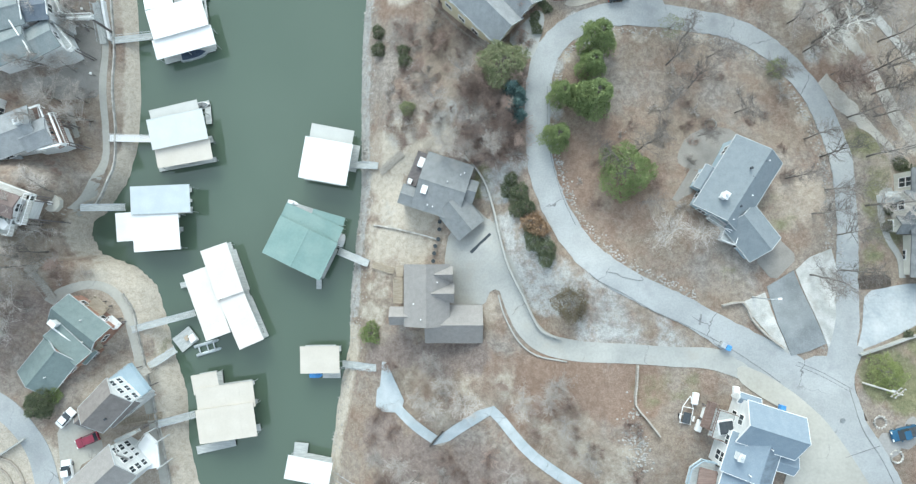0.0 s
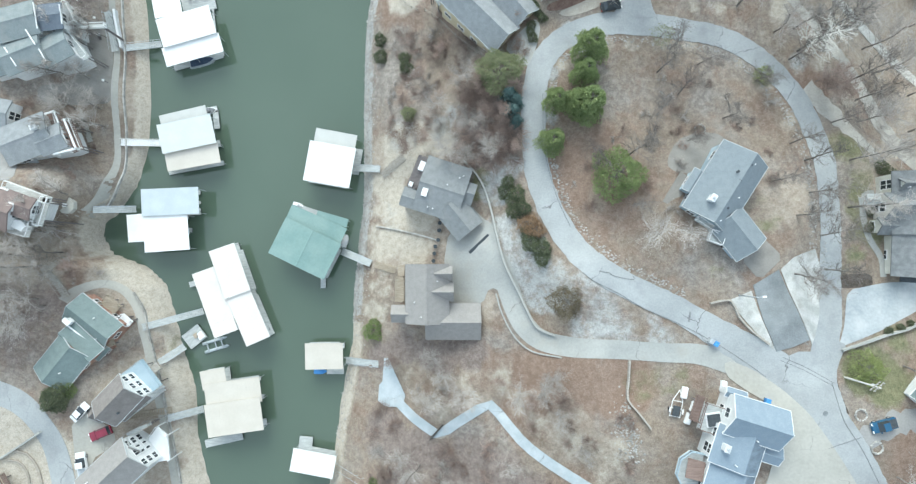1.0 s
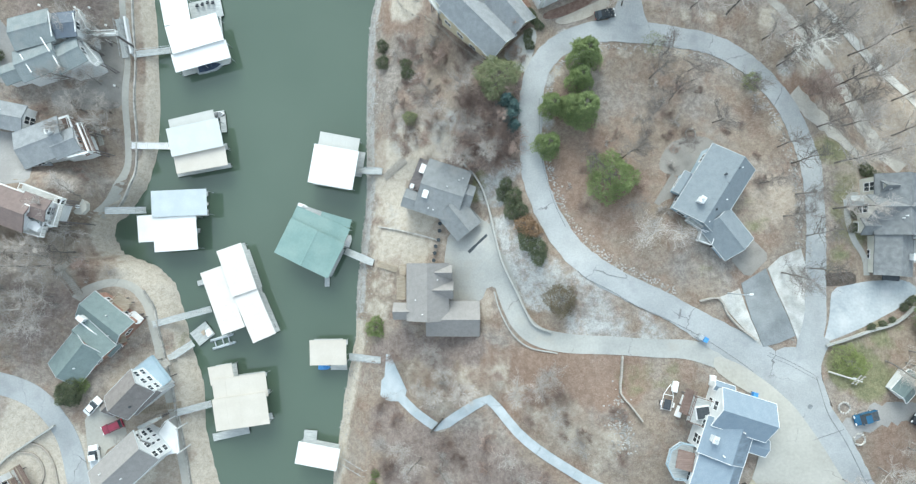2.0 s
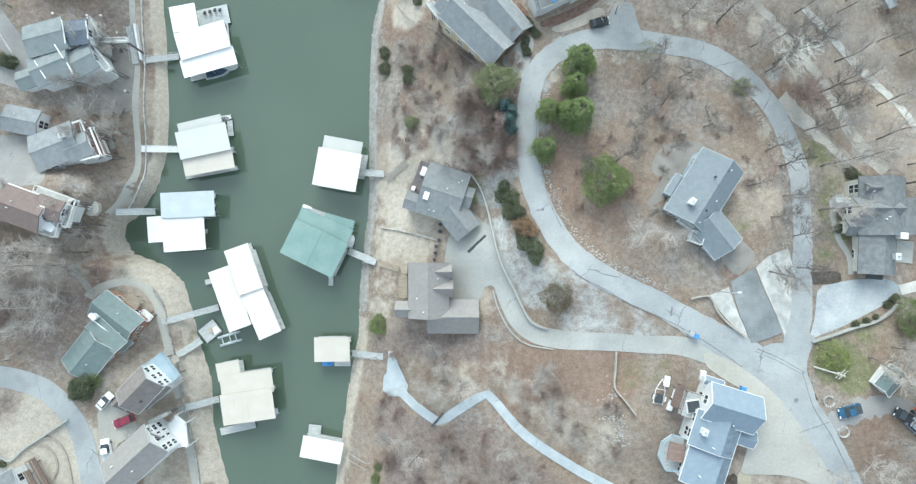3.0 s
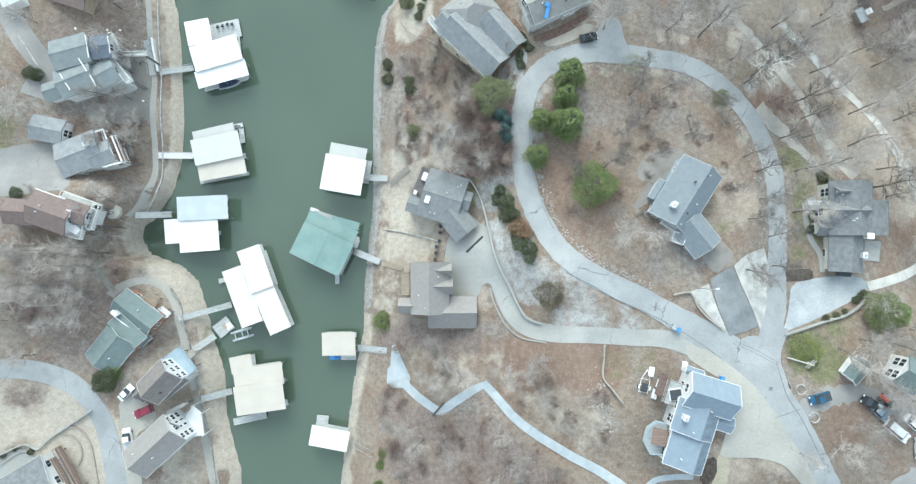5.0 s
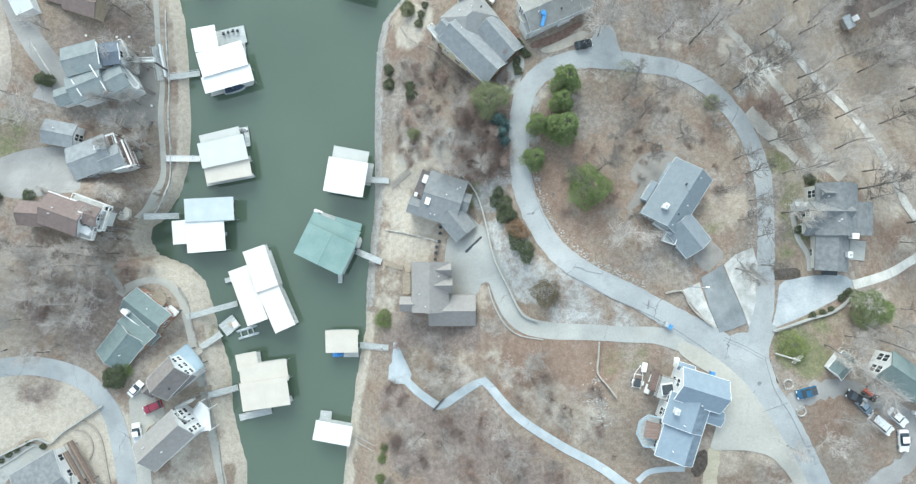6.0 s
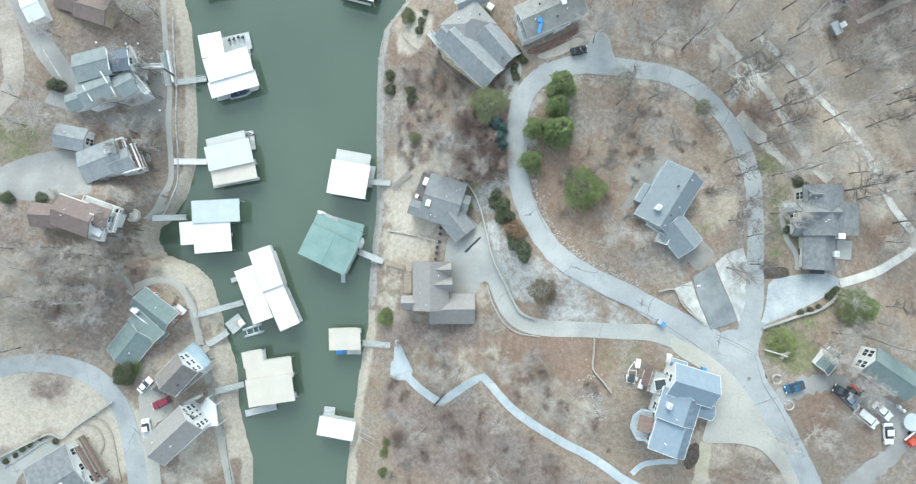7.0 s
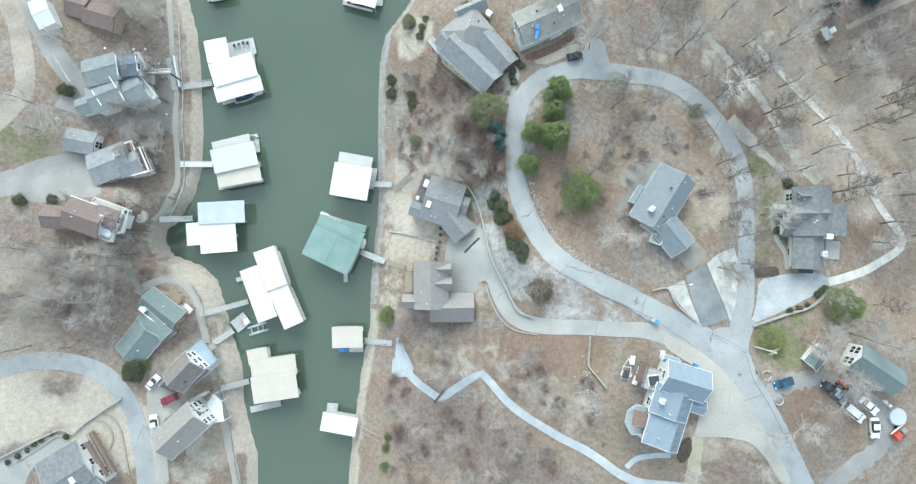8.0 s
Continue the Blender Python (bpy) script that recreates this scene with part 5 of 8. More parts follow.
dock("long white-roofed boat dock with a sun deck at its end",
     [(-58.67, 50.29, 11.91, 6.21, 16.0, 4.5, 0.5), (-63.18, 55.74, 6.10, 5.86, 101.2, 4.1, 0.3), (-57.48, 45.40, 12.78, 4.09, 15.6, 3.8, 0.4)],
     [(-57.9, 57.5, 7.4, 4.6, 12.4, 0.6), (-57.48, 44.45, 11.17, 1.14, 14.6,), (-54.27, 52.76, 6.46, 0.44, 96.9,)], M_WHITE_ROOF)
dock("white-roofed boat dock with a lower cream rear roof",
     [(-58.25, 26.88, 11.79, 6.27, 11.9, 4.5, 0.5, M_PALE_ROOF), (-57.26, 22.05, 11.64, 4.35, 10.1, 3.7, 0.3, M_CREAM_ROOF), (-59.45, 31.04, 10.26, 2.3, 13.1, 3.6, 0.2, M_STONE_ROOF)],
     [(-55.47, 32.92, 4.31, 1.44, 13.1,), (-53.61, 31.09, 1.27, 4.26, 6.3,), (-53.11, 25.64, 1.02, 1.44, 16.0,), (-57.85, 20.26, 12.35, 1.02, 10.4,)], M_WHITE_ROOF)
dock("boat dock with a pale blue roof beside a white one",
     [(-61.6, 12.3, 12.3, 5.7, 2.5, 4.5, 0.3, M_BLUE_ROOF), (-62.62, 5.55, 9.67, 7.64, 4.0, 3.9, 0.5), (-69.31, 6.65, 3.68, 5.87, 4.2, 3.6, 0.3)],
     [(-57.41, 14.78, 0.98, 0.98, -0.1,), (-57.46, 12.61, 0.84, 0.56, -0.1,), (-58.36, 10.79, 3.21, 0.71, 2.4,), (-59.20, 6.39, 1.12, 0.98, -0.1,)], M_WHITE_ROOF)
dock("large ivory stepped-roof boat dock with many slips",
     [(-48.51, -2.47, 10.75, 5.55, 109.7, 4.7, 0.5), (-51.77, -9.14, 14.53, 5.17, 110.2, 4.2, 0.4), (-44.56, -12.49, 11.03, 5.28, 113.6, 4.3, 0.4)],
     [(-45.15, -6.66, 21.63, 1.06, 110.4,), (-58.22, -5.43, 1.72, 1.18, 14.0,)], M_IVORY_ROOF)
dock("cream-roofed boat dock with a grey swim platform",
     [(-47.45, -33.66, 11.93, 6.9, 8.3, 4.3, 0.2), (-47.81, -28.5, 11.93, 5.2, 7.7, 4.05, 0.3), (-52.0, -25.6, 5.33, 4.0, 10.1, 4.0, 0.3)],
     [(-51.02, -39.47, 8.32, 1.70, 12.3,), (-50.71, -25.41, 1.96, 3.08, 8.0,), (-43.73, -26.25, 1.27, 0.87, 12.4,), (-42.95, -30.10, 1.14, 0.87, 13.9,), (-42.27, -35.60, 1.14, 1.40, 13.9,)], M_CREAM_ROOF)
dock("white-roofed two-slip boat dock with a pale lower roof",
     [(-27.43, 20.30, 10.07, 8.62, -10.2, 4.5, 0.5), (-26.40, 25.95, 9.06, 3.2, -10.6, 3.6, 0.2, M_STONE_ROOF)],
     [(-23.15, 21.70, 3.54, 5.75, -9.2,)], M_WHITE_ROOF)
dock("faded teal metal-roofed boat dock with a stepped rear roof",
     [(-32.63, 2.29, 8.56, 13.25, 64.0, 4.5, 0.7), (-30.6, 6.9, 4.9, 12.80, 66.0, 3.8, 0.5), (-27.03, 8.61, 6.97, 1.76, -16.0, 3.6, 0.2)],
     [(-32.81, 10.76, 6.19, 1.19, -18.5,), (-29.56, -5.13, 1.11, 2.50, -0.1,), (-24.94, 3.76, 0.98, 2.51, -0.1,)], M_TEAL_ROOF)
dock("small cream-roofed boat dock with a swim platform",
     [(-28.49, -20.79, 8.10, 5.51, 0.9, 3.9, 0.4)],
     [(-26.76, -24.35, 3.74, 1.65, -0.1,), (-25.26, -18.98, 0.97, 1.10, -0.1,)], M_CREAM_ROOF)
dock("small white-roofed boat dock with a grey platform",
     [(-30.70, -43.46, 9.31, 4.85, -10.7, 3.9, 0.4)],
     [(-33.16, -40.25, 2.91, 3.02, -5.4,), (-29.26, -42.30, 5.29, 1.52, -7.5,)], M_WHITE_ROOF)
dock("white-roofed boat dock at the head of the cove", [(-24.90, 71.56, 10.03, 7.14, -15.0, 4.2, 0.5)], [(-23.69, 70.55, 8.82, 2.48, -4.6,)], M_WHITE_ROOF)
dock("dark-edged boat dock near the west bank", [(-64.24, 73.78, 7.45, 5.81, 9.4, 4.2, 0.5)], [(-63.70, 71.45, 5.35, 1.15, 10.1,)], M_WHITE_ROOF)

for args in ((-69.67, 47.13, 8.01, 12.1,), (-73.74, 10.70, 8.09, 4.9,), (-61.34, -12.94, 12.31, 15.5,), (-61.65, -20.64, 5.86, 37.5,), (-58.74, -33.31, 7.57, 11.4,),
             (-20.5, -22.06, 9.1, 179.9,), (-22.6, -45.4, 8.3, 168.0,)):
    gangway("grey metal gangway from the bank to a boat dock", *args)
gangway("bright white gangway with solid sides to a boat dock", -69.43, 25.57, 7.96, 1.9, 1.3, M_PAINT)
gangway("pale gangway from the rocky bank to a boat dock", -19.82, 19.68, 7.59, 172.5, 1.3)
gangway("grey gangway from a wooden stair to a teal dock", -21.91, 0.41, 8.48, 158.9, 1.4)

plat = thing("swim_platform", "square grey floating platform tied beside a dock", "platform", pose(-57.81, -17.01, 0, 0, 0, 38))
deck_strip(plat, Matrix.Identity(4), -2.2, 2.2, -1.8, 1.8, 0.6)
bm = bmesh.new()
box(bm, 0.6, 2.0, -1.5, 0.1, 0.6, 0.9, bevel=0.06)
part("locker", bm, M_PAINT, plat, "white dock locker")
bm = bmesh.new()
box(bm, 0.0, 0.9, -0.6, 0.5, 0.6, 0.9, bevel=0.06)
part("mat", bm, M_SIDING_T, plat)


def pontoon_lift(label, x, y, ang):
    root = thing("boat_lift", label, "boat lift", pose(x, y, 0, 0, 0, ang))
    for sy in (-1, 1):
        bm = bmesh.new()
        tube(bm, (-2.6, sy * 0.95, 0.15), (2.3, sy * 0.95, 0.15), 0.34, 0.34, 12)
        tube(bm, (2.3, sy * 0.95, 0.15), (2.9, sy * 0.95, 0.25), 0.34, 0.08, 12)
        part("pontoon", bm, M_BLUE_ROOF, root, smooth=True)
    for x0 in (-1.6, 0.2, 1.6):
        bm = bmesh.new()
        box(bm, x0 - 0.12, x0 + 0.12, -1.2, 1.2, 0.45, 0.6, bevel=0.03)
        part("crossbar", bm, M_GALV, root)
    return root


pontoon_lift("empty pale blue twin-tube boat lift beside a dock", -53.29, -18.84, 17)
# ---- houses ----
NOWIN = {"windows": ""}
r, inv, base, ms = house("grey-brown roofed lake house with an angled garage wing",
    [(-2.90, 13.58, 8.89, 10.87, -17.9, 4.5, 1.3, {"bits": ((-3.0, -1.7, "skylight"), (-0.6, -4.2, "pipe"), (2.6, 3.0, "pipe"), (-1.6, -4.2, "pipe"), (0.7, 1.0, "pipe"), (3.2, 3.6, "pipe")), "windows": "nsw"}),
     (-8.65, 11.69, 4.4, 3.72, -18.5, 4.1, 0.5, NOWIN),
     (0.44, 7.94, 6.6, 6.13, -50.8, 4.2, 1.5, NOWIN),
     (1.10, 13.09, 4.60, 4.2, -18.0, 4.4, 0.8, NOWIN)], M_SIDING_G, M_SH_SLATE, M_SH_SLATE)
terrace(r, inv, -7.72, 17.00, 6.52, 1.99, 68.5, base, 3.2, M_WOOD_MAUVE)
for tx, ty, tl, tw in ((-6.9, 18.2, 1.9, 1.1), (-9.1, 14.6, 1.1, 0.8)):
    bm = bmesh.new()
    box(bm, -tl / 2, tl / 2, -tw / 2, tw / 2, 3.2, 4.0, inv @ pose(tx, ty, base, 0, 0, 68.5), 0.06)
    part("bench_box", bm, M_PAINT, r, "white covered tub on the deck")

r, inv, base, ms = house("taupe-roofed lake house with dormers and a wooden deck",
    [(-5.82, -6.78, 11.48, 8.42, 90.1, 5.6, 2.3, {"bits": ((2.5, -2.0, "pipe"), (-4.3, 1.0, "pipe"), (-1.5, 2.4, "pipe")), "windows": "ns"}),
     (-0.78, -12.23, 10.73, 7.09, -0.1, 4.2, 2.2, {"windows": "se"}),
     (-10.48, -10.70, 4.73, 3.35, -0.1, 4.6, 1.2, {"windows": "w"}),
     (-2.81, -6.34, 4.10, 3.60, -0.1, 5.6, 1.9, NOWIN), (-2.69, -2.86, 3.36, 3.11, -0.1, 5.6, 1.7, NOWIN)], M_SIDING_T, M_SH_TAUPE, M_SH_TAUPE)
terrace(r, inv, -11.35, -5.96, 1.76, 4.78, -0.1, base, 3.2, M_WOOD)
terrace(r, inv, -11.19, -2.26, 1.27, 2.15, -0.1, base, 2.4, M_WOOD, False)

r, inv, base, ms = house("blue-grey roofed house with a chimney on a knoll",
    [(46.36, 12.48, 13.73, 9.00, 57.5, 3.7, 2.2, {"bits": ((-3.6, 1.5, "chimney"), (2.5, 0.3, "vent"), (1.5, -0.9, "vent"), (4.8, -1.1, "vent"), (-3.5, -1.7, "vent"), (5.3, -1.7, "pipe"), (-0.9, -2.5, "pipe"), (-6.0, -1.8, "pipe")), "windows": "nw", "ridge": -0.9}),
     (48.60, 4.35, 7.2, 6.56, -52.3, 3.6, 1.7, {"windows": "se"}),
     (41.12, 13.45, 4.25, 2.2, 58.0, 3.3, 0.3, {"windows": "n"})], M_SIDING_BL, M_SH_BLUE, M_TRIM)
terrace(r, inv, 39.2, 12.3, 6.2, 2.3, 58.4, base, 0.5, M_PATIO, False)
terrace(r, inv, 44.85, 3.74, 2.60, 2.13, -20.2, base, 2.8, M_DECKING, True, M_PAINT)
terrace(r, inv, 43.59, 5.77, 4.81, 0.81, -34.0, base, 2.6, M_DECKING, True, M_PAINT)

r, inv, base, ms = house("big white house with light blue shingled roofs",
    [(49.42, -26.96, 9.65, 6.83, -17.4, 5.2, 2.3, {"windows": "wn", "bits": ((0.5, -2.8, "pipe"),)}),
     (46.62, -31.69, 6.6, 8.47, 71.5, 4.3, 1.5, {"windows": "n", "pitch": 2.4, "ridge": -1.2, "stained": M_SH_STREAKED, "bits": ((-0.1, 2.6, "chimney"), (-2.3, 0.4, "pipe"))}),
     (45.01, -38.11, 6.88, 7.97, 71.9, 3.8, 1.3, {"windows": "n", "pitch": 2.4, "ridge": -1.6, "stained": M_SH_STREAKED, "bits": ((-1.4, 1.2, "pipe"),)}),
     (52.00, -32.60, 4.74, 3.0, -17.5, 3.4, 0.6, NOWIN),
     (47.18, -22.9, 3.6, 1.7, -17.8, 2.8, 0.3, NOWIN)], M_SIDING_W, M_SH_SKY, M_PAINT)
terrace(r, inv, 43.45, -27.17, 4.2, 4.72, -17.5, base, 2.0, M_DECKING, True, M_WOOD_RED)
terrace(r, inv, 41.02, -25.47, 1.5, 4.4, -18.7, base, 1.6, M_WOOD_RED, True, M_WOOD_RED)
bm = bmesh.new()
HEX = [(42.2, -33.2), (39.8, -32.7), (37.9, -34.0), (37.2, -36.6), (38.4, -39.0), (41.4, -39.2)]
prism(bm, [(x - r.location.x, y - r.location.y) for x, y in HEX], 1.0, 1.3)
porch = part("deck", bm, M_DECKING, r, "angular deck with a pale blue rail")
for (ax, ay), (bx, by) in zip(HEX, HEX[1:]):
    bm = bmesh.new()
    a_, b_ = Vector((ax, ay, 0)) - Vector((*r.location.xy, 0)), Vector((bx, by, 0)) - Vector((*r.location.xy, 0))
    for h in (1.45, 2.25):
        tube(bm, a_ + Vector((0, 0, h)), b_ + Vector((0, 0, h)), 0.09, 0.09, 6)
    for k in range(5):
        p_ = a_.lerp(b_, k / 4)
        tube(bm, p_ + Vector((0, 0, 1.3)), p_ + Vector((0, 0, 2.3)), 0.06, 0.06, 6)
    part("railing", bm, M_SIDING_BL, porch)
bm = bmesh.new()
slab(bm, [(-1.6, 2.5), (1.6, 3.0), (1.6, 2.88), (-1.6, 2.38)], -1.5, 1.5, inv @ pose(40.1, -35.5, base, 0, 0, 165))
part("porch_roof", bm, M_WOOD_RED, r, "dull red sheet porch roof")

r, inv, base, ms = house("rambling grey-shingled house with pale stone gables",
    [(79.88, 9.6, 10.9, 8.73, 88.5, 4.3, 2.6, {"windows": "n", "bits": ((2.6, 2.6, "pipe"), (-2.2, 0.6, "pipe"), (-2.6, 1.0, "pipe"))}),
     (78.2, 9.05, 8.0, 4.7, -0.4, 4.4, 2.6, {"windows": "w", "pitch": 4.0}),
     (77.6, 5.7, 8.4, 3.0, -0.4, 3.7, 1.0, {"windows": "w"}),
     (77.4, 12.87, 2.2, 2.0, -0.4, 5.3, 1.1, {"windows": "w"}),
     (78.86, 0.53, 7.4, 6.9, 86.5, 4.1, 1.7, {"windows": "n", "bits": ((-0.2, -2.7, "chimney"),)}),
     (85.9, 7.70, 6.93, 3.6, 88.4, 3.8, 0.6, {"windows": "s"}),
     (73.8, 10.4, 3.2, 2.0, -0.4, 2.6, 0.3, {"windows": "", "mats": (M_SIDING_W, M_DECKING, M_TRIM)})], M_SIDING_IV, M_SH_GREY, M_SH_GREY)
terrace(r, inv, 85.90, 1.10, 3.3, 4.2, -6.3, base, 1.4, M_CONCRETE, False)
bm = bmesh.new()
box(bm, -1.5, 1.5, -0.5, 0.5, 3.6, 3.9, inv @ pose(78.3, -3.6, base, 0, 0, -4))
part("awning", bm, M_DARK, r, "dark awning over the garage door")
bm = bmesh.new()
box(bm, -0.7, 0.7, -0.6, 0.6, 4.2, 5.6, inv @ pose(82.8, 4.0, base, 0, 0, -4), 0.05)
part("chimney", bm, M_PAINT, r, "white boxed chimney")

# the hip wing's paler roof colour stands in for the light on it
r, inv, base, ms = house("beige-sided house with a complex grey hipped roof",
    [(4.19, 46.6, 14.8, 7.0, -44.5, 6.0, 2.6, {"windows": "s", "bits": ((-5.0, 1.4, "pipe"),)}),
     (3.4, 54.2, 10.4, 8.6, 40.0, 6.0, 1.9, {"windows": "", "hip": True, "bits": ((1.5, 1.0, "pipe"), (3.0, -0.5, "vent"), (-1.0, 2.2, "pipe")), "mats": (M_SIDING_B, M_SH_LIT, M_TRIM)}),
     (10.13, 49.2, 9.6, 6.2, -50.0, 5.8, 2.3, {"windows": "e"}),
     (-1.3, 51.2, 5.0, 4.6, -50.0, 5.6, 1.5, {"windows": "w"}),
     (4.34, 59.98, 7.72, 3.19, 23.6, 5.4, 1.6, NOWIN)], M_SIDING_B, M_SH_PEWTER, M_TRIM)
terrace(r, inv, -4.3, 51.6, 1.5, 4.6, 38.0, base, 3.0, M_DECKING, True, M_PAINT)
for lx, ly, wide in ((2.5, 61.6, 1.5), (8.4, 60.4, 1.2)):
    bm = bmesh.new()
    box(bm, -wide, wide, -0.8, 0.8, 0, 1.1, bevel=0.15)
    b = part("storage_box", bm, M_PAINT)
    b.matrix_world = pose(lx, ly, gz(lx, ly) - 0.05, 0, 0, -35)
    tagged(b, "pale covered box standing behind a beige house", "storage box", "white storage boxes")
r, inv, base, ms = house("long grey-roofed house with a stepped front above the road",
    [(22.19, 55.9, 14.96, 8.0, 23.3, 4.2, 1.6, {"windows": "w", "bits": ((2.8, 0.2, "skylight"), (-2.2, 2.0, "vent"), (3.0, -1.5, "pipe"), (-4.6, -1.0, "pipe"), (0.4, -2.2, "vent"), (-4.0, 0.8, "pipe"))}),
     (17.9, 52.2, 6.0, 4.2, 23.3, 3.9, 0.7, NOWIN), (23.9, 54.0, 3.6, 4.2, 23.3, 3.9, 0.7, NOWIN)], M_SIDING_W, M_SH_OLIVE, M_TRIM)
bm = bmesh.new()
box(bm, -0.4, 0.4, -1.4, 1.4, 5.25, 5.5, inv @ pose(19.7, 52.60, base, 12, 0, -14), 0.08)
box(bm, -0.9, 0.1, 0.9, 1.9, 5.3, 5.7, inv @ pose(19.7, 52.60, base, 12, 0, -14), 0.1)
part("tarp", bm, M_BLUE_TARP, r, "folded bright blue tarp on the roof")

r, inv, base, ms = house("rambling blue-grey roofed lake house half hidden by trees",
    [(-87.00, 46.83, 8.4, 6.8, 15.0, 6.2, 1.0, {"windows": "s"}), (-80.5, 48.0, 4.6, 5.2, 6.7, 5.8, 0.7, {"windows": "se", "mats": (M_SIDING_W, M_SH_DARK, M_SH_DARK)}),
     (-86.12, 40.82, 8.4, 6.8, 22.4, 5.6, 1.1, NOWIN), (-80.2, 42.0, 6.2, 5.8, 27.9, 5.0, 0.9, {"windows": "e"}), (-91.2, 38.6, 5.2, 4.2, 20.0, 4.8, 0.8, NOWIN)], M_SIDING_W, M_SH_HAZE, M_SH_HAZE)
for (ax, ay), (bx, by), z in (((-83.1, 50.3), (-82.3, 45.2), 6.9), ((-84.4, 44.9), (-82.6, 42.0), 7.0), ((-82.6, 42.0), (-81.0, 39.0), 6.3), ((-88.9, 41.6), (-86.6, 37.9), 6.5), ((-78.4, 50.2), (-77.9, 46.4), 6.3)):
    bm = bmesh.new()
    tube(bm, (ax - r.location.x, ay - r.location.y, z), (bx - r.location.x, by - r.location.y, z - 0.2), 0.13, 0.13, 6)
    part("fascia", bm, M_PAINT, r, "white painted fascia board")
terrace(r, inv, -77.31, 43.34, 6.78, 1.46, -50.4, base, 2.6, M_DECKING, True, M_PAINT)
terrace(r, inv, -78.72, 50.03, 4.68, 1.05, -63.3, base, 2.6, M_DECKING, True, M_PAINT)
terrace(r, inv, -75.31, 47.91, 6.26, 0.90, 2.4, base, 1.0, M_DECKING, True, M_PAINT)
r, inv, base, ms = house("grey-shingled lake house with a red and white pergola deck",
    [(-85.1, 23.75, 9.7, 7.9, 21.2, 4.6, 1.1, {"windows": "s", "gutter": False, "bits": ((3.3, 0.8, "chimney"),)}), (-92.6, 29.4, 7.6, 5.6, -11.5, 4.3, 0.8, {"windows": "e", "bits": ((-1, 1, "pipe"),)}),
     (-80.3, 23.6, 5.2, 5.1, 22.7, 4.5, 0.8, {"windows": "e", "gutter": False}),
     (-87.3, 19.15, 5.8, 1.5, 22.5, 2.4, 0.35, NOWIN)], M_SIDING_W, M_SH_PEWTER, M_SH_PEWTER)
for a in ((-81.63, 27.63, 2.83, 3.15, 17.8), (-77.35, 24.75, 2.3, 6.6, 23.0)):
    terrace(r, inv, *a[0:5], base, 2.6, M_WOOD_RED, True, M_PAINT)
INNER, OUTER = [(-82.6, 28.4), (-80.0, 29.4), (-77.1, 22.1)], [(-78.0, 27.8), (-75.5, 21.9), (-79.8, 20.8)]
for line in (INNER, OUTER):
    for (ax, ay), (bx, by) in zip(line, line[1:]):
        bm = bmesh.new()
        run = Vector((bx - ax, by - ay))
        m = inv @ pose((ax + bx) / 2, (ay + by) / 2, base, 0, 0, math.degrees(math.atan2(run.y, run.x)))
        box(bm, -run.length / 2 - 0.1, run.length / 2 + 0.1, -0.17, 0.17, 4.0, 4.2, m)
        beam = part("pergola_beam", bm, M_PAINT, r, "broad white pergola beam")
        for x in (-run.length / 2 + 0.2, run.length / 2 - 0.2):
            bm = bmesh.new()
            box(bm, x - 0.1, x + 0.1, -0.1, 0.1, 2.5, 4.0, m)
            part("post", bm, M_PAINT, beam)
for k in range(7):
    p_, q_ = Vector(INNER[1]).lerp(Vector(INNER[2]), (k + 0.3) / 7), Vector(OUTER[0]).lerp(Vector(OUTER[1]), (k + 0.3) / 7)
    bm = bmesh.new()
    box(bm, -0.5, (q_ - p_).length + 0.5, -0.12, 0.12, 3.82, 3.99, inv @ pose(p_.x, p_.y, base, 0, 0, math.degrees(math.atan2((q_ - p_).y, (q_ - p_).x))))
    part("rafter", bm, M_WOOD_RED, r, "dark red rafter")
r, inv, base, ms = house("brown-roofed lake house with white terraces",
    [(-88.2, 10.1, 9.3, 7.2, -19.9, 4.3, 1.3, {"windows": "ne", "bits": ((-1.6, 0.9, "pipe"), (-1.9, -0.6, "pipe"))}), (-95.2, 10.3, 6.6, 5.6, -3.6, 3.7, 1.2, {"windows": "n"}),
     (-82.75, 10.2, 5.4, 4.3, -19.5, 4.2, 0.6, {"windows": "e", "bits": ((-0.9, -0.7, "skylight"),)})], M_SIDING_W, M_SH_BROWN, M_SH_BROWN)
for a in ((-84.1, 6.4, 4.5, 3.3, -16.7), (-79.75, 9.2, 1.35, 5.7, -16.0), (-82.6, 12.85, 9.2, 1.45, -20.3), (-81.7, 8.6, 0.8, 5.0, -16.0)):
    terrace(r, inv, *a, base, 1.9, M_PALE_DECK, True, M_PAINT)
for k in range(4):
    bm = bmesh.new()
    box(bm, -0.85, 0.85, -0.22, 0.22, 1.72, 1.88, inv @ pose(-80.3 - 0.42 * k, 11.2 - 1.55 * k, base, 0, 0, -16))
    part("deck_bridge", bm, M_PALE_DECK, r)
bm = bmesh.new()
prism(bm, [(-1.3, -0.7), (0.9, -1.0), (1.4, 0.3), (0.3, 1.0), (-1.2, 0.8)], 1.95, 2.9)
bm.transform(inv @ pose(-83.7, 6.5, base, 0, 0, -16))
part("awning", bm, M_PAINT, r, "white cloth awning over a deck corner")
bm = bmesh.new()
box(bm, -3.4, 3.4, -0.35, 0.35, 2.2, 2.38, inv @ pose(-89.5, 14.15, base, 0, 0, -20.3))
part("canopy", bm, M_PAINT, r, "narrow white canopy along the drive wall")
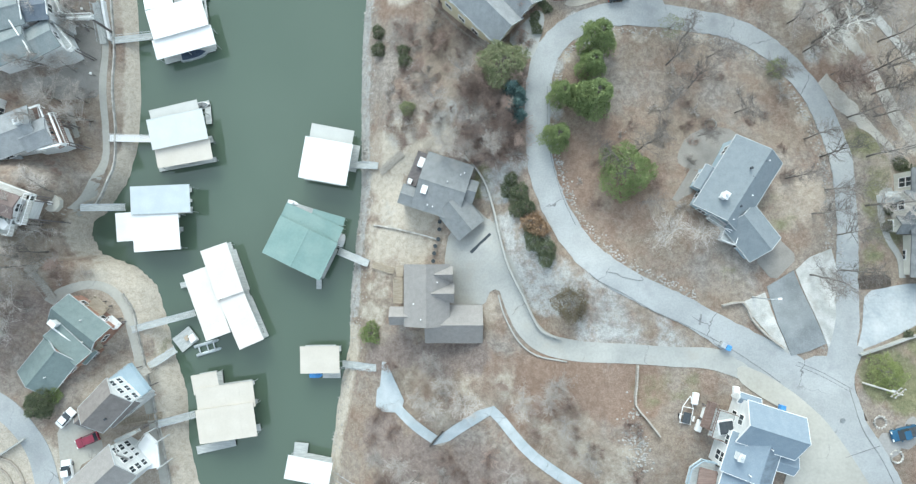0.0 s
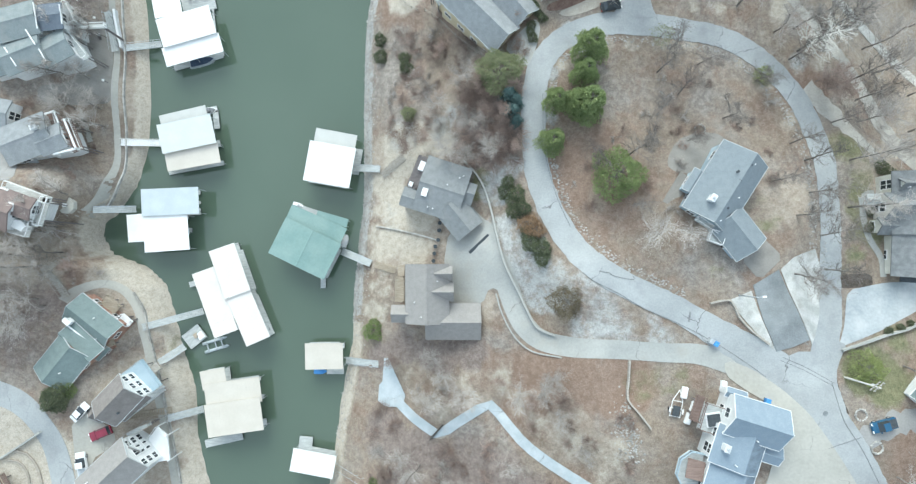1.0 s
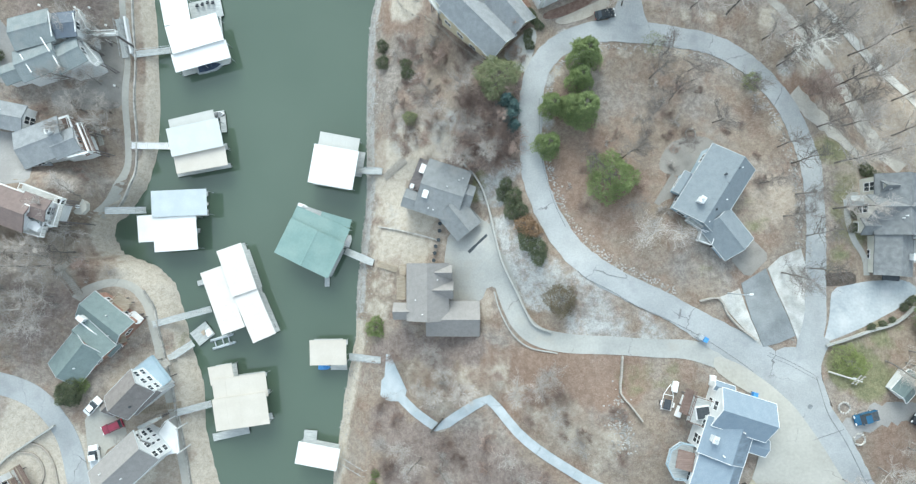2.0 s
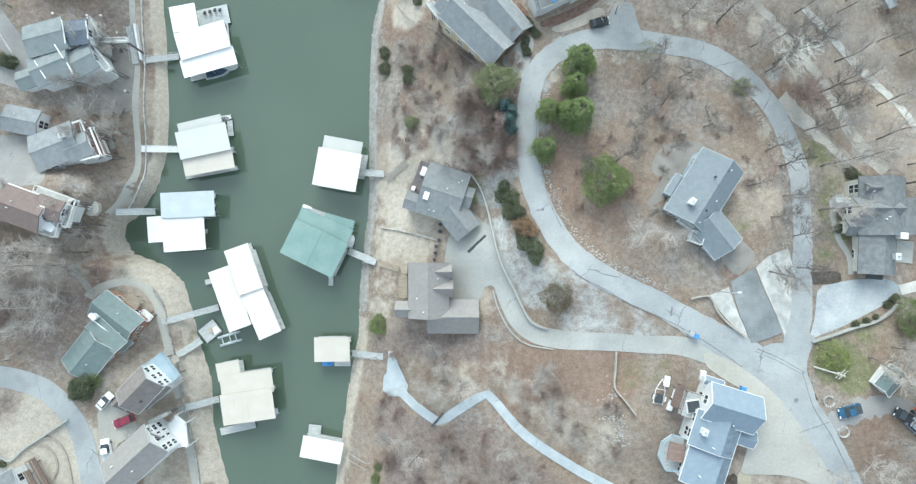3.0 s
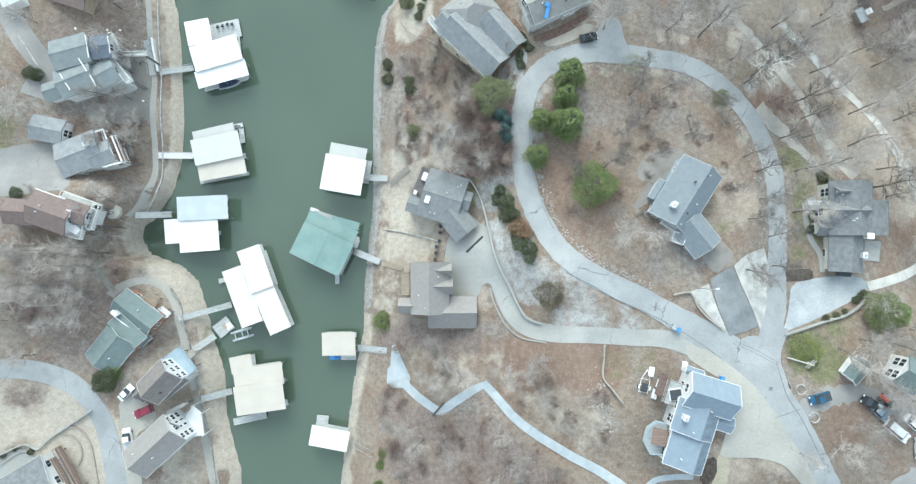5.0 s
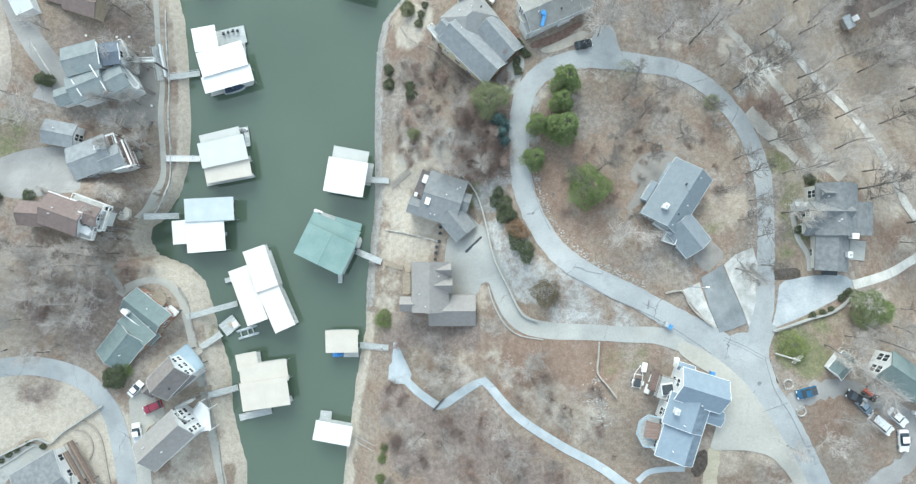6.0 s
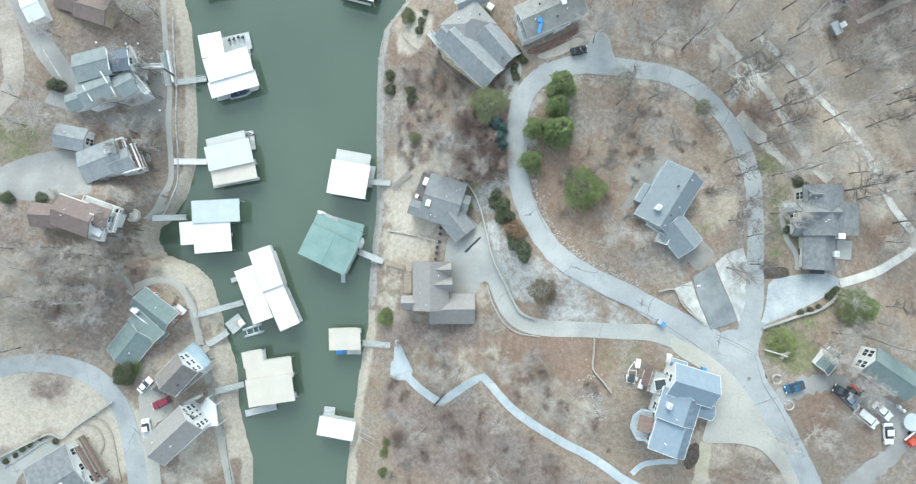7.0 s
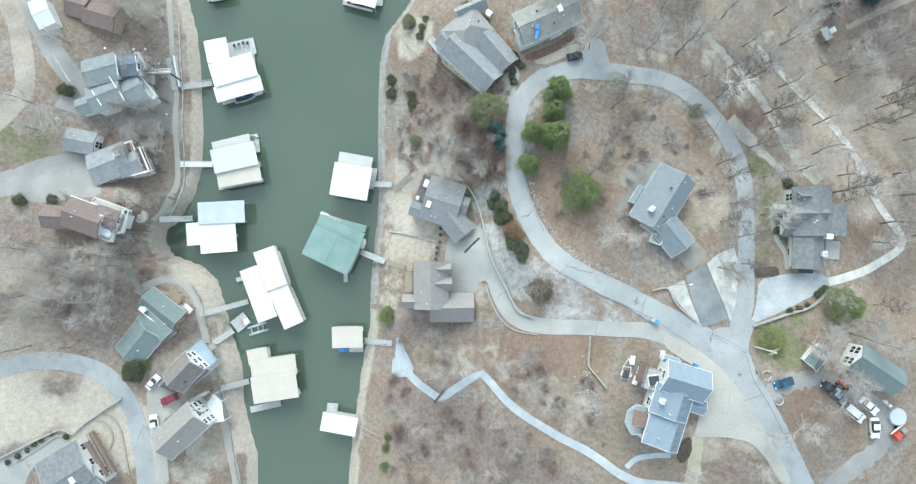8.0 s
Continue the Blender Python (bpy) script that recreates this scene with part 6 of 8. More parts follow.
gz_ = thing("gazebo_deck", "small white octagonal deck below a lake house", "deck", pose(-79.34, 10.92, gz(-79.34, 10.92)))
bm = bmesh.new()
prism(bm, [(1.75 * math.cos(radians(22 + 45 * k)), 1.75 * math.sin(radians(22 + 45 * k))) for k in range(8)], -0.8, 0.35)
part("deck", bm, M_CONCRETE_WARM, gz_)
bm = bmesh.new()
tube(bm, (0, 0, 0.35), (0, 0, 0.95), 0.35, 0.4, 12)
part("table", bm, M_PAINT, gz_)

r, inv, base, ms = house("house with grey-green shingled roofs on the headland",
    [(-74.06, -12.66, 10.57, 6.6, -37.6, 3.7, 1.7, {"windows": "en", "bits": ((0.4, 1.4, "pipe"), (3.2, -1.8, "pipe"))}),
     (-78.66, -20.69, 8.6, 8.0, 51.6, 5.6, 1.8, {"windows": "s", "bits": ((-1.0, -1.5, "pipe"),)}),
     (-75.6, -16.9, 8.4, 4.6, -42.0, 4.7, 1.3, {"windows": "", "ridge": -0.8}),
     (-72.6, -18.9, 3.45, 1.8, 47.2, 3.0, 0.4, {"windows": "s"})], M_BRICK, M_SH_GREEN, M_TRIM)
bm = bmesh.new()
slab(bm, [(-0.13, 5.0), (0.13, 5.0), (0.13, 4.85), (-0.13, 4.85)], -3.6, 4.4, inv @ pose(-75.4, -15.35, base, 0, 5, -39.5))
part("ridge_cap", bm, M_PAINT, r, "raised white flashing between two roofs")
bm = bmesh.new()
box(bm, -0.4, 0.4, -0.65, 0.65, 3, 6.0, inv @ pose(-77.6, -12.4, base, 0, 0, 50))
box(bm, -0.5, 0.5, -0.8, 0.8, 6.0, 6.2, inv @ pose(-77.6, -12.4, base, 0, 0, 50))
part("chimney", bm, M_PAINT, r, "white capped chimney with a brick stack")
terrace(r, inv, -72.20, -17.65, 4.41, 1.52, 24.3, base, 2.6, M_WOOD, True, M_WOOD)
terrace(r, inv, -71.65, -9.4, 3.6, 2.3, -40.0, base, 1.4, M_WOOD, True, M_WOOD)
terrace(r, inv, -68.6, -12.6, 2.6, 1.4, -40.0, base, 1.2, M_PAINT, True, M_PAINT)

r, inv, base, ms = house("dark-roofed house with a tall white window wall facing the lake",
    [(-67.01, -27.77, 7.90, 6.78, 46.5, 7.0, 2.4, {"windows": "e", "pitch": 1.9, "bits": ((-1, -2.2, "vent"),)}), (-71.88, -30.01, 4.49, 4.20, 42.9, 4.0, 1.6, NOWIN),
     (-64.88, -29.82, 7.18, 1.45, 42.2, 4.4, 0.5, {"windows": "s"})], M_SIDING_W, M_SH_MAUVE, M_TRIM)
terrace(r, inv, -64.97, -24.92, 5.88, 6.65, 37.9, base, 2.2, M_SIDING_BL, True, M_SIDING_BL)
terrace(r, inv, -62.92, -22.83, 2.96, 1.48, 37.9, base, 1.4, M_WOOD_GREY, False)
r, inv, base, ms = house("grey-brown roofed house with a bright white lake deck",
    [(-67.77, -42.09, 12.39, 7.98, 42.7, 6.6, 2.4, {"windows": "e", "pitch": 1.9, "bits": ((-3.5, 1.8, "pipe"), (-1.0, -1.8, "pipe"))}), (-65.31, -37.92, 3.00, 3.94, 48.5, 5.2, 1.2, {"windows": "en"})], M_SIDING_W, M_SH_TAUPE, M_TRIM)
bm = bmesh.new()
POINTED = [(-63.6, -42.3), (-63.9, -37.0), (-62.2, -34.7), (-60.1, -36.5), (-59.5, -41.5)]
prism(bm, [(x - r.location.x, y - r.location.y) for x, y in POINTED][::-1], -0.35, 0.0)
dk = part("deck", bm, M_PAINT, r, "bright white pointed deck")
for x, y in POINTED[2:]:
    bm = bmesh.new()
    box(bm, x - r.location.x - 0.1, x - r.location.x + 0.1, y - r.location.y - 0.1, y - r.location.y + 0.1, gz(x, y) - base - 0.2, 1.0)
    part("post", bm, M_PAINT, dk)
for (ax, ay), (bx, by) in zip(POINTED[1:], POINTED[2:]):
    bm = bmesh.new()
    tube(bm, (ax - r.location.x, ay - r.location.y, 1.0), (bx - r.location.x, by - r.location.y, 1.0), 0.06, 0.06, 6)
    part("railing", bm, M_PAINT, dk)
terrace(r, inv, -64.67, -34.50, 5.38, 0.81, 25.2, base, 2.6, M_DECKING, True, M_WOOD_GREY)
r, inv, base, ms = house("long grey-roofed house with a brown deck and many windows",
    [(-92.3, -51.2, 11.4, 12.9, 30.9, 5.0, 1.6, {"windows": "e", "bits": ((1, -1.5, "skylight"),)}), (-88.68, -53.46, 8.41, 5.21, 34.7, 4.6, 1.2, {"windows": "e"})], M_SIDING_W, M_SH_GREY, M_TRIM)
terrace(r, inv, -87.50, -48.51, 9.74, 2.15, 120.3, base, 2.8, M_WOOD_RED, True, M_WOOD)
terrace(r, inv, -86.48, -47.01, 11.49, 1.40, 120.5, base, 1.6, M_WOOD_RED, True, M_WOOD)
r, inv, base, ms = house("long green metal-roofed building with a white end wall",
    [(89.13, -24.41, 10.65, 6.0, -34.8, 4.4, 1.7, {"windows": "w", "pitch": 2.6})], M_SIDING_W, M_SH_GREEN, M_SH_GREEN, "outbuilding", "outbuilding")
house("small green-roofed shed with white trim", [(78.1, -22.2, 4.8, 3.6, 47.3, 2.4, 0.9, NOWIN)], M_SIDING_W, M_SH_GREEN, M_PAINT, "shed", "shed")
house("small grey shed with a white box on top", [(95.67, 56.76, 3.22, 1.89, -63.8, 2.3, 0.3, NOWIN), (96.73, 57.26, 1.20, 1.42, -61.8, 3.2, 0.2, {"windows": "", "mats": (M_PAINT, M_WHITE_ROOF, M_PAINT)})], M_SIDING_G, M_GALV, M_GALV, "shed", "shed")
house("white flat-roofed garage beside a drive", [(-101.77, 61.22, 4.24, 7.30, 24.0, 3.2, 0.5, NOWIN)], M_SIDING_W, M_PALE_ROOF, M_PAINT, "garage", "garage")
house("brown-roofed house at the top of a drive", [(-89.3, 62.0, 8.2, 6.2, -17.0, 3.0, 1.2, NOWIN), (-95.10, 64.56, 5.38, 6.10, -16.4, 3.2, 1.2, NOWIN)], M_SIDING_T, M_SH_BROWN, M_SH_BROWN)

# hot tub and boat trailer by the blue-roofed house
ht = thing("hot_tub", "square dark-covered hot tub with pale sides", "hot tub", pose(43.51, -27.31, gz(43.51, -27.31) + 2.4, 0, 0, 8))
bm = bmesh.new()
box(bm, -1.3, 1.3, -1.2, 1.2, 0, 0.85, bevel=0.12)
part("tub", bm, M_PAINT, ht)
bm = bmesh.new()
box(bm, -1.1, 1.1, -1.0, 1.0, 0.86, 0.98, bevel=0.1)
part("cover", bm, M_DARK, ht, "dark padded cover")

# ---- vehicles ----


def car(label, x, y, ang, paint, L=4.7, W=1.85, H=1.45, style="sedan", bed=None):
    root = thing("car" if style != "pickup" else "pickup_truck", label, "car" if style != "pickup" else "pickup truck", pose(x, y, gz(x, y) + 0.1, 0, 0, ang), "parked vehicles")
    hw, belt = W / 2, 0.62 * H if style == "sedan" else 0.58 * H
    sides = [(-L / 2, 0.35), (-L / 2, belt * 0.92), (-L / 2 + 0.3, belt), (L / 2 - 0.9, belt * 0.97), (L / 2 - 0.1, belt * 0.78), (L / 2, 0.4), (L / 2 - 0.2, 0.22), (-L / 2 + 0.2, 0.22)]
    bm = bmesh.new()
    turn = Matrix.Rotation(radians(90), 4, "Z")
    slab(bm, [(px, pz) for px, pz in sides], -hw, hw, Matrix.Rotation(radians(-90), 4, "Z"))
    bmesh.ops.bevel(bm, geom=[e for e in bm.edges], offset=0.09, segments=2, affect="EDGES", profile=0.7)
    body = part("body", bm, paint, root, smooth=False)
    c0, c1, c2, c3 = {"sedan": (-1.75, -1.05, 0.25, 1.05), "suv": (-2.2, -1.95, 0.35, 1.0), "van": (-2.35, -2.2, 0.7, 1.5), "pickup": (-0.55, -0.45, 0.65, 1.3)}[style]
    k = L / 4.7
    c0, c1, c2, c3 = c0 * k, c1 * k, c2 * k, c3 * k
    lo, hi = hw * 0.93, hw * 0.74
    bm = bmesh.new()
    vs = [bm.verts.new(p) for p in ((c0, -lo, belt - 0.03), (c3, -lo, belt - 0.03), (c3, lo, belt - 0.03), (c0, lo, belt - 0.03), (c1, -hi, H - 0.04), (c2, -hi, H - 0.04), (c2, hi, H - 0.04), (c1, hi, H - 0.04))]
    for f in ((3, 2, 1, 0), (4, 5, 6, 7), (0, 1, 5, 4), (1, 2, 6, 5), (2, 3, 7, 6), (3, 0, 4, 7)):
        bm.faces.new([vs[i] for i in f])
    part("cabin_glass", bm, M_GLASS, root, "dark tinted glass")
    bm = bmesh.new()
    box(bm, c1 - 0.03, c2 + 0.03, -hi - 0.03, hi + 0.03, H - 0.045, H + 0.02, bevel=0.025)
    part("roof", bm, paint, root)
    for sx in (-1, 1):
        for sy in (-1, 1):
            bm = bmesh.new()
            tube(bm, (sx * L * 0.3, sy * (hw - 0.22), 0.23), (sx * L * 0.3, sy * (hw + 0.02), 0.23), 0.33, 0.33, 16)
            wheel = part("wheel", bm, M_RUBBER, root)
            bm = bmesh.new()
            tube(bm, (sx * L * 0.3, sy * (hw + 0.015), 0.23), (sx * L * 0.3, sy * (hw + 0.03), 0.23), 0.2, 0.18, 12)
            part("rim", bm, M_GALV, wheel)
    for sy in (-1, 1):
        bm = bmesh.new()
        box(bm, L / 2 - 0.16, L / 2 + 0.01, sy * hw * 0.72 - 0.2, sy * hw * 0.72 + 0.2, belt * 0.66, belt * 0.82, bevel=0.03)
        part("headlight", bm, M_LAMP, root)
        bm = bmesh.new()
        box(bm, -L / 2 - 0.02, -L / 2 + 0.08, sy * hw * 0.8 - 0.14, sy * hw * 0.8 + 0.14, belt * 0.7, belt * 0.88, bevel=0.02)
        part("tail_light", bm, M_RED, root)
        bm = bmesh.new()
        box(bm, c3 - 0.35, c3 - 0.15, sy * (hw + 0.02) - 0.11, sy * (hw + 0.02) + 0.11, belt, belt + 0.15, bevel=0.03)
        part("mirror", bm, paint, root)
    if style == "pickup":
        bm = bmesh.new()
        box(bm, -L / 2 + 0.12, c0 - 0.08, -hw + 0.14, hw - 0.14, belt - 0.02, belt + 0.015)
        part("bed", bm, bed or M_DARK, root, "open load bed")
    return root


car("small white sedan parked beside a house", -75.45, -30.53, 48, M_CAR_WHITE, 4.1, 1.7)
car("crimson minivan parked on a concrete court", -71.99, -35.13, -157, M_CAR_RED, 4.6, 1.85, 1.6, "suv")
car("white pickup truck with a cluttered bed by the road", -75.17, -41.11, 100, M_CAR_WHITE, 4.9, 1.85, 1.7, "pickup", M_GALV)
car("black car parked at the road's edge", 28.89, 47.53, 12, M_CAR_BLACK, 3.9, 1.7)
car("blue pickup truck on a dirt drive", 70.63, -27.56, 195, M_CAR_BLUE, 4.2, 1.75, 1.65, "pickup")
car("white van parked in a dirt yard", 85.77, -34.03, -40, M_CAR_WHITE, 5.2, 2.0, 1.95, "van")
car("white sedan parked in a dirt yard", 89.28, -32.72, -42, M_CAR_WHITE, 4.6, 1.75)
car("white hatchback parked in a dirt yard", 90.42, -37.47, -88, M_CAR_WHITE, 4.4)
car("dark pickup truck loaded with scrap", 81.19, -28.83, 150, M_CAR_BLACK, 4.3, 1.8, 1.7, "pickup", M_GALV)
car("old blue-grey car in a dirt yard", 82.69, -30.56, -45, M_SH_SKY, 3.6, 1.6)


def tractor(label, x, y, ang):
    root = thing("tractor", label, "tractor", pose(x, y, gz(x, y), 0, 0, ang))
    bm = bmesh.new()
    box(bm, -0.2, 1.5, -0.4, 0.4, 0.5, 1.2, bevel=0.08)
    part("hood", bm, M_RED, root)
    bm = bmesh.new()
    box(bm, -1.3, -0.3, -0.5, 0.5, 0.6, 0.9, bevel=0.05)
    part("seat", bm, M_DARK, root)
    for sx, rr in ((-0.9, 0.65), (1.1, 0.4)):
        for sy in (-1, 1):
            bm = bmesh.new()
            tube(bm, (sx, sy * 0.55, rr), (sx, sy * 0.85, rr), rr, rr, 16)
            part("wheel", bm, M_RUBBER, root)
    return root


tractor("small red tractor under a bare tree", 84.14, -28.18, 140)
tr = thing("utility_trailer", "red open trailer carrying an orange and green machine", "trailer", pose(96.22, -38.54, gz(96.22, -38.54), 0, 0, 38))
for args, material, name in (((-2.0, 2.0, -1.1, 1.1, 0.5, 0.7), M_RED, "bed"), ((-1.7, -0.3, -0.7, 0.7, 0.7, 1.4), M_RED, "machine"), ((0.2, 1.4, -0.6, 0.6, 0.7, 1.2), M_TEAL_ROOF, "box"), ((-2.0, 2.0, 1.1, 1.2, 0.7, 1.2), M_PAINT, "side_board")):
    bm = bmesh.new()
    box(bm, *args, bevel=0.05)
    part(name, bm, material, tr)
for sy in (-1, 1):
    bm = bmesh.new()
    tube(bm, (0, sy * 1.15, 0.35), (0, sy * 1.4, 0.35), 0.35, 0.35, 14)
    part("wheel", bm, M_RUBBER, tr)

pool = thing("round_pool", "round above-ground pool with a pale blue-grey cover", "pool", pose(95.44, -35.09, gz(95.44, -35.09)))
bm = bmesh.new()
tube(bm, (0, 0, -0.3), (0, 0, 1.1), 1.85, 1.85, 40)
part("wall", bm, M_GALV, pool)
bm = bmesh.new()
tube(bm, (0, 0, 1.1), (0, 0, 1.16), 1.8, 1.7, 40)
part("cover", bm, M_BLUE_ROOF, pool)
for p in [(93.1, -32.0), (94.0, -32.8)]:
    bm = bmesh.new()
    tube(bm, (0, 0, 0), (0, 0, 0.9), 0.35, 0.35, 14)
    tube(bm, (0, 0, 0.9), (0, 0, 1.1), 0.35, 0.1, 14)
    b = part("gas_bottle", bm, M_PAINT)
    b.location = (*p, gz(*p))
    tagged(b, "squat white gas bottle beside a round pool", "gas bottle", "gas bottles")


def trailer_boat(label, x, y, ang):
    root = thing("boat_trailer", label, "boat trailer", pose(x, y, gz(x, y), 0, 0, ang))
    bm = bmesh.new()
    for sy in (-1, 1):
        tube(bm, (-2.0, sy * 0.9, 0.5), (0.8, sy * 0.9, 0.5), 0.07, 0.07, 8)
        tube(bm, (0.8, sy * 0.9, 0.5), (2.8, 0, 0.5), 0.07, 0.07, 8)
    for x0 in (-1.9, -0.5, 0.8):
        tube(bm, (x0, -0.9, 0.5), (x0, 0.9, 0.5), 0.06, 0.06, 8)
    part("frame", bm, M_PAINT, root)
    for sy in (-1, 1):
        bm = bmesh.new()
        tube(bm, (-0.8, sy * 1.0, 0.35), (-0.8, sy * 1.25, 0.35), 0.35, 0.35, 14)
        part("wheel", bm, M_RUBBER, root)
        bm = bmesh.new()
        box(bm, -1.25, -0.35, sy * 1.12 - 0.16, sy * 1.12 + 0.16, 0.72, 0.8, bevel=0.03)
        part("mudguard", bm, M_PAINT, root)
    bm = bmesh.new()
    box(bm, -1.8, 0.0, -0.6, 0.6, 0.55, 0.85, bevel=0.08)
    part("load", bm, M_DARK, root)
    return root


trailer_boat("empty white-framed boat trailer on a scruffy lawn", 38.48, -25.71, 78)
for i, (p, a) in enumerate(zip([(39.8, -23.4), (40.4, -27.9), (41.3, -25.9), (46.3, -22.2)], (80, 70, 70, 85))):
    bm = bmesh.new()
    box(bm, -1.0, 1.0, -0.5, 0.5, 0, 0.8, bevel=0.15)
    b = part("storage_box", bm, M_PAINT)
    b.matrix_world = pose(*p, gz(*p), 0, 0, a)
    tagged(b, "white plastic storage box beside a wooden deck", "storage box", "white storage boxes")


def bin_(label, x, y, ang, material):
    root = thing("wheelie_bin", label, "bin", pose(x, y, gz(x, y), 0, 0, ang))
    bm = bmesh.new()
    box(bm, -0.35, 0.35, -0.4, 0.4, 0.08, 1.0, bevel=0.05)
    part("body", bm, material, root)
    bm = bmesh.new()
    box(bm, -0.4, 0.4, -0.46, 0.46, 1.0, 1.12, bevel=0.05)
    part("lid", bm, material, root)
    for sy in (-1, 1):
        bm = bmesh.new()
        tube(bm, (-0.33, sy * 0.3, 0.12), (-0.33, sy * 0.4, 0.12), 0.13, 0.13, 12)
        part("wheel", bm, M_RUBBER, root)


bin_("bright blue wheeled bin at the drive's mouth", 45.04, -14.78, -30, M_BLUE_TARP)
bin_("pale grey wheeled bin beside a blue one", 44.30, -14.35, -30, M_GALV)
bin_("blue wheeled bin against a white house", 53.10, -24.34, -15, M_BLUE_TARP)
for p in [(-3.5, 7.2), (-3.6, 5.7), (-3.8, 3.8), (-4.4, 2.5), (-4.6, 1.1), (-4.8, -0.4)]:
    bm = bmesh.new()
    tube(bm, (0, 0, 0), (0, 0, 0.8), 0.32, 0.4, 14)
    b = part("planter", bm, M_DARK)
    b.location = (*p, gz(*p))
    tagged(b, "round black planter in a row along a court", "planter", "row of planters")
bm = bmesh.new()
box(bm, -2.6, 2.6, -0.3, 0.3, -0.1, 0.06, bevel=0.02)
b = part("drain_grate", bm, M_DARK)
ends = [Vector((dx, dy, gz(dx, dy) + 0.12)) for dx, dy in [(2.6, 1.4), (5.9, 4.5)]]
along = (ends[1] - ends[0]).normalized()
side = Vector((0, 0, 1)).cross(along).normalized()
b.matrix_world = Matrix.Translation((ends[0] + ends[1]) / 2) @ Matrix((along, side, along.cross(side))).transposed().to_4x4()
tagged(b, "long dark steel drain grate across a concrete court", "drain")
bm = bmesh.new()
tube(bm, (0, 0, 0), (0, 0, 0.05), 0.42, 0.42, 24)
b = part("manhole_cover", bm, M_ASPHALT_DARK)
b.location = (62.05, -26.07, gz(62.05, -26.07) + 0.1)
tagged(b, "round dark iron manhole cover in the road", "manhole cover")

# street lamps and poles


def pole(label, x, y, h, arm, ang, material):
    root = thing("street_lamp", label, "lamp post", pose(x, y, gz(x, y), 0, 0, ang))
    bm = bmesh.new()
    tube(bm, (0, 0, -0.3), (0, 0, h), 0.14, 0.09, 10)
    part("pole", bm, material, root)
    bm = bmesh.new()
    tube(bm, (0, 0, h - 0.15), (arm, 0, h + 0.1), 0.05, 0.04, 8)
    part("arm", bm, M_GALV, root)
    bm = bmesh.new()
    box(bm, arm - 0.1, arm + 0.55, -0.16, 0.16, h, h + 0.2, bevel=0.05)
    part("lamp_head", bm, M_PAINT, root)


util = thing("utility_pole", "pale wooden utility pole with a crossarm on the lawn", "utility pole", pose(65.95, -20.14, gz(65.95, -20.14), 0, 0, 40))
bm = bmesh.new()
tube(bm, (0, 0, -0.3), (0, 0, 8.4), 0.17, 0.12, 10)
part("pole", bm, M_CONCRETE_PALE, util)
for z in (8.0, 7.2):
    bm = bmesh.new()
    box(bm, -1.1, 1.1, 0.1, 0.22, z, z + 0.14)
    arm = part("crossarm", bm, M_WOOD_GREY, util)
    for x in (-0.95, -0.4, 0.4, 0.95):
        bm = bmesh.new()
        tube(bm, (x, 0.16, z + 0.14), (x, 0.16, z + 0.36), 0.06, 0.04, 8)
        part("insulator", bm, M_GALV, arm)
bm = bmesh.new()
tube(bm, (0.28, -0.2, 6.0), (0.28, -0.2, 6.8), 0.22, 0.22, 12)
part("transformer", bm, M_GALV, util, "grey transformer can")
pole("slim lamp post beside a dark drive", 49.30, -6.34, 6.0, 1.0, 5, M_GALV)
for p in [(-80.4, 54.9), (-77.6, 51.6), (-77.4, 41.0), (-75.2, 38.0), (-89.0, 54.0), (-82.9, 54.5)]:
    root = thing("garden_lamp", "white globe garden lamp on a short post", "lamp", pose(*p, gz(*p)), "garden lamps")
    bm = bmesh.new()
    tube(bm, (0, 0, -0.2), (0, 0, 1.5), 0.05, 0.05, 8)
    part("post", bm, M_DARK, root)
    bm = bmesh.new()
    bmesh.ops.create_uvsphere(bm, u_segments=12, v_segments=8, radius=0.28, matrix=Matrix.Translation((0, 0, 1.7)))
    part("globe", bm, M_LAMP, root)


def rock_ring(label, x, y, radius, n, seed):
    root = thing("fire_ring", label, "fire ring", pose(x, y, gz(x, y)), "rings of stones")
    rng = random.Random(seed)
    for k in range(n):
        a = 2 * math.pi * k / n
        bm = bmesh.new()
        bmesh.ops.create_icosphere(bm, subdivisions=1, radius=0.24, matrix=pose(radius * math.cos(a), radius * math.sin(a), 0.1, rng.uniform(0, 90), 0, rng.uniform(0, 90)) @ Matrix.Diagonal((1.2, 0.9, 0.7, 1)))
        part("stone", bm, M_ROCK, root)


for i, p in enumerate([(67.5, -26.1), (69.7, -31.4), (44.7, 23.8)]):
    rock_ring("ring of tan stones round a bare patch", *p, 0.95, 14, i)

# ---- boats ----


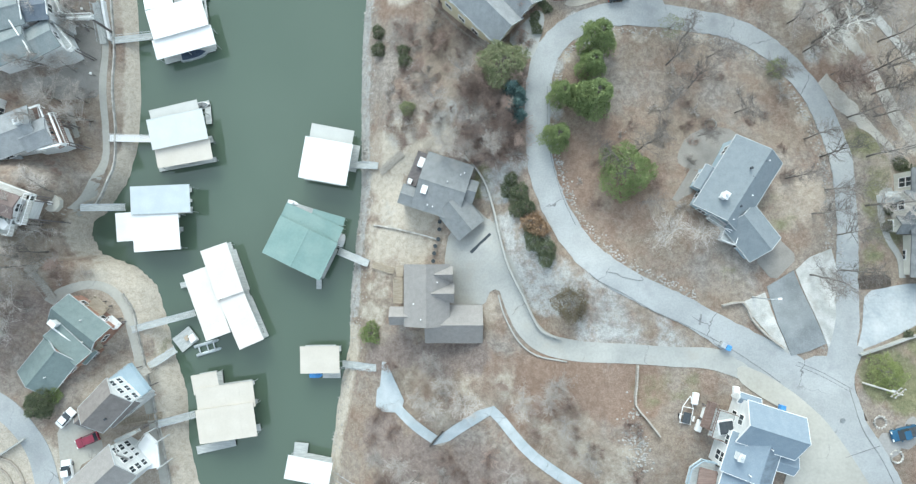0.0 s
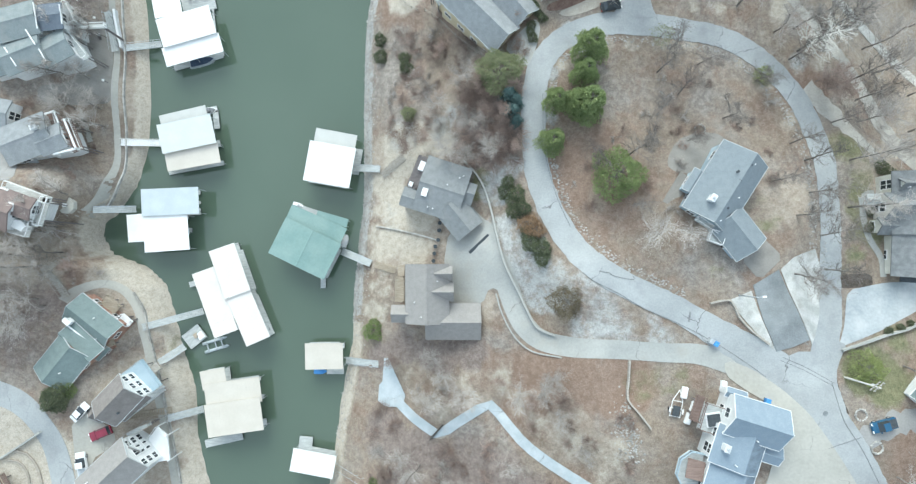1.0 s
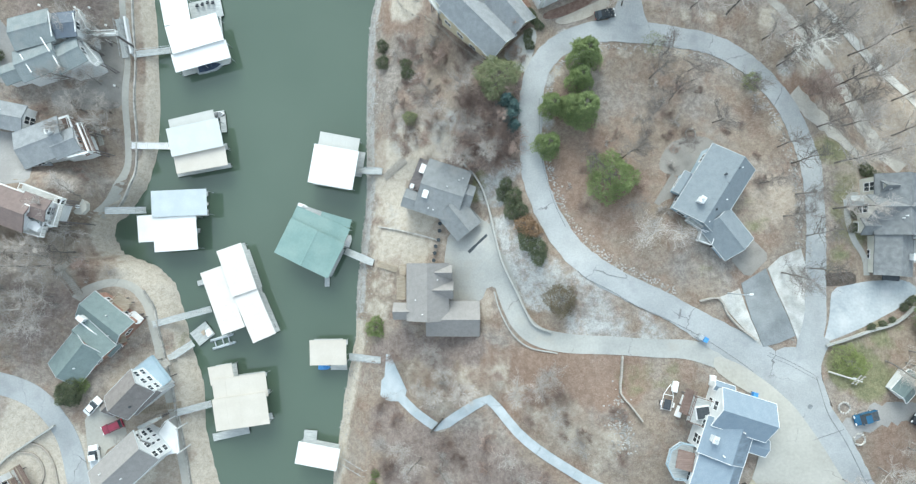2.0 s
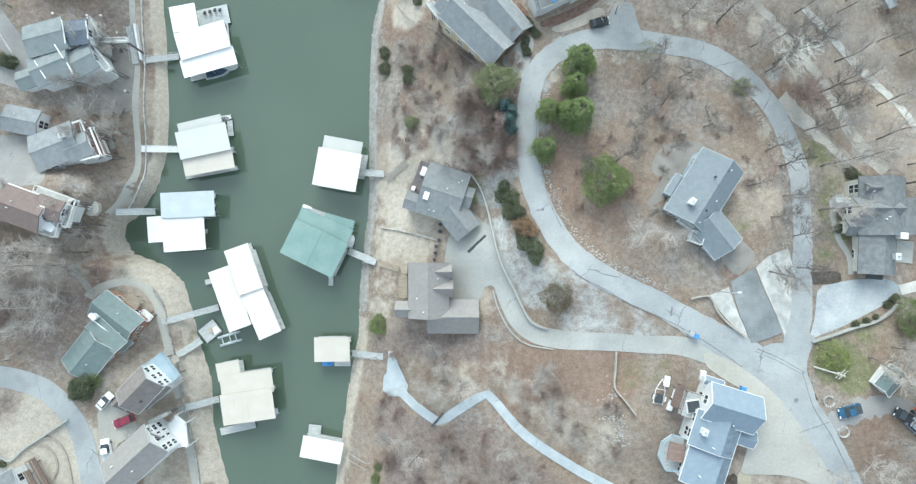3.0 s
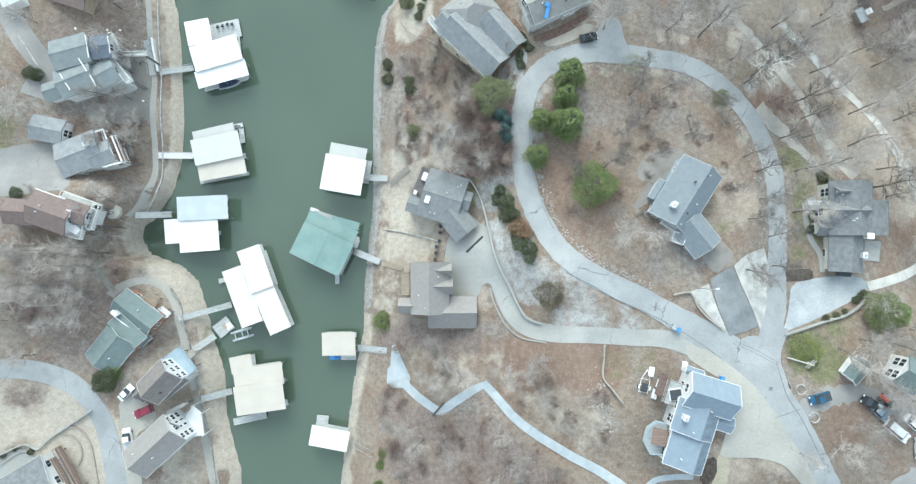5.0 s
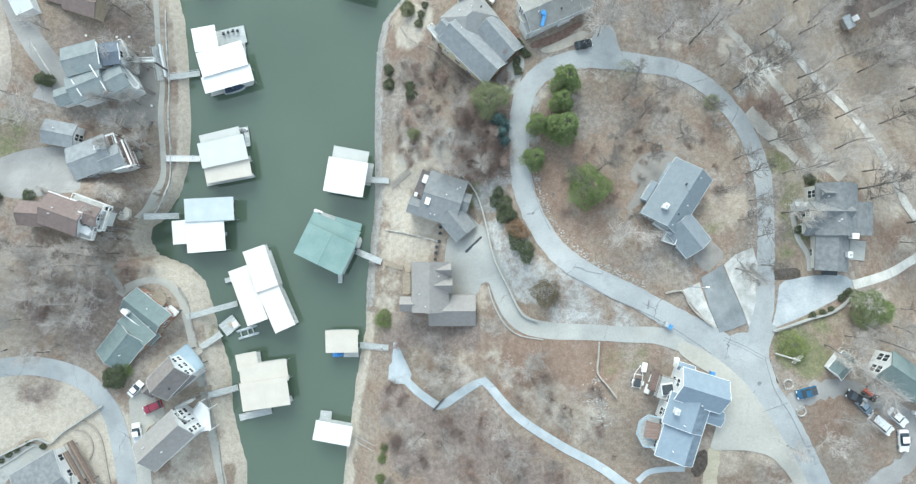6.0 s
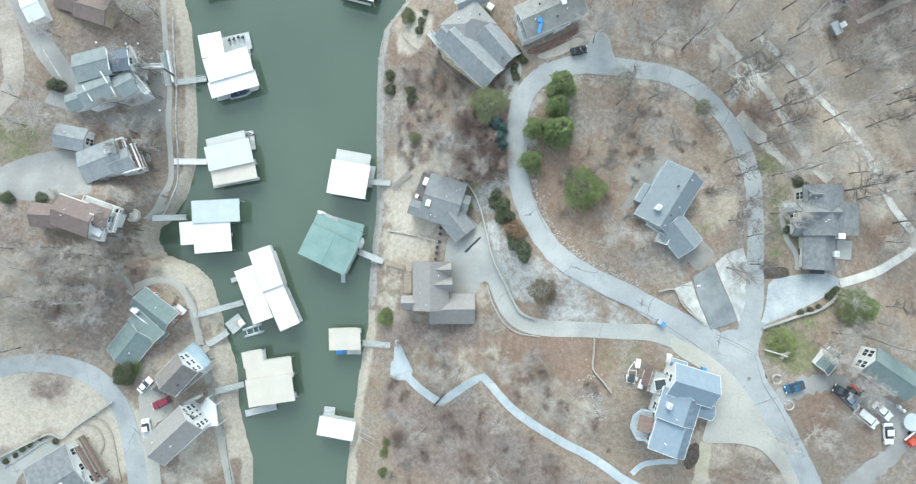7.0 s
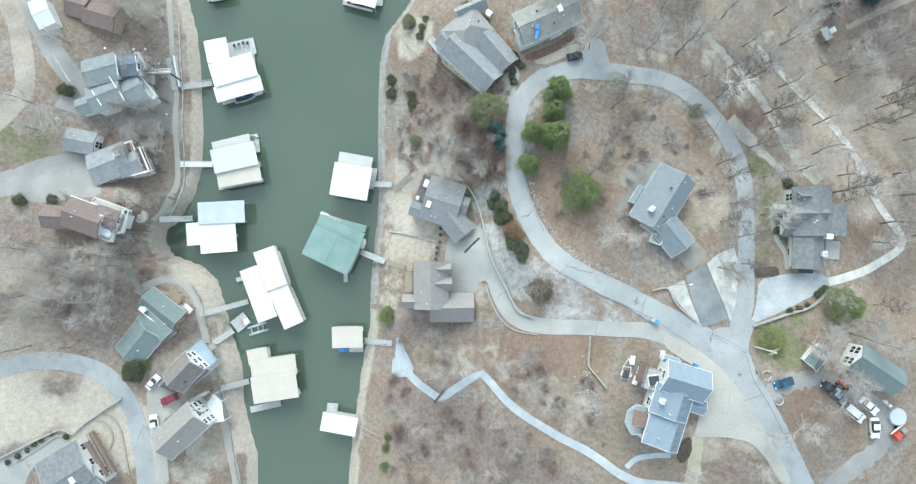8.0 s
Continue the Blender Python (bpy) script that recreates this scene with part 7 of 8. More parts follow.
def boat(label, x, y, ang, L, W, hull, cover, kind="boat"):
    root = thing(kind, label, "boat" if kind == "boat" else "jet ski", pose(x, y, 0.02, 0, 0, ang), "boats at the docks")
    bm = bmesh.new()
    half = [(-L / 2, 0.42 * W), (-L / 5, 0.5 * W), (L / 6, 0.46 * W), (L / 3, 0.32 * W), (L / 2, 0.02)]
    outline = half + [(px, -py) for px, py in half[::-1]]
    prism(bm, outline[::-1], -0.2, 0.62)
    part("hull", bm, hull, root)
    bm = bmesh.new()
    prism(bm, [(px * 0.84 - 0.1, py * 0.78) for px, py in outline[::-1]], 0.62, 0.8)
    part("cover", bm, cover, root)
    bm = bmesh.new()
    box(bm, -L * 0.1, L * 0.08, -W * 0.3, W * 0.3, 0.8, 1.15, bevel=0.08)
    part("console", bm, cover, root)


boat("navy covered pontoon boat beside a white dock", -56.74, 44.08, 15, 6.2, 2.0, M_GALV, M_NAVY)
boat("small grey boat tied behind a white dock", -55.07, 33.02, 10, 3.4, 1.5, M_PAINT, M_SH_SLATE)
boat("blue jet ski tucked under a cream dock roof", -30.04, -24.64, 0, 2.8, 1.1, M_BLUE_TARP, M_BLUE_TARP, "jet_ski")
boat("small white boat beside a teal dock", -24.76, 4.04, 72, 2.8, 1.2, M_PAINT, M_PAINT)
boat("white jet ski on a teal dock's platform", -35.19, 12.00, -18, 2.4, 0.9, M_PAINT, M_PAINT, "jet_ski")
for p in [(-59.8, 58.3), (-58.6, 58.6), (-57.4, 59.0), (-56.2, 59.0)]:
    root = thing("deck_chair", "dark folding chair on a white sun deck", "chair", pose(*p, 0.62, 0, 0, 100), "chairs on the sun deck")
    bm = bmesh.new()
    box(bm, -0.35, 0.35, -0.32, 0.32, 0.34, 0.42, bevel=0.03)
    part("seat", bm, M_DARK, root)
    bm = bmesh.new()
    box(bm, -0.45, -0.35, -0.32, 0.32, 0.4, 1.0, bevel=0.03)
    part("backrest", bm, M_DARK, root)
    for sx in (-1, 1):
        for sy in (-1, 1):
            bm = bmesh.new()
            tube(bm, (sx * 0.3, sy * 0.28, 0), (sx * 0.3, sy * 0.28, 0.35), 0.03, 0.03, 6)
            part("leg", bm, M_GALV, root)

# ---- stairs, bridges and fences ----


def stair(label, x, y, L, ang, width, material):
    """Outdoor steps that follow the slope along a straight line."""
    root = thing("stairway", label, "stairs", pose(x, y, 0, 0, 0, ang), "outdoor stairs")
    c, s_ = math.cos(radians(ang)), math.sin(radians(ang))
    n = max(4, int(L / 0.4))
    zs = []
    for k in range(n):
        u = -L / 2 + (k + 0.5) * L / n
        z = gz(x + u * c, y + u * s_) + 0.35
        zs.append((u, z))
        bm = bmesh.new()
        box(bm, u - L / n / 2 + 0.02, u + L / n / 2, -width / 2, width / 2, z - 0.07, z)
        part("tread", bm, material, root)
    for sy in (-1, 1):
        for name, h, rr in (("railing", 0.9, 0.05), ("stringer", -0.2, 0.09)):
            vs = [(u, sy * width / 2 + rr * math.cos(a), z + h + rr * math.sin(a)) for u, z in zs for a in (0.8, 2.4, 3.9, 5.5)]
            fs = [(4 * i + k, 4 * i + (k + 1) % 4, 4 * i + 4 + (k + 1) % 4, 4 * i + 4 + k) for i in range(len(zs) - 1) for k in range(4)]
            raw(name, vs, fs, material, root)
        for u, z in zs[::3]:
            bm = bmesh.new()
            box(bm, u - 0.05, u + 0.05, sy * width / 2 - 0.05, sy * width / 2 + 0.05, z - 0.9, z + 0.9)
            part("post", bm, material, root)


stair("brown wooden stairs climbing from a gangway to a house", -13.45, 19.47, 6.01, 35.3, 1.5, M_WOOD_GREY)
stair("tan wooden stairs from a gangway up to a deck", -15.05, -1.74, 4.79, -15.7, 1.2, M_WOOD)
stair("grey wooden ramp descending a brown slope", -81.34, -4.55, 6.96, -73.4, 1.5, M_WOOD_GREY)
stair("grey wooden landing stairs in scrub", -80.97, -1.09, 3.29, -119.9, 1.0, M_WOOD_GREY)
stair("stone garden steps below a pergola", -78.65, 27.35, 5.10, -79.3, 1.1, M_CONCRETE_WARM)
stair("wooden steps down to the lake path", -64.81, -32.35, 7.69, 2.9, 1.1, M_WOOD)
stair("grey railed walkway on the lake bank", -75.4, 49.57, 8.45, -82.3, 1.5, M_DECKING)


def fence(label, pts, height, gap, material):
    line = spline(pts, gap)
    root = thing("fence", label, "fence", pose(line[0].x, line[0].y, gz(line[0].x, line[0].y)))
    o = Vector((line[0].x, line[0].y, gz(line[0].x, line[0].y)))
    tops = [Vector((p.x, p.y, gz(p.x, p.y))) - o for p in line]
    for p in tops:
        bm = bmesh.new()
        box(bm, p.x - 0.06, p.x + 0.06, p.y - 0.06, p.y + 0.06, p.z - 0.3, p.z + height)
        part("post", bm, material, root)
    for a, b in zip(tops, tops[1:]):
        for h in (0.35, height - 0.15):
            bm = bmesh.new()
            tube(bm, a + Vector((0, 0, h)), b + Vector((0, 0, h)), 0.05, 0.05, 5)
            part("rail", bm, material, root)


fence("grey wooden fence behind a beige house", [(-6.7, 51.4), (-3.7, 48.8), (-0.3, 44.9), (3.4, 41.3), (5.9, 38.8)], 1.3, 2.0, M_WOOD_GREY)
fence("brown wooden fence round a lawn corner", [(-13.3, 56.9), (-10.9, 53.6), (-8.2, 51.7)], 1.2, 2.0, M_WOOD_GREY)
fence("pale wooden fence beside a lake house", [(-68.0, -36.6), (-65.7, -34.3), (-64.3, -33.7), (-62.3, -33.4)], 1.2, 1.6, M_WOOD_GREY)
bm = bmesh.new()
tube(bm, (0, 0, gz(-5.5, -36.3) + 0.3), (2.6, 3.1, gz(-2.9, -33.2) + 0.45), 0.2, 0.16, 10)
b = part("fallen_log", bm, M_LOG)
b.location = (-5.5, -36.3, 0)
tagged(b, "dark weathered log lying across a concrete path", "log")

# ---- trees ----
CLEAR = [(*p, r) for p, r in zip([(48.5, 13.1), (52.1, 6.3), (82.4, 8.9), (81.1, -0.5), (88.2, 7.5), (-5.7, 13.4), (0.2, 8.8), (-5.8, -5.8), (0.1, -13.1), (50.7, -27.6), (48.2, -36.8), (4.9, 52.7), (21.6, 54.6), (91.8, -26.1), (80.1, -23.3), (86.3, -32.3), (91.3, -36.1), (95.9, -36.9), (-87.0, 48.9), (-90.2, 42.3), (-85.8, 24.4), (-94.4, 30.1), (-88.5, 10.0), (-97.2, 10.0), (-81.4, -17.1), (-85.0, -22.8), (-70.1, -27.7), (-72.3, -42.1), (-96.4, -49.6), (-92.4, 62.2), (-103.4, 62.7), (97.8, 58.6), (5.9, 2.8), (4.5, -5.7), (-97.9, 20.9), (74.7, -9.7)], (8, 8, 7, 6, 6, 8, 6, 8, 7, 9, 9, 9, 8, 7, 3, 7, 6, 4, 7, 6, 7, 5, 7, 5, 6, 6, 6, 7, 8, 7, 6, 3, 8, 8, 7, 8))]
CLEAR += PAVED


def limb(verts, faces, p, d, length, r, sides, segs, rng, bend, droop=0.0):
    """One tapering, crooked limb; returns points along it with directions."""
    rings, out = [], []
    for s in range(segs + 1):
        f = s / segs
        rad = r * (1 - 0.75 * f)
        u = d.orthogonal().normalized()
        v = d.cross(u)
        rings.append(len(verts))
        for k in range(sides):
            a = 2 * math.pi * k / sides
            verts.append(tuple(p + rad * (math.cos(a) * u + math.sin(a) * v)))
        out.append((p.copy(), d.copy(), rad))
        p = p + d * (length / segs)
        d = (d + bend * Vector((rng.gauss(0, 1), rng.gauss(0, 1), rng.gauss(0, 0.7) - droop))).normalized()
    for a, b in zip(rings, rings[1:]):
        for k in range(sides):
            faces.append((a + k, a + (k + 1) % sides, b + (k + 1) % sides, b + k))
    return out


def spike(verts, faces, p, d, length, r):
    """A fine twig that tapers to its tip."""
    u = d.orthogonal().normalized() * r
    v = d.cross(u)
    n = len(verts)
    verts += [tuple(p + u), tuple(p - 0.5 * u + 0.87 * v), tuple(p - 0.5 * u - 0.87 * v), tuple(p + d * length)]
    faces += [(n, n + 1, n + 3), (n + 1, n + 2, n + 3), (n + 2, n, n + 3)]


def bare_tree(label, seed, height, spread_, material, dense=1.0):
    rng = random.Random(seed)
    root = thing("bare_tree", label, "tree", pose(0, 0, 0), "bare trees")
    tv, tf, bv, bf = [], [], [], []
    trunk = limb(tv, tf, Vector((0, 0, -0.4)), Vector((rng.gauss(0, 0.04), rng.gauss(0, 0.04), 1)).normalized(), height, 0.18 * height / 11, 7, 9, rng, 0.06)
    for i, (p, d, r) in enumerate(trunk[3:]):
        for k in range(3 if i < 6 else 2):
            a = rng.uniform(0, 2 * math.pi)
            up = rng.uniform(0.35, 0.95)
            dd = Vector((math.cos(a), math.sin(a), up)).normalized()
            main = limb(bv, bf, p, dd, spread_ * rng.uniform(0.6, 1.15) * (1.1 - i * 0.09), max(r * 0.55, 0.05), 4, 5, rng, 0.16, -0.1)
            for p2, d2, r2 in main[1:]:
                for _ in range(2):
                    d3 = (d2 + Vector((rng.gauss(0, 0.7), rng.gauss(0, 0.7), rng.gauss(0.2, 0.5)))).normalized()
                    sub = limb(bv, bf, p2, d3, spread_ * rng.uniform(0.22, 0.5), max(r2 * 0.5, 0.026), 3, 3, rng, 0.2, -0.05)
                    for p4, d4, r4 in sub[1:]:
                        for _ in range(max(1, round(2 * dense))):
                            d5 = (d4 + Vector((rng.gauss(0, 0.8), rng.gauss(0, 0.8), rng.gauss(0.2, 0.5)))).normalized()
                            spike(bv, bf, p4, d5, spread_ * rng.uniform(0.16, 0.36), 0.02)
    raw("trunk", tv, tf, M_BARK, root)
    raw("crown", bv, bf, material, root)
    return root


def twig_shrub(label, seed, size, material):
    rng = random.Random(seed)
    root = thing("bare_shrub", label, "shrub", pose(0, 0, 0), "bare shrubs")
    bv, bf = [], []
    for k in range(16):
        a = rng.uniform(0, 2 * math.pi)
        main = limb(bv, bf, Vector((0.25 * math.cos(a), 0.25 * math.sin(a), -0.1)), Vector((math.cos(a), math.sin(a), rng.uniform(0.3, 1.6))).normalized(), size * rng.uniform(0.6, 1.2), 0.03, 3, 4, rng, 0.2)
        for p, d, r in main[1:]:
            for _ in range(4):
                sub = limb(bv, bf, p, (d + Vector((rng.gauss(0, 0.8), rng.gauss(0, 0.8), rng.gauss(0.1, 0.5)))).normalized(), size * rng.uniform(0.2, 0.5), 0.017, 3, 2, rng, 0.25)
                for p2, d2, r2 in sub[1:]:
                    spike(bv, bf, p2, (d2 + Vector((rng.gauss(0, 0.8), rng.gauss(0, 0.8), rng.gauss(0.1, 0.5)))).normalized(), size * 0.3, 0.02)
    raw("crown", bv, bf, material, root)
    return root


def clump_tree(name, label, seed, radius, height, foliage, shape, clumps, trunk=True, leaf=0.3, group="evergreen trees", category="tree"):
    """A trunk with limbs and a crown of many small tufts; shape gives the crown's radius at a height from 0 to 1."""
    rng = random.Random(seed)
    root = thing(name, label, category, pose(0, 0, 0), group)
    lv, lf, tv, tf = [], [], [], []
    limb(tv, tf, Vector((0, 0, -0.3)), Vector((0, 0, 1)), height * 0.93, 0.05 * height ** 0.8 + 0.04, 7, 6, rng, 0.03)
    lobes = [(rng.uniform(0, 6.28), rng.uniform(0.78, 1.15)) for _ in range(7)]
    low = 0.12 if trunk else 0.02
    for i in range(clumps):
        f = low + (1 - low) * rng.random() ** 0.9
        a = rng.uniform(0, 2 * math.pi)
        lobe = 1 + 0.16 * math.sin(3 * a + lobes[0][0] + 4 * f) + 0.12 * math.sin(5 * a + lobes[1][0] - 6 * f)
        rr = radius * shape(f) * lobe * (0.45 + 0.55 * rng.random() ** 0.45)
        c = Vector((rr * math.cos(a), rr * math.sin(a), f * height + rng.gauss(0, 0.1)))
        if i % 22 == 0 and rr > 0.5:
            s = Vector((0, 0, max(0.3, c.z - rr * 0.35)))
            limb(tv, tf, s, (c - s).normalized(), (c - s).length, 0.04, 3, 2, rng, 0.03)
        out = Vector((math.cos(a), math.sin(a), 0.55)).normalized()
        for _ in range(9):
            d = (out * 0.8 + Vector((rng.gauss(0, 0.7), rng.gauss(0, 0.7), rng.gauss(0.15, 0.6)))).normalized()
            u = d.cross(Vector((rng.gauss(0, 1), rng.gauss(0, 1), rng.gauss(0, 1)))).normalized()
            q = c + Vector((rng.gauss(0, 1), rng.gauss(0, 1), rng.gauss(0, 0.7))) * leaf * 0.55
            n = len(lv)
            s = leaf * rng.uniform(0.7, 1.5)
            lv += [tuple(q - u * s * 0.3), tuple(q + d * s * 0.6 - u * s * 0.2), tuple(q + d * s * 1.15), tuple(q + d * s * 0.5 + u * s * 0.34)]
            lf += [(n, n + 1, n + 2, n + 3)]
    raw("trunk", tv, tf, M_BARK, root)
    raw("crown", lv, lf, foliage, root)
    return root


def plant(proto, x, y, turn, size, sink=0.0):
    ob = copy_thing(proto, pose(x, y, gz(x, y) - sink, 0, 0, turn))
    ob.scale = (size, size, size)
    return ob


def cone(f):
    return max(0.05, (1 - f) ** 0.8 * (1 if f > 0.15 else 0.7 + 2 * f))


def dome(f):
    return max(0.05, math.sqrt(max(0.0, 1 - (2 * f - 0.85) ** 2 / 1.35)))


P_BARE = [bare_tree("tall leafless grey tree with a straight trunk", 1, 12.5, 3.6, M_TWIG), bare_tree("leafless grey-brown tree with a wide crown", 2, 10.5, 4.4, M_TWIG),
          bare_tree("slender leafless grey tree", 3, 13.5, 2.9, M_TWIG), bare_tree("crooked leafless tree with fine twigs", 4, 9.0, 4.0, M_TWIG), bare_tree("small leafless reddish-brown tree", 5, 6.0, 2.6, M_TWIG_RED),
          bare_tree("dark leafless tree with spreading limbs", 6, 10.0, 4.2, M_TWIG_DARK, 0.6), bare_tree("tall dark leafless tree with few twigs", 7, 12.0, 3.4, M_TWIG_DARK, 0.6)]
P_PALE = [bare_tree("wide leafless tree with a web of pale grey twigs", 8, 9.5, 5.2, M_TWIG_PALE), bare_tree("leafless tree with fine pale twigs", 9, 11.0, 4.0, M_TWIG_PALE)]
P_BIRCH = bare_tree("white-barked leafless tree leaning over a track", 10, 12.0, 3.6, M_BIRCH, 0.4)
P_BRUSH = [twig_shrub("low leafless brown shrub of fine twigs", 11, 1.5, M_TWIG_RED), twig_shrub("sprawling leafless shrub of reddish-brown twigs", 12, 2.0, M_TWIG_RED), twig_shrub("thin grey leafless shrub", 13, 1.6, M_TWIG)]
PROTOS = P_BARE + P_PALE + P_BRUSH + [P_BIRCH]


def near_clear(x, y, pad=0.0):
    d = shore_distance(np.array([x]), np.array([y]))
    if max(d[0][0], d[1][0]) < 3.0:
        return True
    return any((x - cx) ** 2 + (y - cy) ** 2 < (r + pad) ** 2 for cx, cy, r in CLEAR)


def scatter(protos, n, x0, x1, y0, y1, seed, smin=0.75, smax=1.2, keep=None, gap=2.2):
    rng = random.Random(seed)
    done = []
    for _ in range(n * 12):
        if len(done) >= n:
            break
        x, y = rng.uniform(x0, x1), rng.uniform(y0, y1)
        if near_clear(x, y) or (keep and not keep(x, y)) or any((x - a) ** 2 + (y - b) ** 2 < gap * gap for a, b in done):
            continue
        done.append((x, y))
        plant(rng.choice(protos), x, y, rng.uniform(0, 360), rng.uniform(smin, smax), 0.1)


def off_island(x, y):
    return ((x - ISLAND[0]) / 31) ** 2 + ((y - ISLAND[1]) / 24) ** 2 > 1


def on_island(x, y):
    return ((x - ISLAND[0]) / 25) ** 2 + ((y - ISLAND[1]) / 18) ** 2 < 1


TALL = P_BARE[:4] + P_PALE + P_BARE[6:]
scatter(P_BARE[:3] + P_BARE[6:] + P_PALE[1:], 58, 52, 112, 2, 72, 21, 0.85, 1.35, keep=off_island, gap=3.5)
for i, p in enumerate([(83.1, -27.6), (79.8, -22.6), (86.0, -28.8), (97.4, -20.8), (66.3, -45.1), (67.2, -38.5), (50.9, -48.4)]):
    plant(P_PALE[i % 2], *p, 50 * i, 0.55 if i > 3 else 0.7, 0.1)
scatter(TALL, 18, 22, 60, 48, 74, 22, keep=off_island, gap=3.5)
scatter(P_BARE[:2] + P_PALE, 18, -112, -84, -24, 4, 23, 0.7, 1.0, gap=3.5)
scatter(TALL, 24, -105, -74, 28, 72, 24, 0.6, 1.0)
scatter(P_BARE, 14, -100, -78, -2, 14, 25, 0.6, 0.9)
scatter(P_BARE, 26, -18, 34, -68, -38, 26, 0.5, 0.9, gap=3.5)
scatter(P_BARE[3:5], 12, -14, 20, -30, -20, 27, 0.5, 0.9)
scatter(TALL, 22, 72, 118, -60, -6, 28, 0.6, 1.0)
scatter(P_BARE, 12, 30, 75, -75, -45, 29, 0.6, 0.9)
scatter(P_BARE[3:5], 14, -12, 14, 18, 48, 30, 0.5, 0.8, gap=4)
scatter(P_BARE[5:], 8, 16, 64, -4, 34, 31, 0.6, 0.85, keep=on_island, gap=5)
plant(P_BIRCH, 64.5, 39.4, 0, 1.15, 0.1)
plant(P_BARE[4], 69.1, 31.9, 30, 1.3, 0.1)
plant(P_BARE[4], 67.6, 33.4, 130, 1.1, 0.1)
plant(P_PALE[0], 35.2, 3.6, 60, 0.75, 0.1)
plant(P_PALE[0], 40.0, 5.2, 200, 0.6, 0.1)
plant(P_BARE[5], 59.5, -2.6, 15, 1.0, 0.1)
# woods beyond, too far off to tell tree from tree
wv, wf = [], []
rng = random.Random(77)
for x0, x1, y0, y1, n in ((84, 118, 2, 76, 16), (100, 122, 44, 80, 30), (-118, -90, -24, 6, 12), (-260, -118, -130, 130, 90), (118, 260, -130, 130, 90), (20, 118, 74, 150, 50), (-118, -80, 66, 150, 25)):
    for _ in range(n):
        x, y = rng.uniform(x0, x1), rng.uniform(y0, y1)
        if near_clear(x, y, 3.0):
            continue
        h = rng.uniform(9, 15)
        for p, d, r in limb(wv, wf, Vector((x, y, gz(x, y) - 0.3)), Vector((0, 0, 1)), h, 0.2, 5, 6, rng, 0.07)[2:]:
            for _ in range(5):
                a = rng.uniform(0, 6.28)
                for p2, d2, r2 in limb(wv, wf, p, Vector((math.cos(a), math.sin(a), 0.6)).normalized(), rng.uniform(1.8, 4.4), 0.045, 3, 3, rng, 0.2)[1:]:
                    for _ in range(3):
                        spike(wv, wf, p2, (d2 + Vector((rng.gauss(0, 0.8), rng.gauss(0, 0.8), 0.2))).normalized(), rng.uniform(0.9, 1.9), 0.02)
tagged(raw("far_woods", wv, wf, M_TWIG_PALE), "bare grey winter woods on the far slopes", "woods", kind="stuff")
scatter(P_BRUSH, 60, -14, 14, 24, 50, 34, 0.4, 1.1, gap=1.6)
scatter(P_BRUSH[:2], 34, 1, 12, 19, 34, 38, 0.7, 1.5, gap=1.3)
scatter(P_BRUSH, 60, -18, 34, -62, -26, 35, 0.4, 1.2, gap=1.4)
scatter(P_BRUSH, 50, -100, -72, -20, 50, 36, 0.4, 1.2, gap=1.4)
scatter(P_BRUSH, 30, 14, 60, -14, 34, 37, 0.4, 0.9, keep=on_island)
for i, p in enumerate([(49.4, 26.2), (64.0, 18.1), (63.6, 12.0), (60.7, 7.8), (64.6, 4.1), (65.1, -1.9), (41.4, 30.8), (37.5, 35.0), (40.1, 39.5), (31.6, 19.1), (45.1, 36.5), (62.8, 37.7), (66.9, 40.9), (70.0, 25.5)]):
    plant(P_BARE[5 + i % 2], *p, 40 * i, 0.85, 0.1)

# evergreens
P_PINE = clump_tree("pine_tree", "bushy green pine with a rounded tufted crown", 41, 5.2, 9.5, M_PINE_LT, dome, 2600, True, 0.19)
P_CEDAR = clump_tree("cedar_tree", "dense green cedar with a pointed crown", 42, 3.6, 8.0, M_PINE, lambda f: 0.25 + 0.75 * cone(f), 2200, True, 0.18)
P_OLIVE = clump_tree("olive_green_tree", "hazy olive-green tree with a loose crown", 43, 4.2, 6.0, M_OLIVE, dome, 2300, True, 0.19)
P_DRY = clump_tree("dry_tree", "small tree with dull olive-brown leaves", 48, 4.2, 5.2, M_DRY_LEAF, dome, 1300, True, 0.18)
P_BUSH = clump_tree("hedge_bush", "dark green dense rounded bush", 44, 1.7, 2.0, M_HEDGE, dome, 420, False, 0.17, "dark bushes", "bush")
P_RUST = clump_tree("rusty_bush", "bush with dry rust-brown leaves", 45, 1.9, 1.9, M_RUST_LEAF, dome, 360, False, 0.17, "dark bushes", "bush")
P_WISP = clump_tree("wispy_evergreen", "thin see-through evergreen sapling on the knoll", 49, 4.2, 6.0, M_OLIVE, dome, 420, True, 0.17)
P_WISP_GREEN = clump_tree("light_green_bush", "feathery yellow-green bush on a lawn", 50, 4.0, 4.0, M_SPRING, dome, 800, True, 0.17, "green shrubs", "shrub")
P_SPRUCE = clump_tree("blue_spruce", "small blue-green spruce in brown scrub", 46, 1.6, 4.0, M_TEAL_NEEDLE, cone, 200, True, 0.3)
P_GREEN = clump_tree("green_shrub", "spreading mid-green leafy shrub", 47, 2.1, 1.8, M_PINE_LT, dome, 420, False, 0.2, "green shrubs", "shrub")
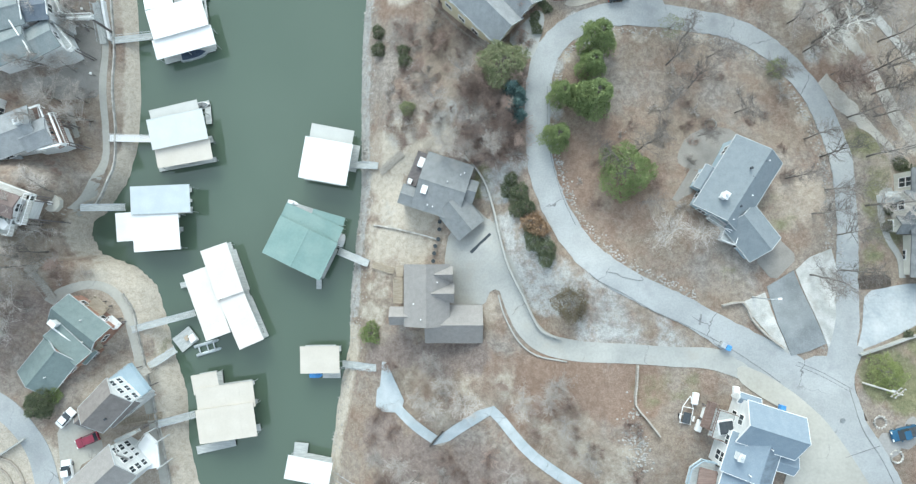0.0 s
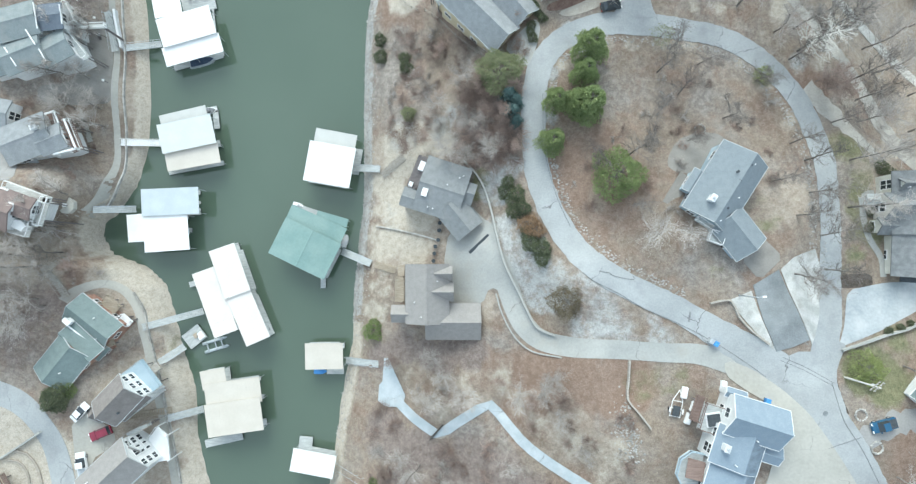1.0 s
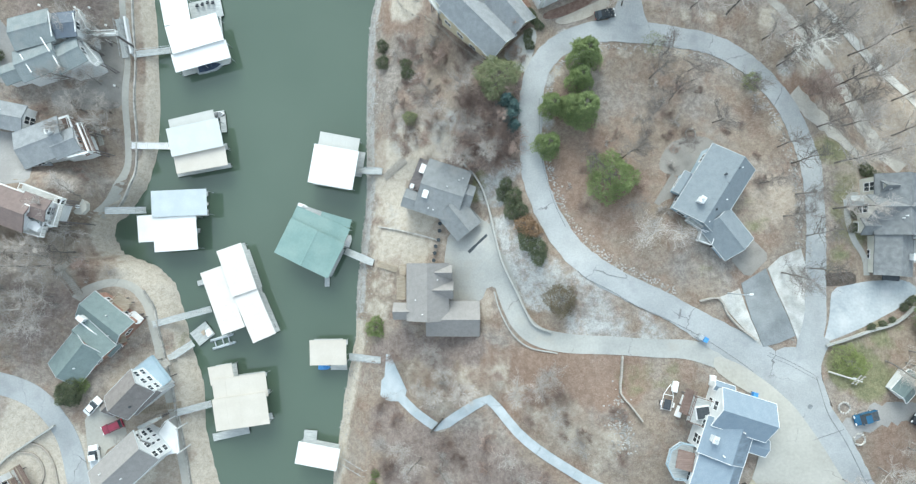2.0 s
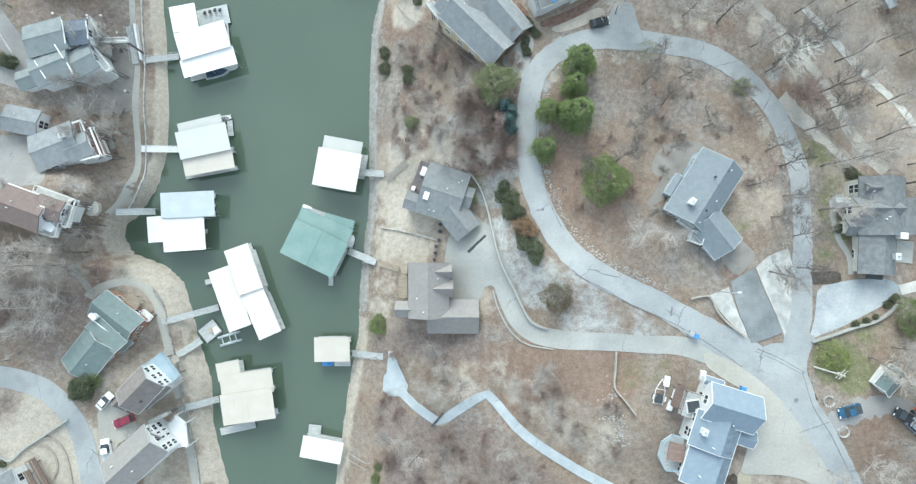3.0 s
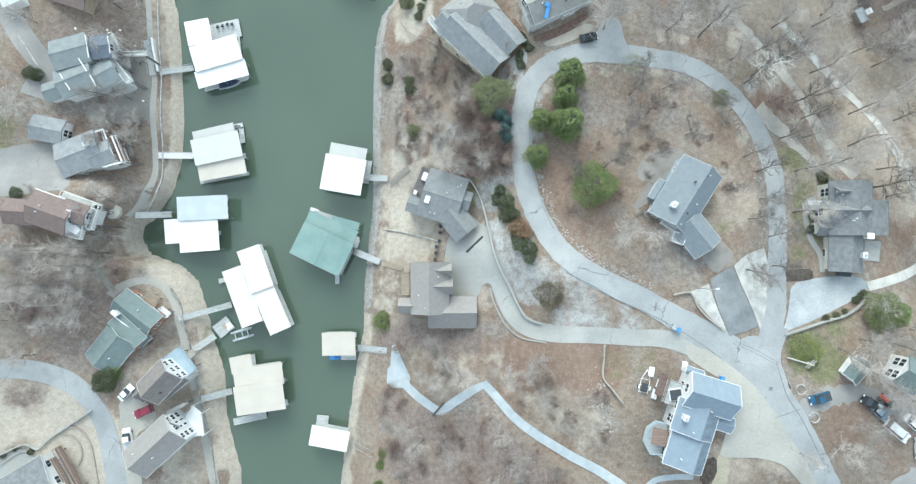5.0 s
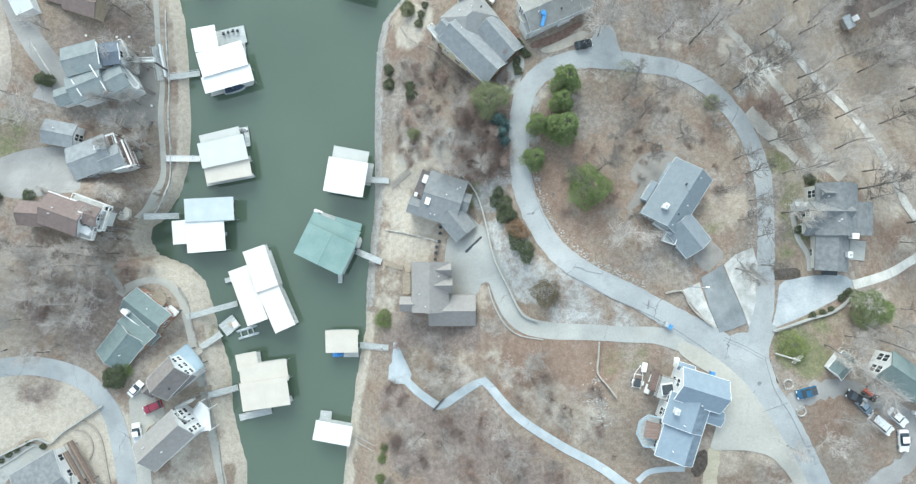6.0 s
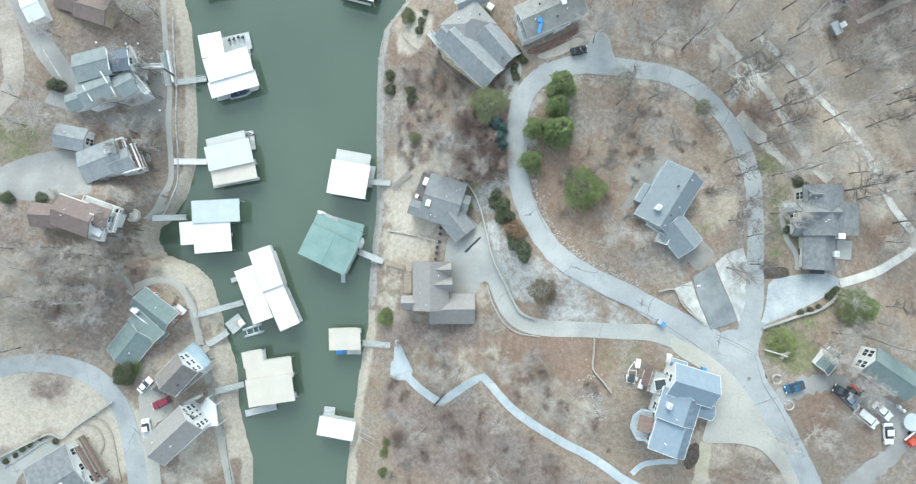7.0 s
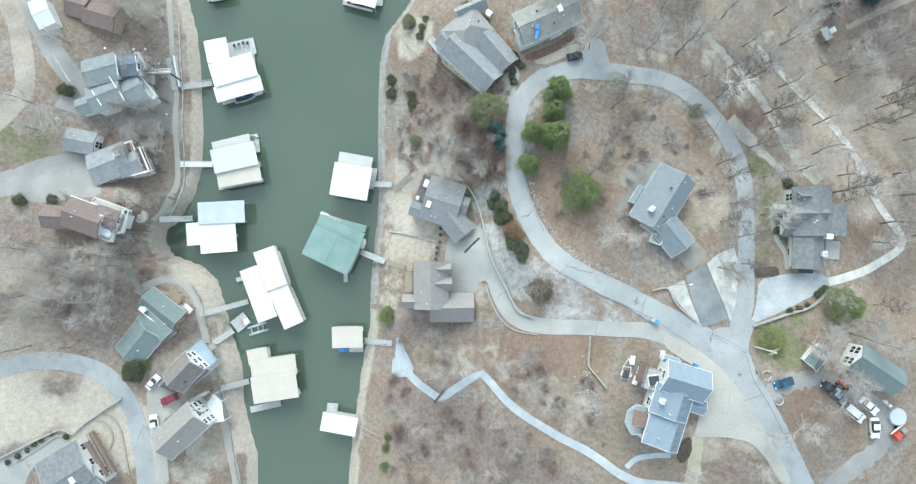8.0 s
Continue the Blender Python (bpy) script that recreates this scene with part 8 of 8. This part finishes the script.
PROTOS += [P_WISP, P_WISP_GREEN, P_DRY, P_PINE, P_CEDAR, P_OLIVE, P_BUSH, P_RUST, P_SPRUCE, P_GREEN]
for proto, pts, size in ((P_SPRUCE, [(95.5, 65.6), (97.2, 63.4), (105.4, 66.0), (107.4, 64.9), (104.6, 49.4), (106.0, 47.9)], 0.9), (P_WISP_GREEN, [(57.4, 34.6)], 0.4), (P_PINE, [(28.4, 15.0)], 0.86), (P_CEDAR, [(24.3, 38.6), (23.7, 28.3)], 1.05), (P_CEDAR, [(23.4, 34.3), (22.0, 28.6)], 0.85), (P_CEDAR, [(18.3, 29.3), (17.5, 21.8)], 0.78),
                         (P_OLIVE, [(8.1, 35.0)], 0.98), (P_DRY, [(19.7, -7.9)], 0.72), (P_BUSH, [(9.2, 12.9), (11.4, 12.4), (10.5, 10.8), (12.4, 9.5), (10.9, 8.9)], 0.82), (P_BUSH, [(13.5, 3.2), (15.6, 2.0), (15.7, 0.0)], 0.92), (P_BUSH, [(12.9, 5.2), (9.8, 14.8)], 0.68),
                         (P_RUST, [(14.5, 5.6), (13.3, 6.4)], 0.95), (P_SPRUCE, [(10.9, 29.7), (10.3, 27.9), (11.1, 26.1), (9.7, 30.8)], 1.0), (P_GREEN, [(-17.6, -15.0)], 1.0), (P_BUSH, [(-16.5, 47.2), (-16.5, 43.5), (-11.1, 42.2), (-10.6, 39.9)], 0.8), (P_OLIVE, [(-10.0, 29.8)], 0.35),
                         (P_BUSH, [(-80.4, -27.8), (-79.2, -26.6), (-78.9, -28.4)], 1.2), (P_GREEN, [(-77.9, -25.9)], 0.85), (P_PINE, [(85.3, -11.0)], 0.72), (P_WISP_GREEN, [(69.9, -19.2), (68.6, -17.9)], 0.62), (P_BUSH, [(-96.0, 42.4), (-97.4, 42.6)], 0.8),
                         (P_BUSH, [(77.1, 16.7), (78.7, 15.0)], 0.7), (P_BUSH, [(74.1, 8.5), (73.3, 5.5)], 0.5), (P_BUSH, [(-97.6, 14.6), (-106.0, 14.7)], 0.8), (P_GREEN, [(-17.8, -48.1), (-18.1, -52.6), (-17.3, -45.6)], 0.5), (P_WISP, [(57.2, 34.1), (38.0, 41.4)], 0.45),
                         (P_BUSH, [(-108.7, -48.9), (-106.4, -47.5), (-104.3, -46.2), (-102.7, -44.8), (-101.1, -43.8), (-98.9, -42.4), (-95.7, -43.3)], 0.38), (P_OLIVE, [(3.5, 62.0), (-11.5, 61.0)], 0.4), (P_BUSH, [(14.6, 49.0), (15.0, 47.9), (15.4, 46.9), (16.3, 45.8), (14.2, 44.5), (13.9, 43.3), (14.4, 42.0)], 0.5), (P_BUSH, [(-8.1, 59.1), (-8.7, 57.0), (-7.2, 61.1)], 0.55), (P_BUSH, [(76.7, -11.9), (74.2, -12.4), (78.7, -11.2), (81.3, -9.0), (82.5, -8.0), (83.3, -7.4)], 0.4)):
    for i, p in enumerate(pts):
        plant(proto, *p, 73 * i + 10, size * (1 + 0.12 * math.sin(i * 2.3)))
for p in PROTOS:
    for o in list(p.children_recursive) + [p]:
        bpy.data.objects.remove(o)

# ---- stones ----
rng = random.Random(9)
rv, rf = [], []
ICO = [(0, 0, 1), (0.9, 0, 0.3), (0.28, 0.85, 0.3), (-0.72, 0.53, 0.3), (-0.72, -0.53, 0.3), (0.28, -0.85, 0.3), (0, 0, -0.5)]
LINE = spline(LOOP[3:-3], 0.5)
EDGE = []
for a_, b_ in zip(LINE, LINE[1:]):
    nrm = Vector((-(b_ - a_).y, (b_ - a_).x, 0)).normalized()
    inner = a_ + nrm * 3.1
    EDGE.append((inner.x, inner.y))
ICF = [(0, 1, 2), (0, 2, 3), (0, 3, 4), (0, 4, 5), (0, 5, 1), (6, 2, 1), (6, 3, 2), (6, 4, 3), (6, 5, 4), (6, 1, 5)]
for k in range(4200):
    y = rng.uniform(-14, 75) if k % 8 else rng.uniform(-70, -14)
    x = float(np.interp(y, EAST_Y, EAST_X)) + abs(rng.gauss(0, 1.05)) - 0.3
    if k % 9 == 0:
        x += rng.uniform(0, 3)
    s = 0.07 + 0.24 * rng.random() ** 2.5
    a = rng.uniform(0, 6.28)
    z = gz(x, y)
    n = len(rv)
    for vx, vy, vz in ICO:
        j = rng.uniform(0.75, 1.25)
        rv.append((x + s * j * (vx * math.cos(a) - vy * math.sin(a)), y + s * j * (vx * math.sin(a) + vy * math.cos(a)) * 0.8, z + s * vz * 0.6))
    rf += [tuple(n + i for i in f) for f in ICF]
for k in range(1500):
    q = EDGE[rng.randrange(len(EDGE))]
    s = rng.uniform(0.08, 0.26)
    x, y = q[0] + rng.gauss(0, 0.45), q[1] + rng.gauss(0, 0.45)
    a = rng.uniform(0, 6.28)
    n = len(rv)
    z = gz(x, y)
    for vx, vy, vz in ICO:
        j = rng.uniform(0.75, 1.25)
        rv.append((x + s * j * (vx * math.cos(a) - vy * math.sin(a)), y + s * j * (vx * math.sin(a) + vy * math.cos(a)) * 0.8, z + s * vz * 0.6))
    rf += [tuple(n + i for i in f) for f in ICF]
RUBBLE = [(29.6, -27.3), (30.6, -30.8), (31.0, -34.2), (29.8, -30.3), (65.0, 1.0), (64.5, -2.0), (64.0, -4.8)]
for k in range(460):
    q = RUBBLE[k % 7]
    s = rng.uniform(0.08, 0.3)
    x, y = q[0] + rng.gauss(0, 1.0 if k % 7 < 4 else 0.3), q[1] + rng.gauss(0, 1.6)
    n, z, a = len(rv), gz(x, y), rng.uniform(0, 6.28)
    for vx, vy, vz in ICO:
        j = rng.uniform(0.75, 1.25)
        rv.append((x + s * j * (vx * math.cos(a) - vy * math.sin(a)), y + s * j * (vx * math.sin(a) + vy * math.cos(a)) * 0.8, z + s * vz * 0.6))
    rf += [tuple(n + i for i in f) for f in ICF]
tagged(raw("riprap", rv, rf, M_ROCK), "pale limestone rubble along the waterline and road edge", "rocks", kind="stuff")
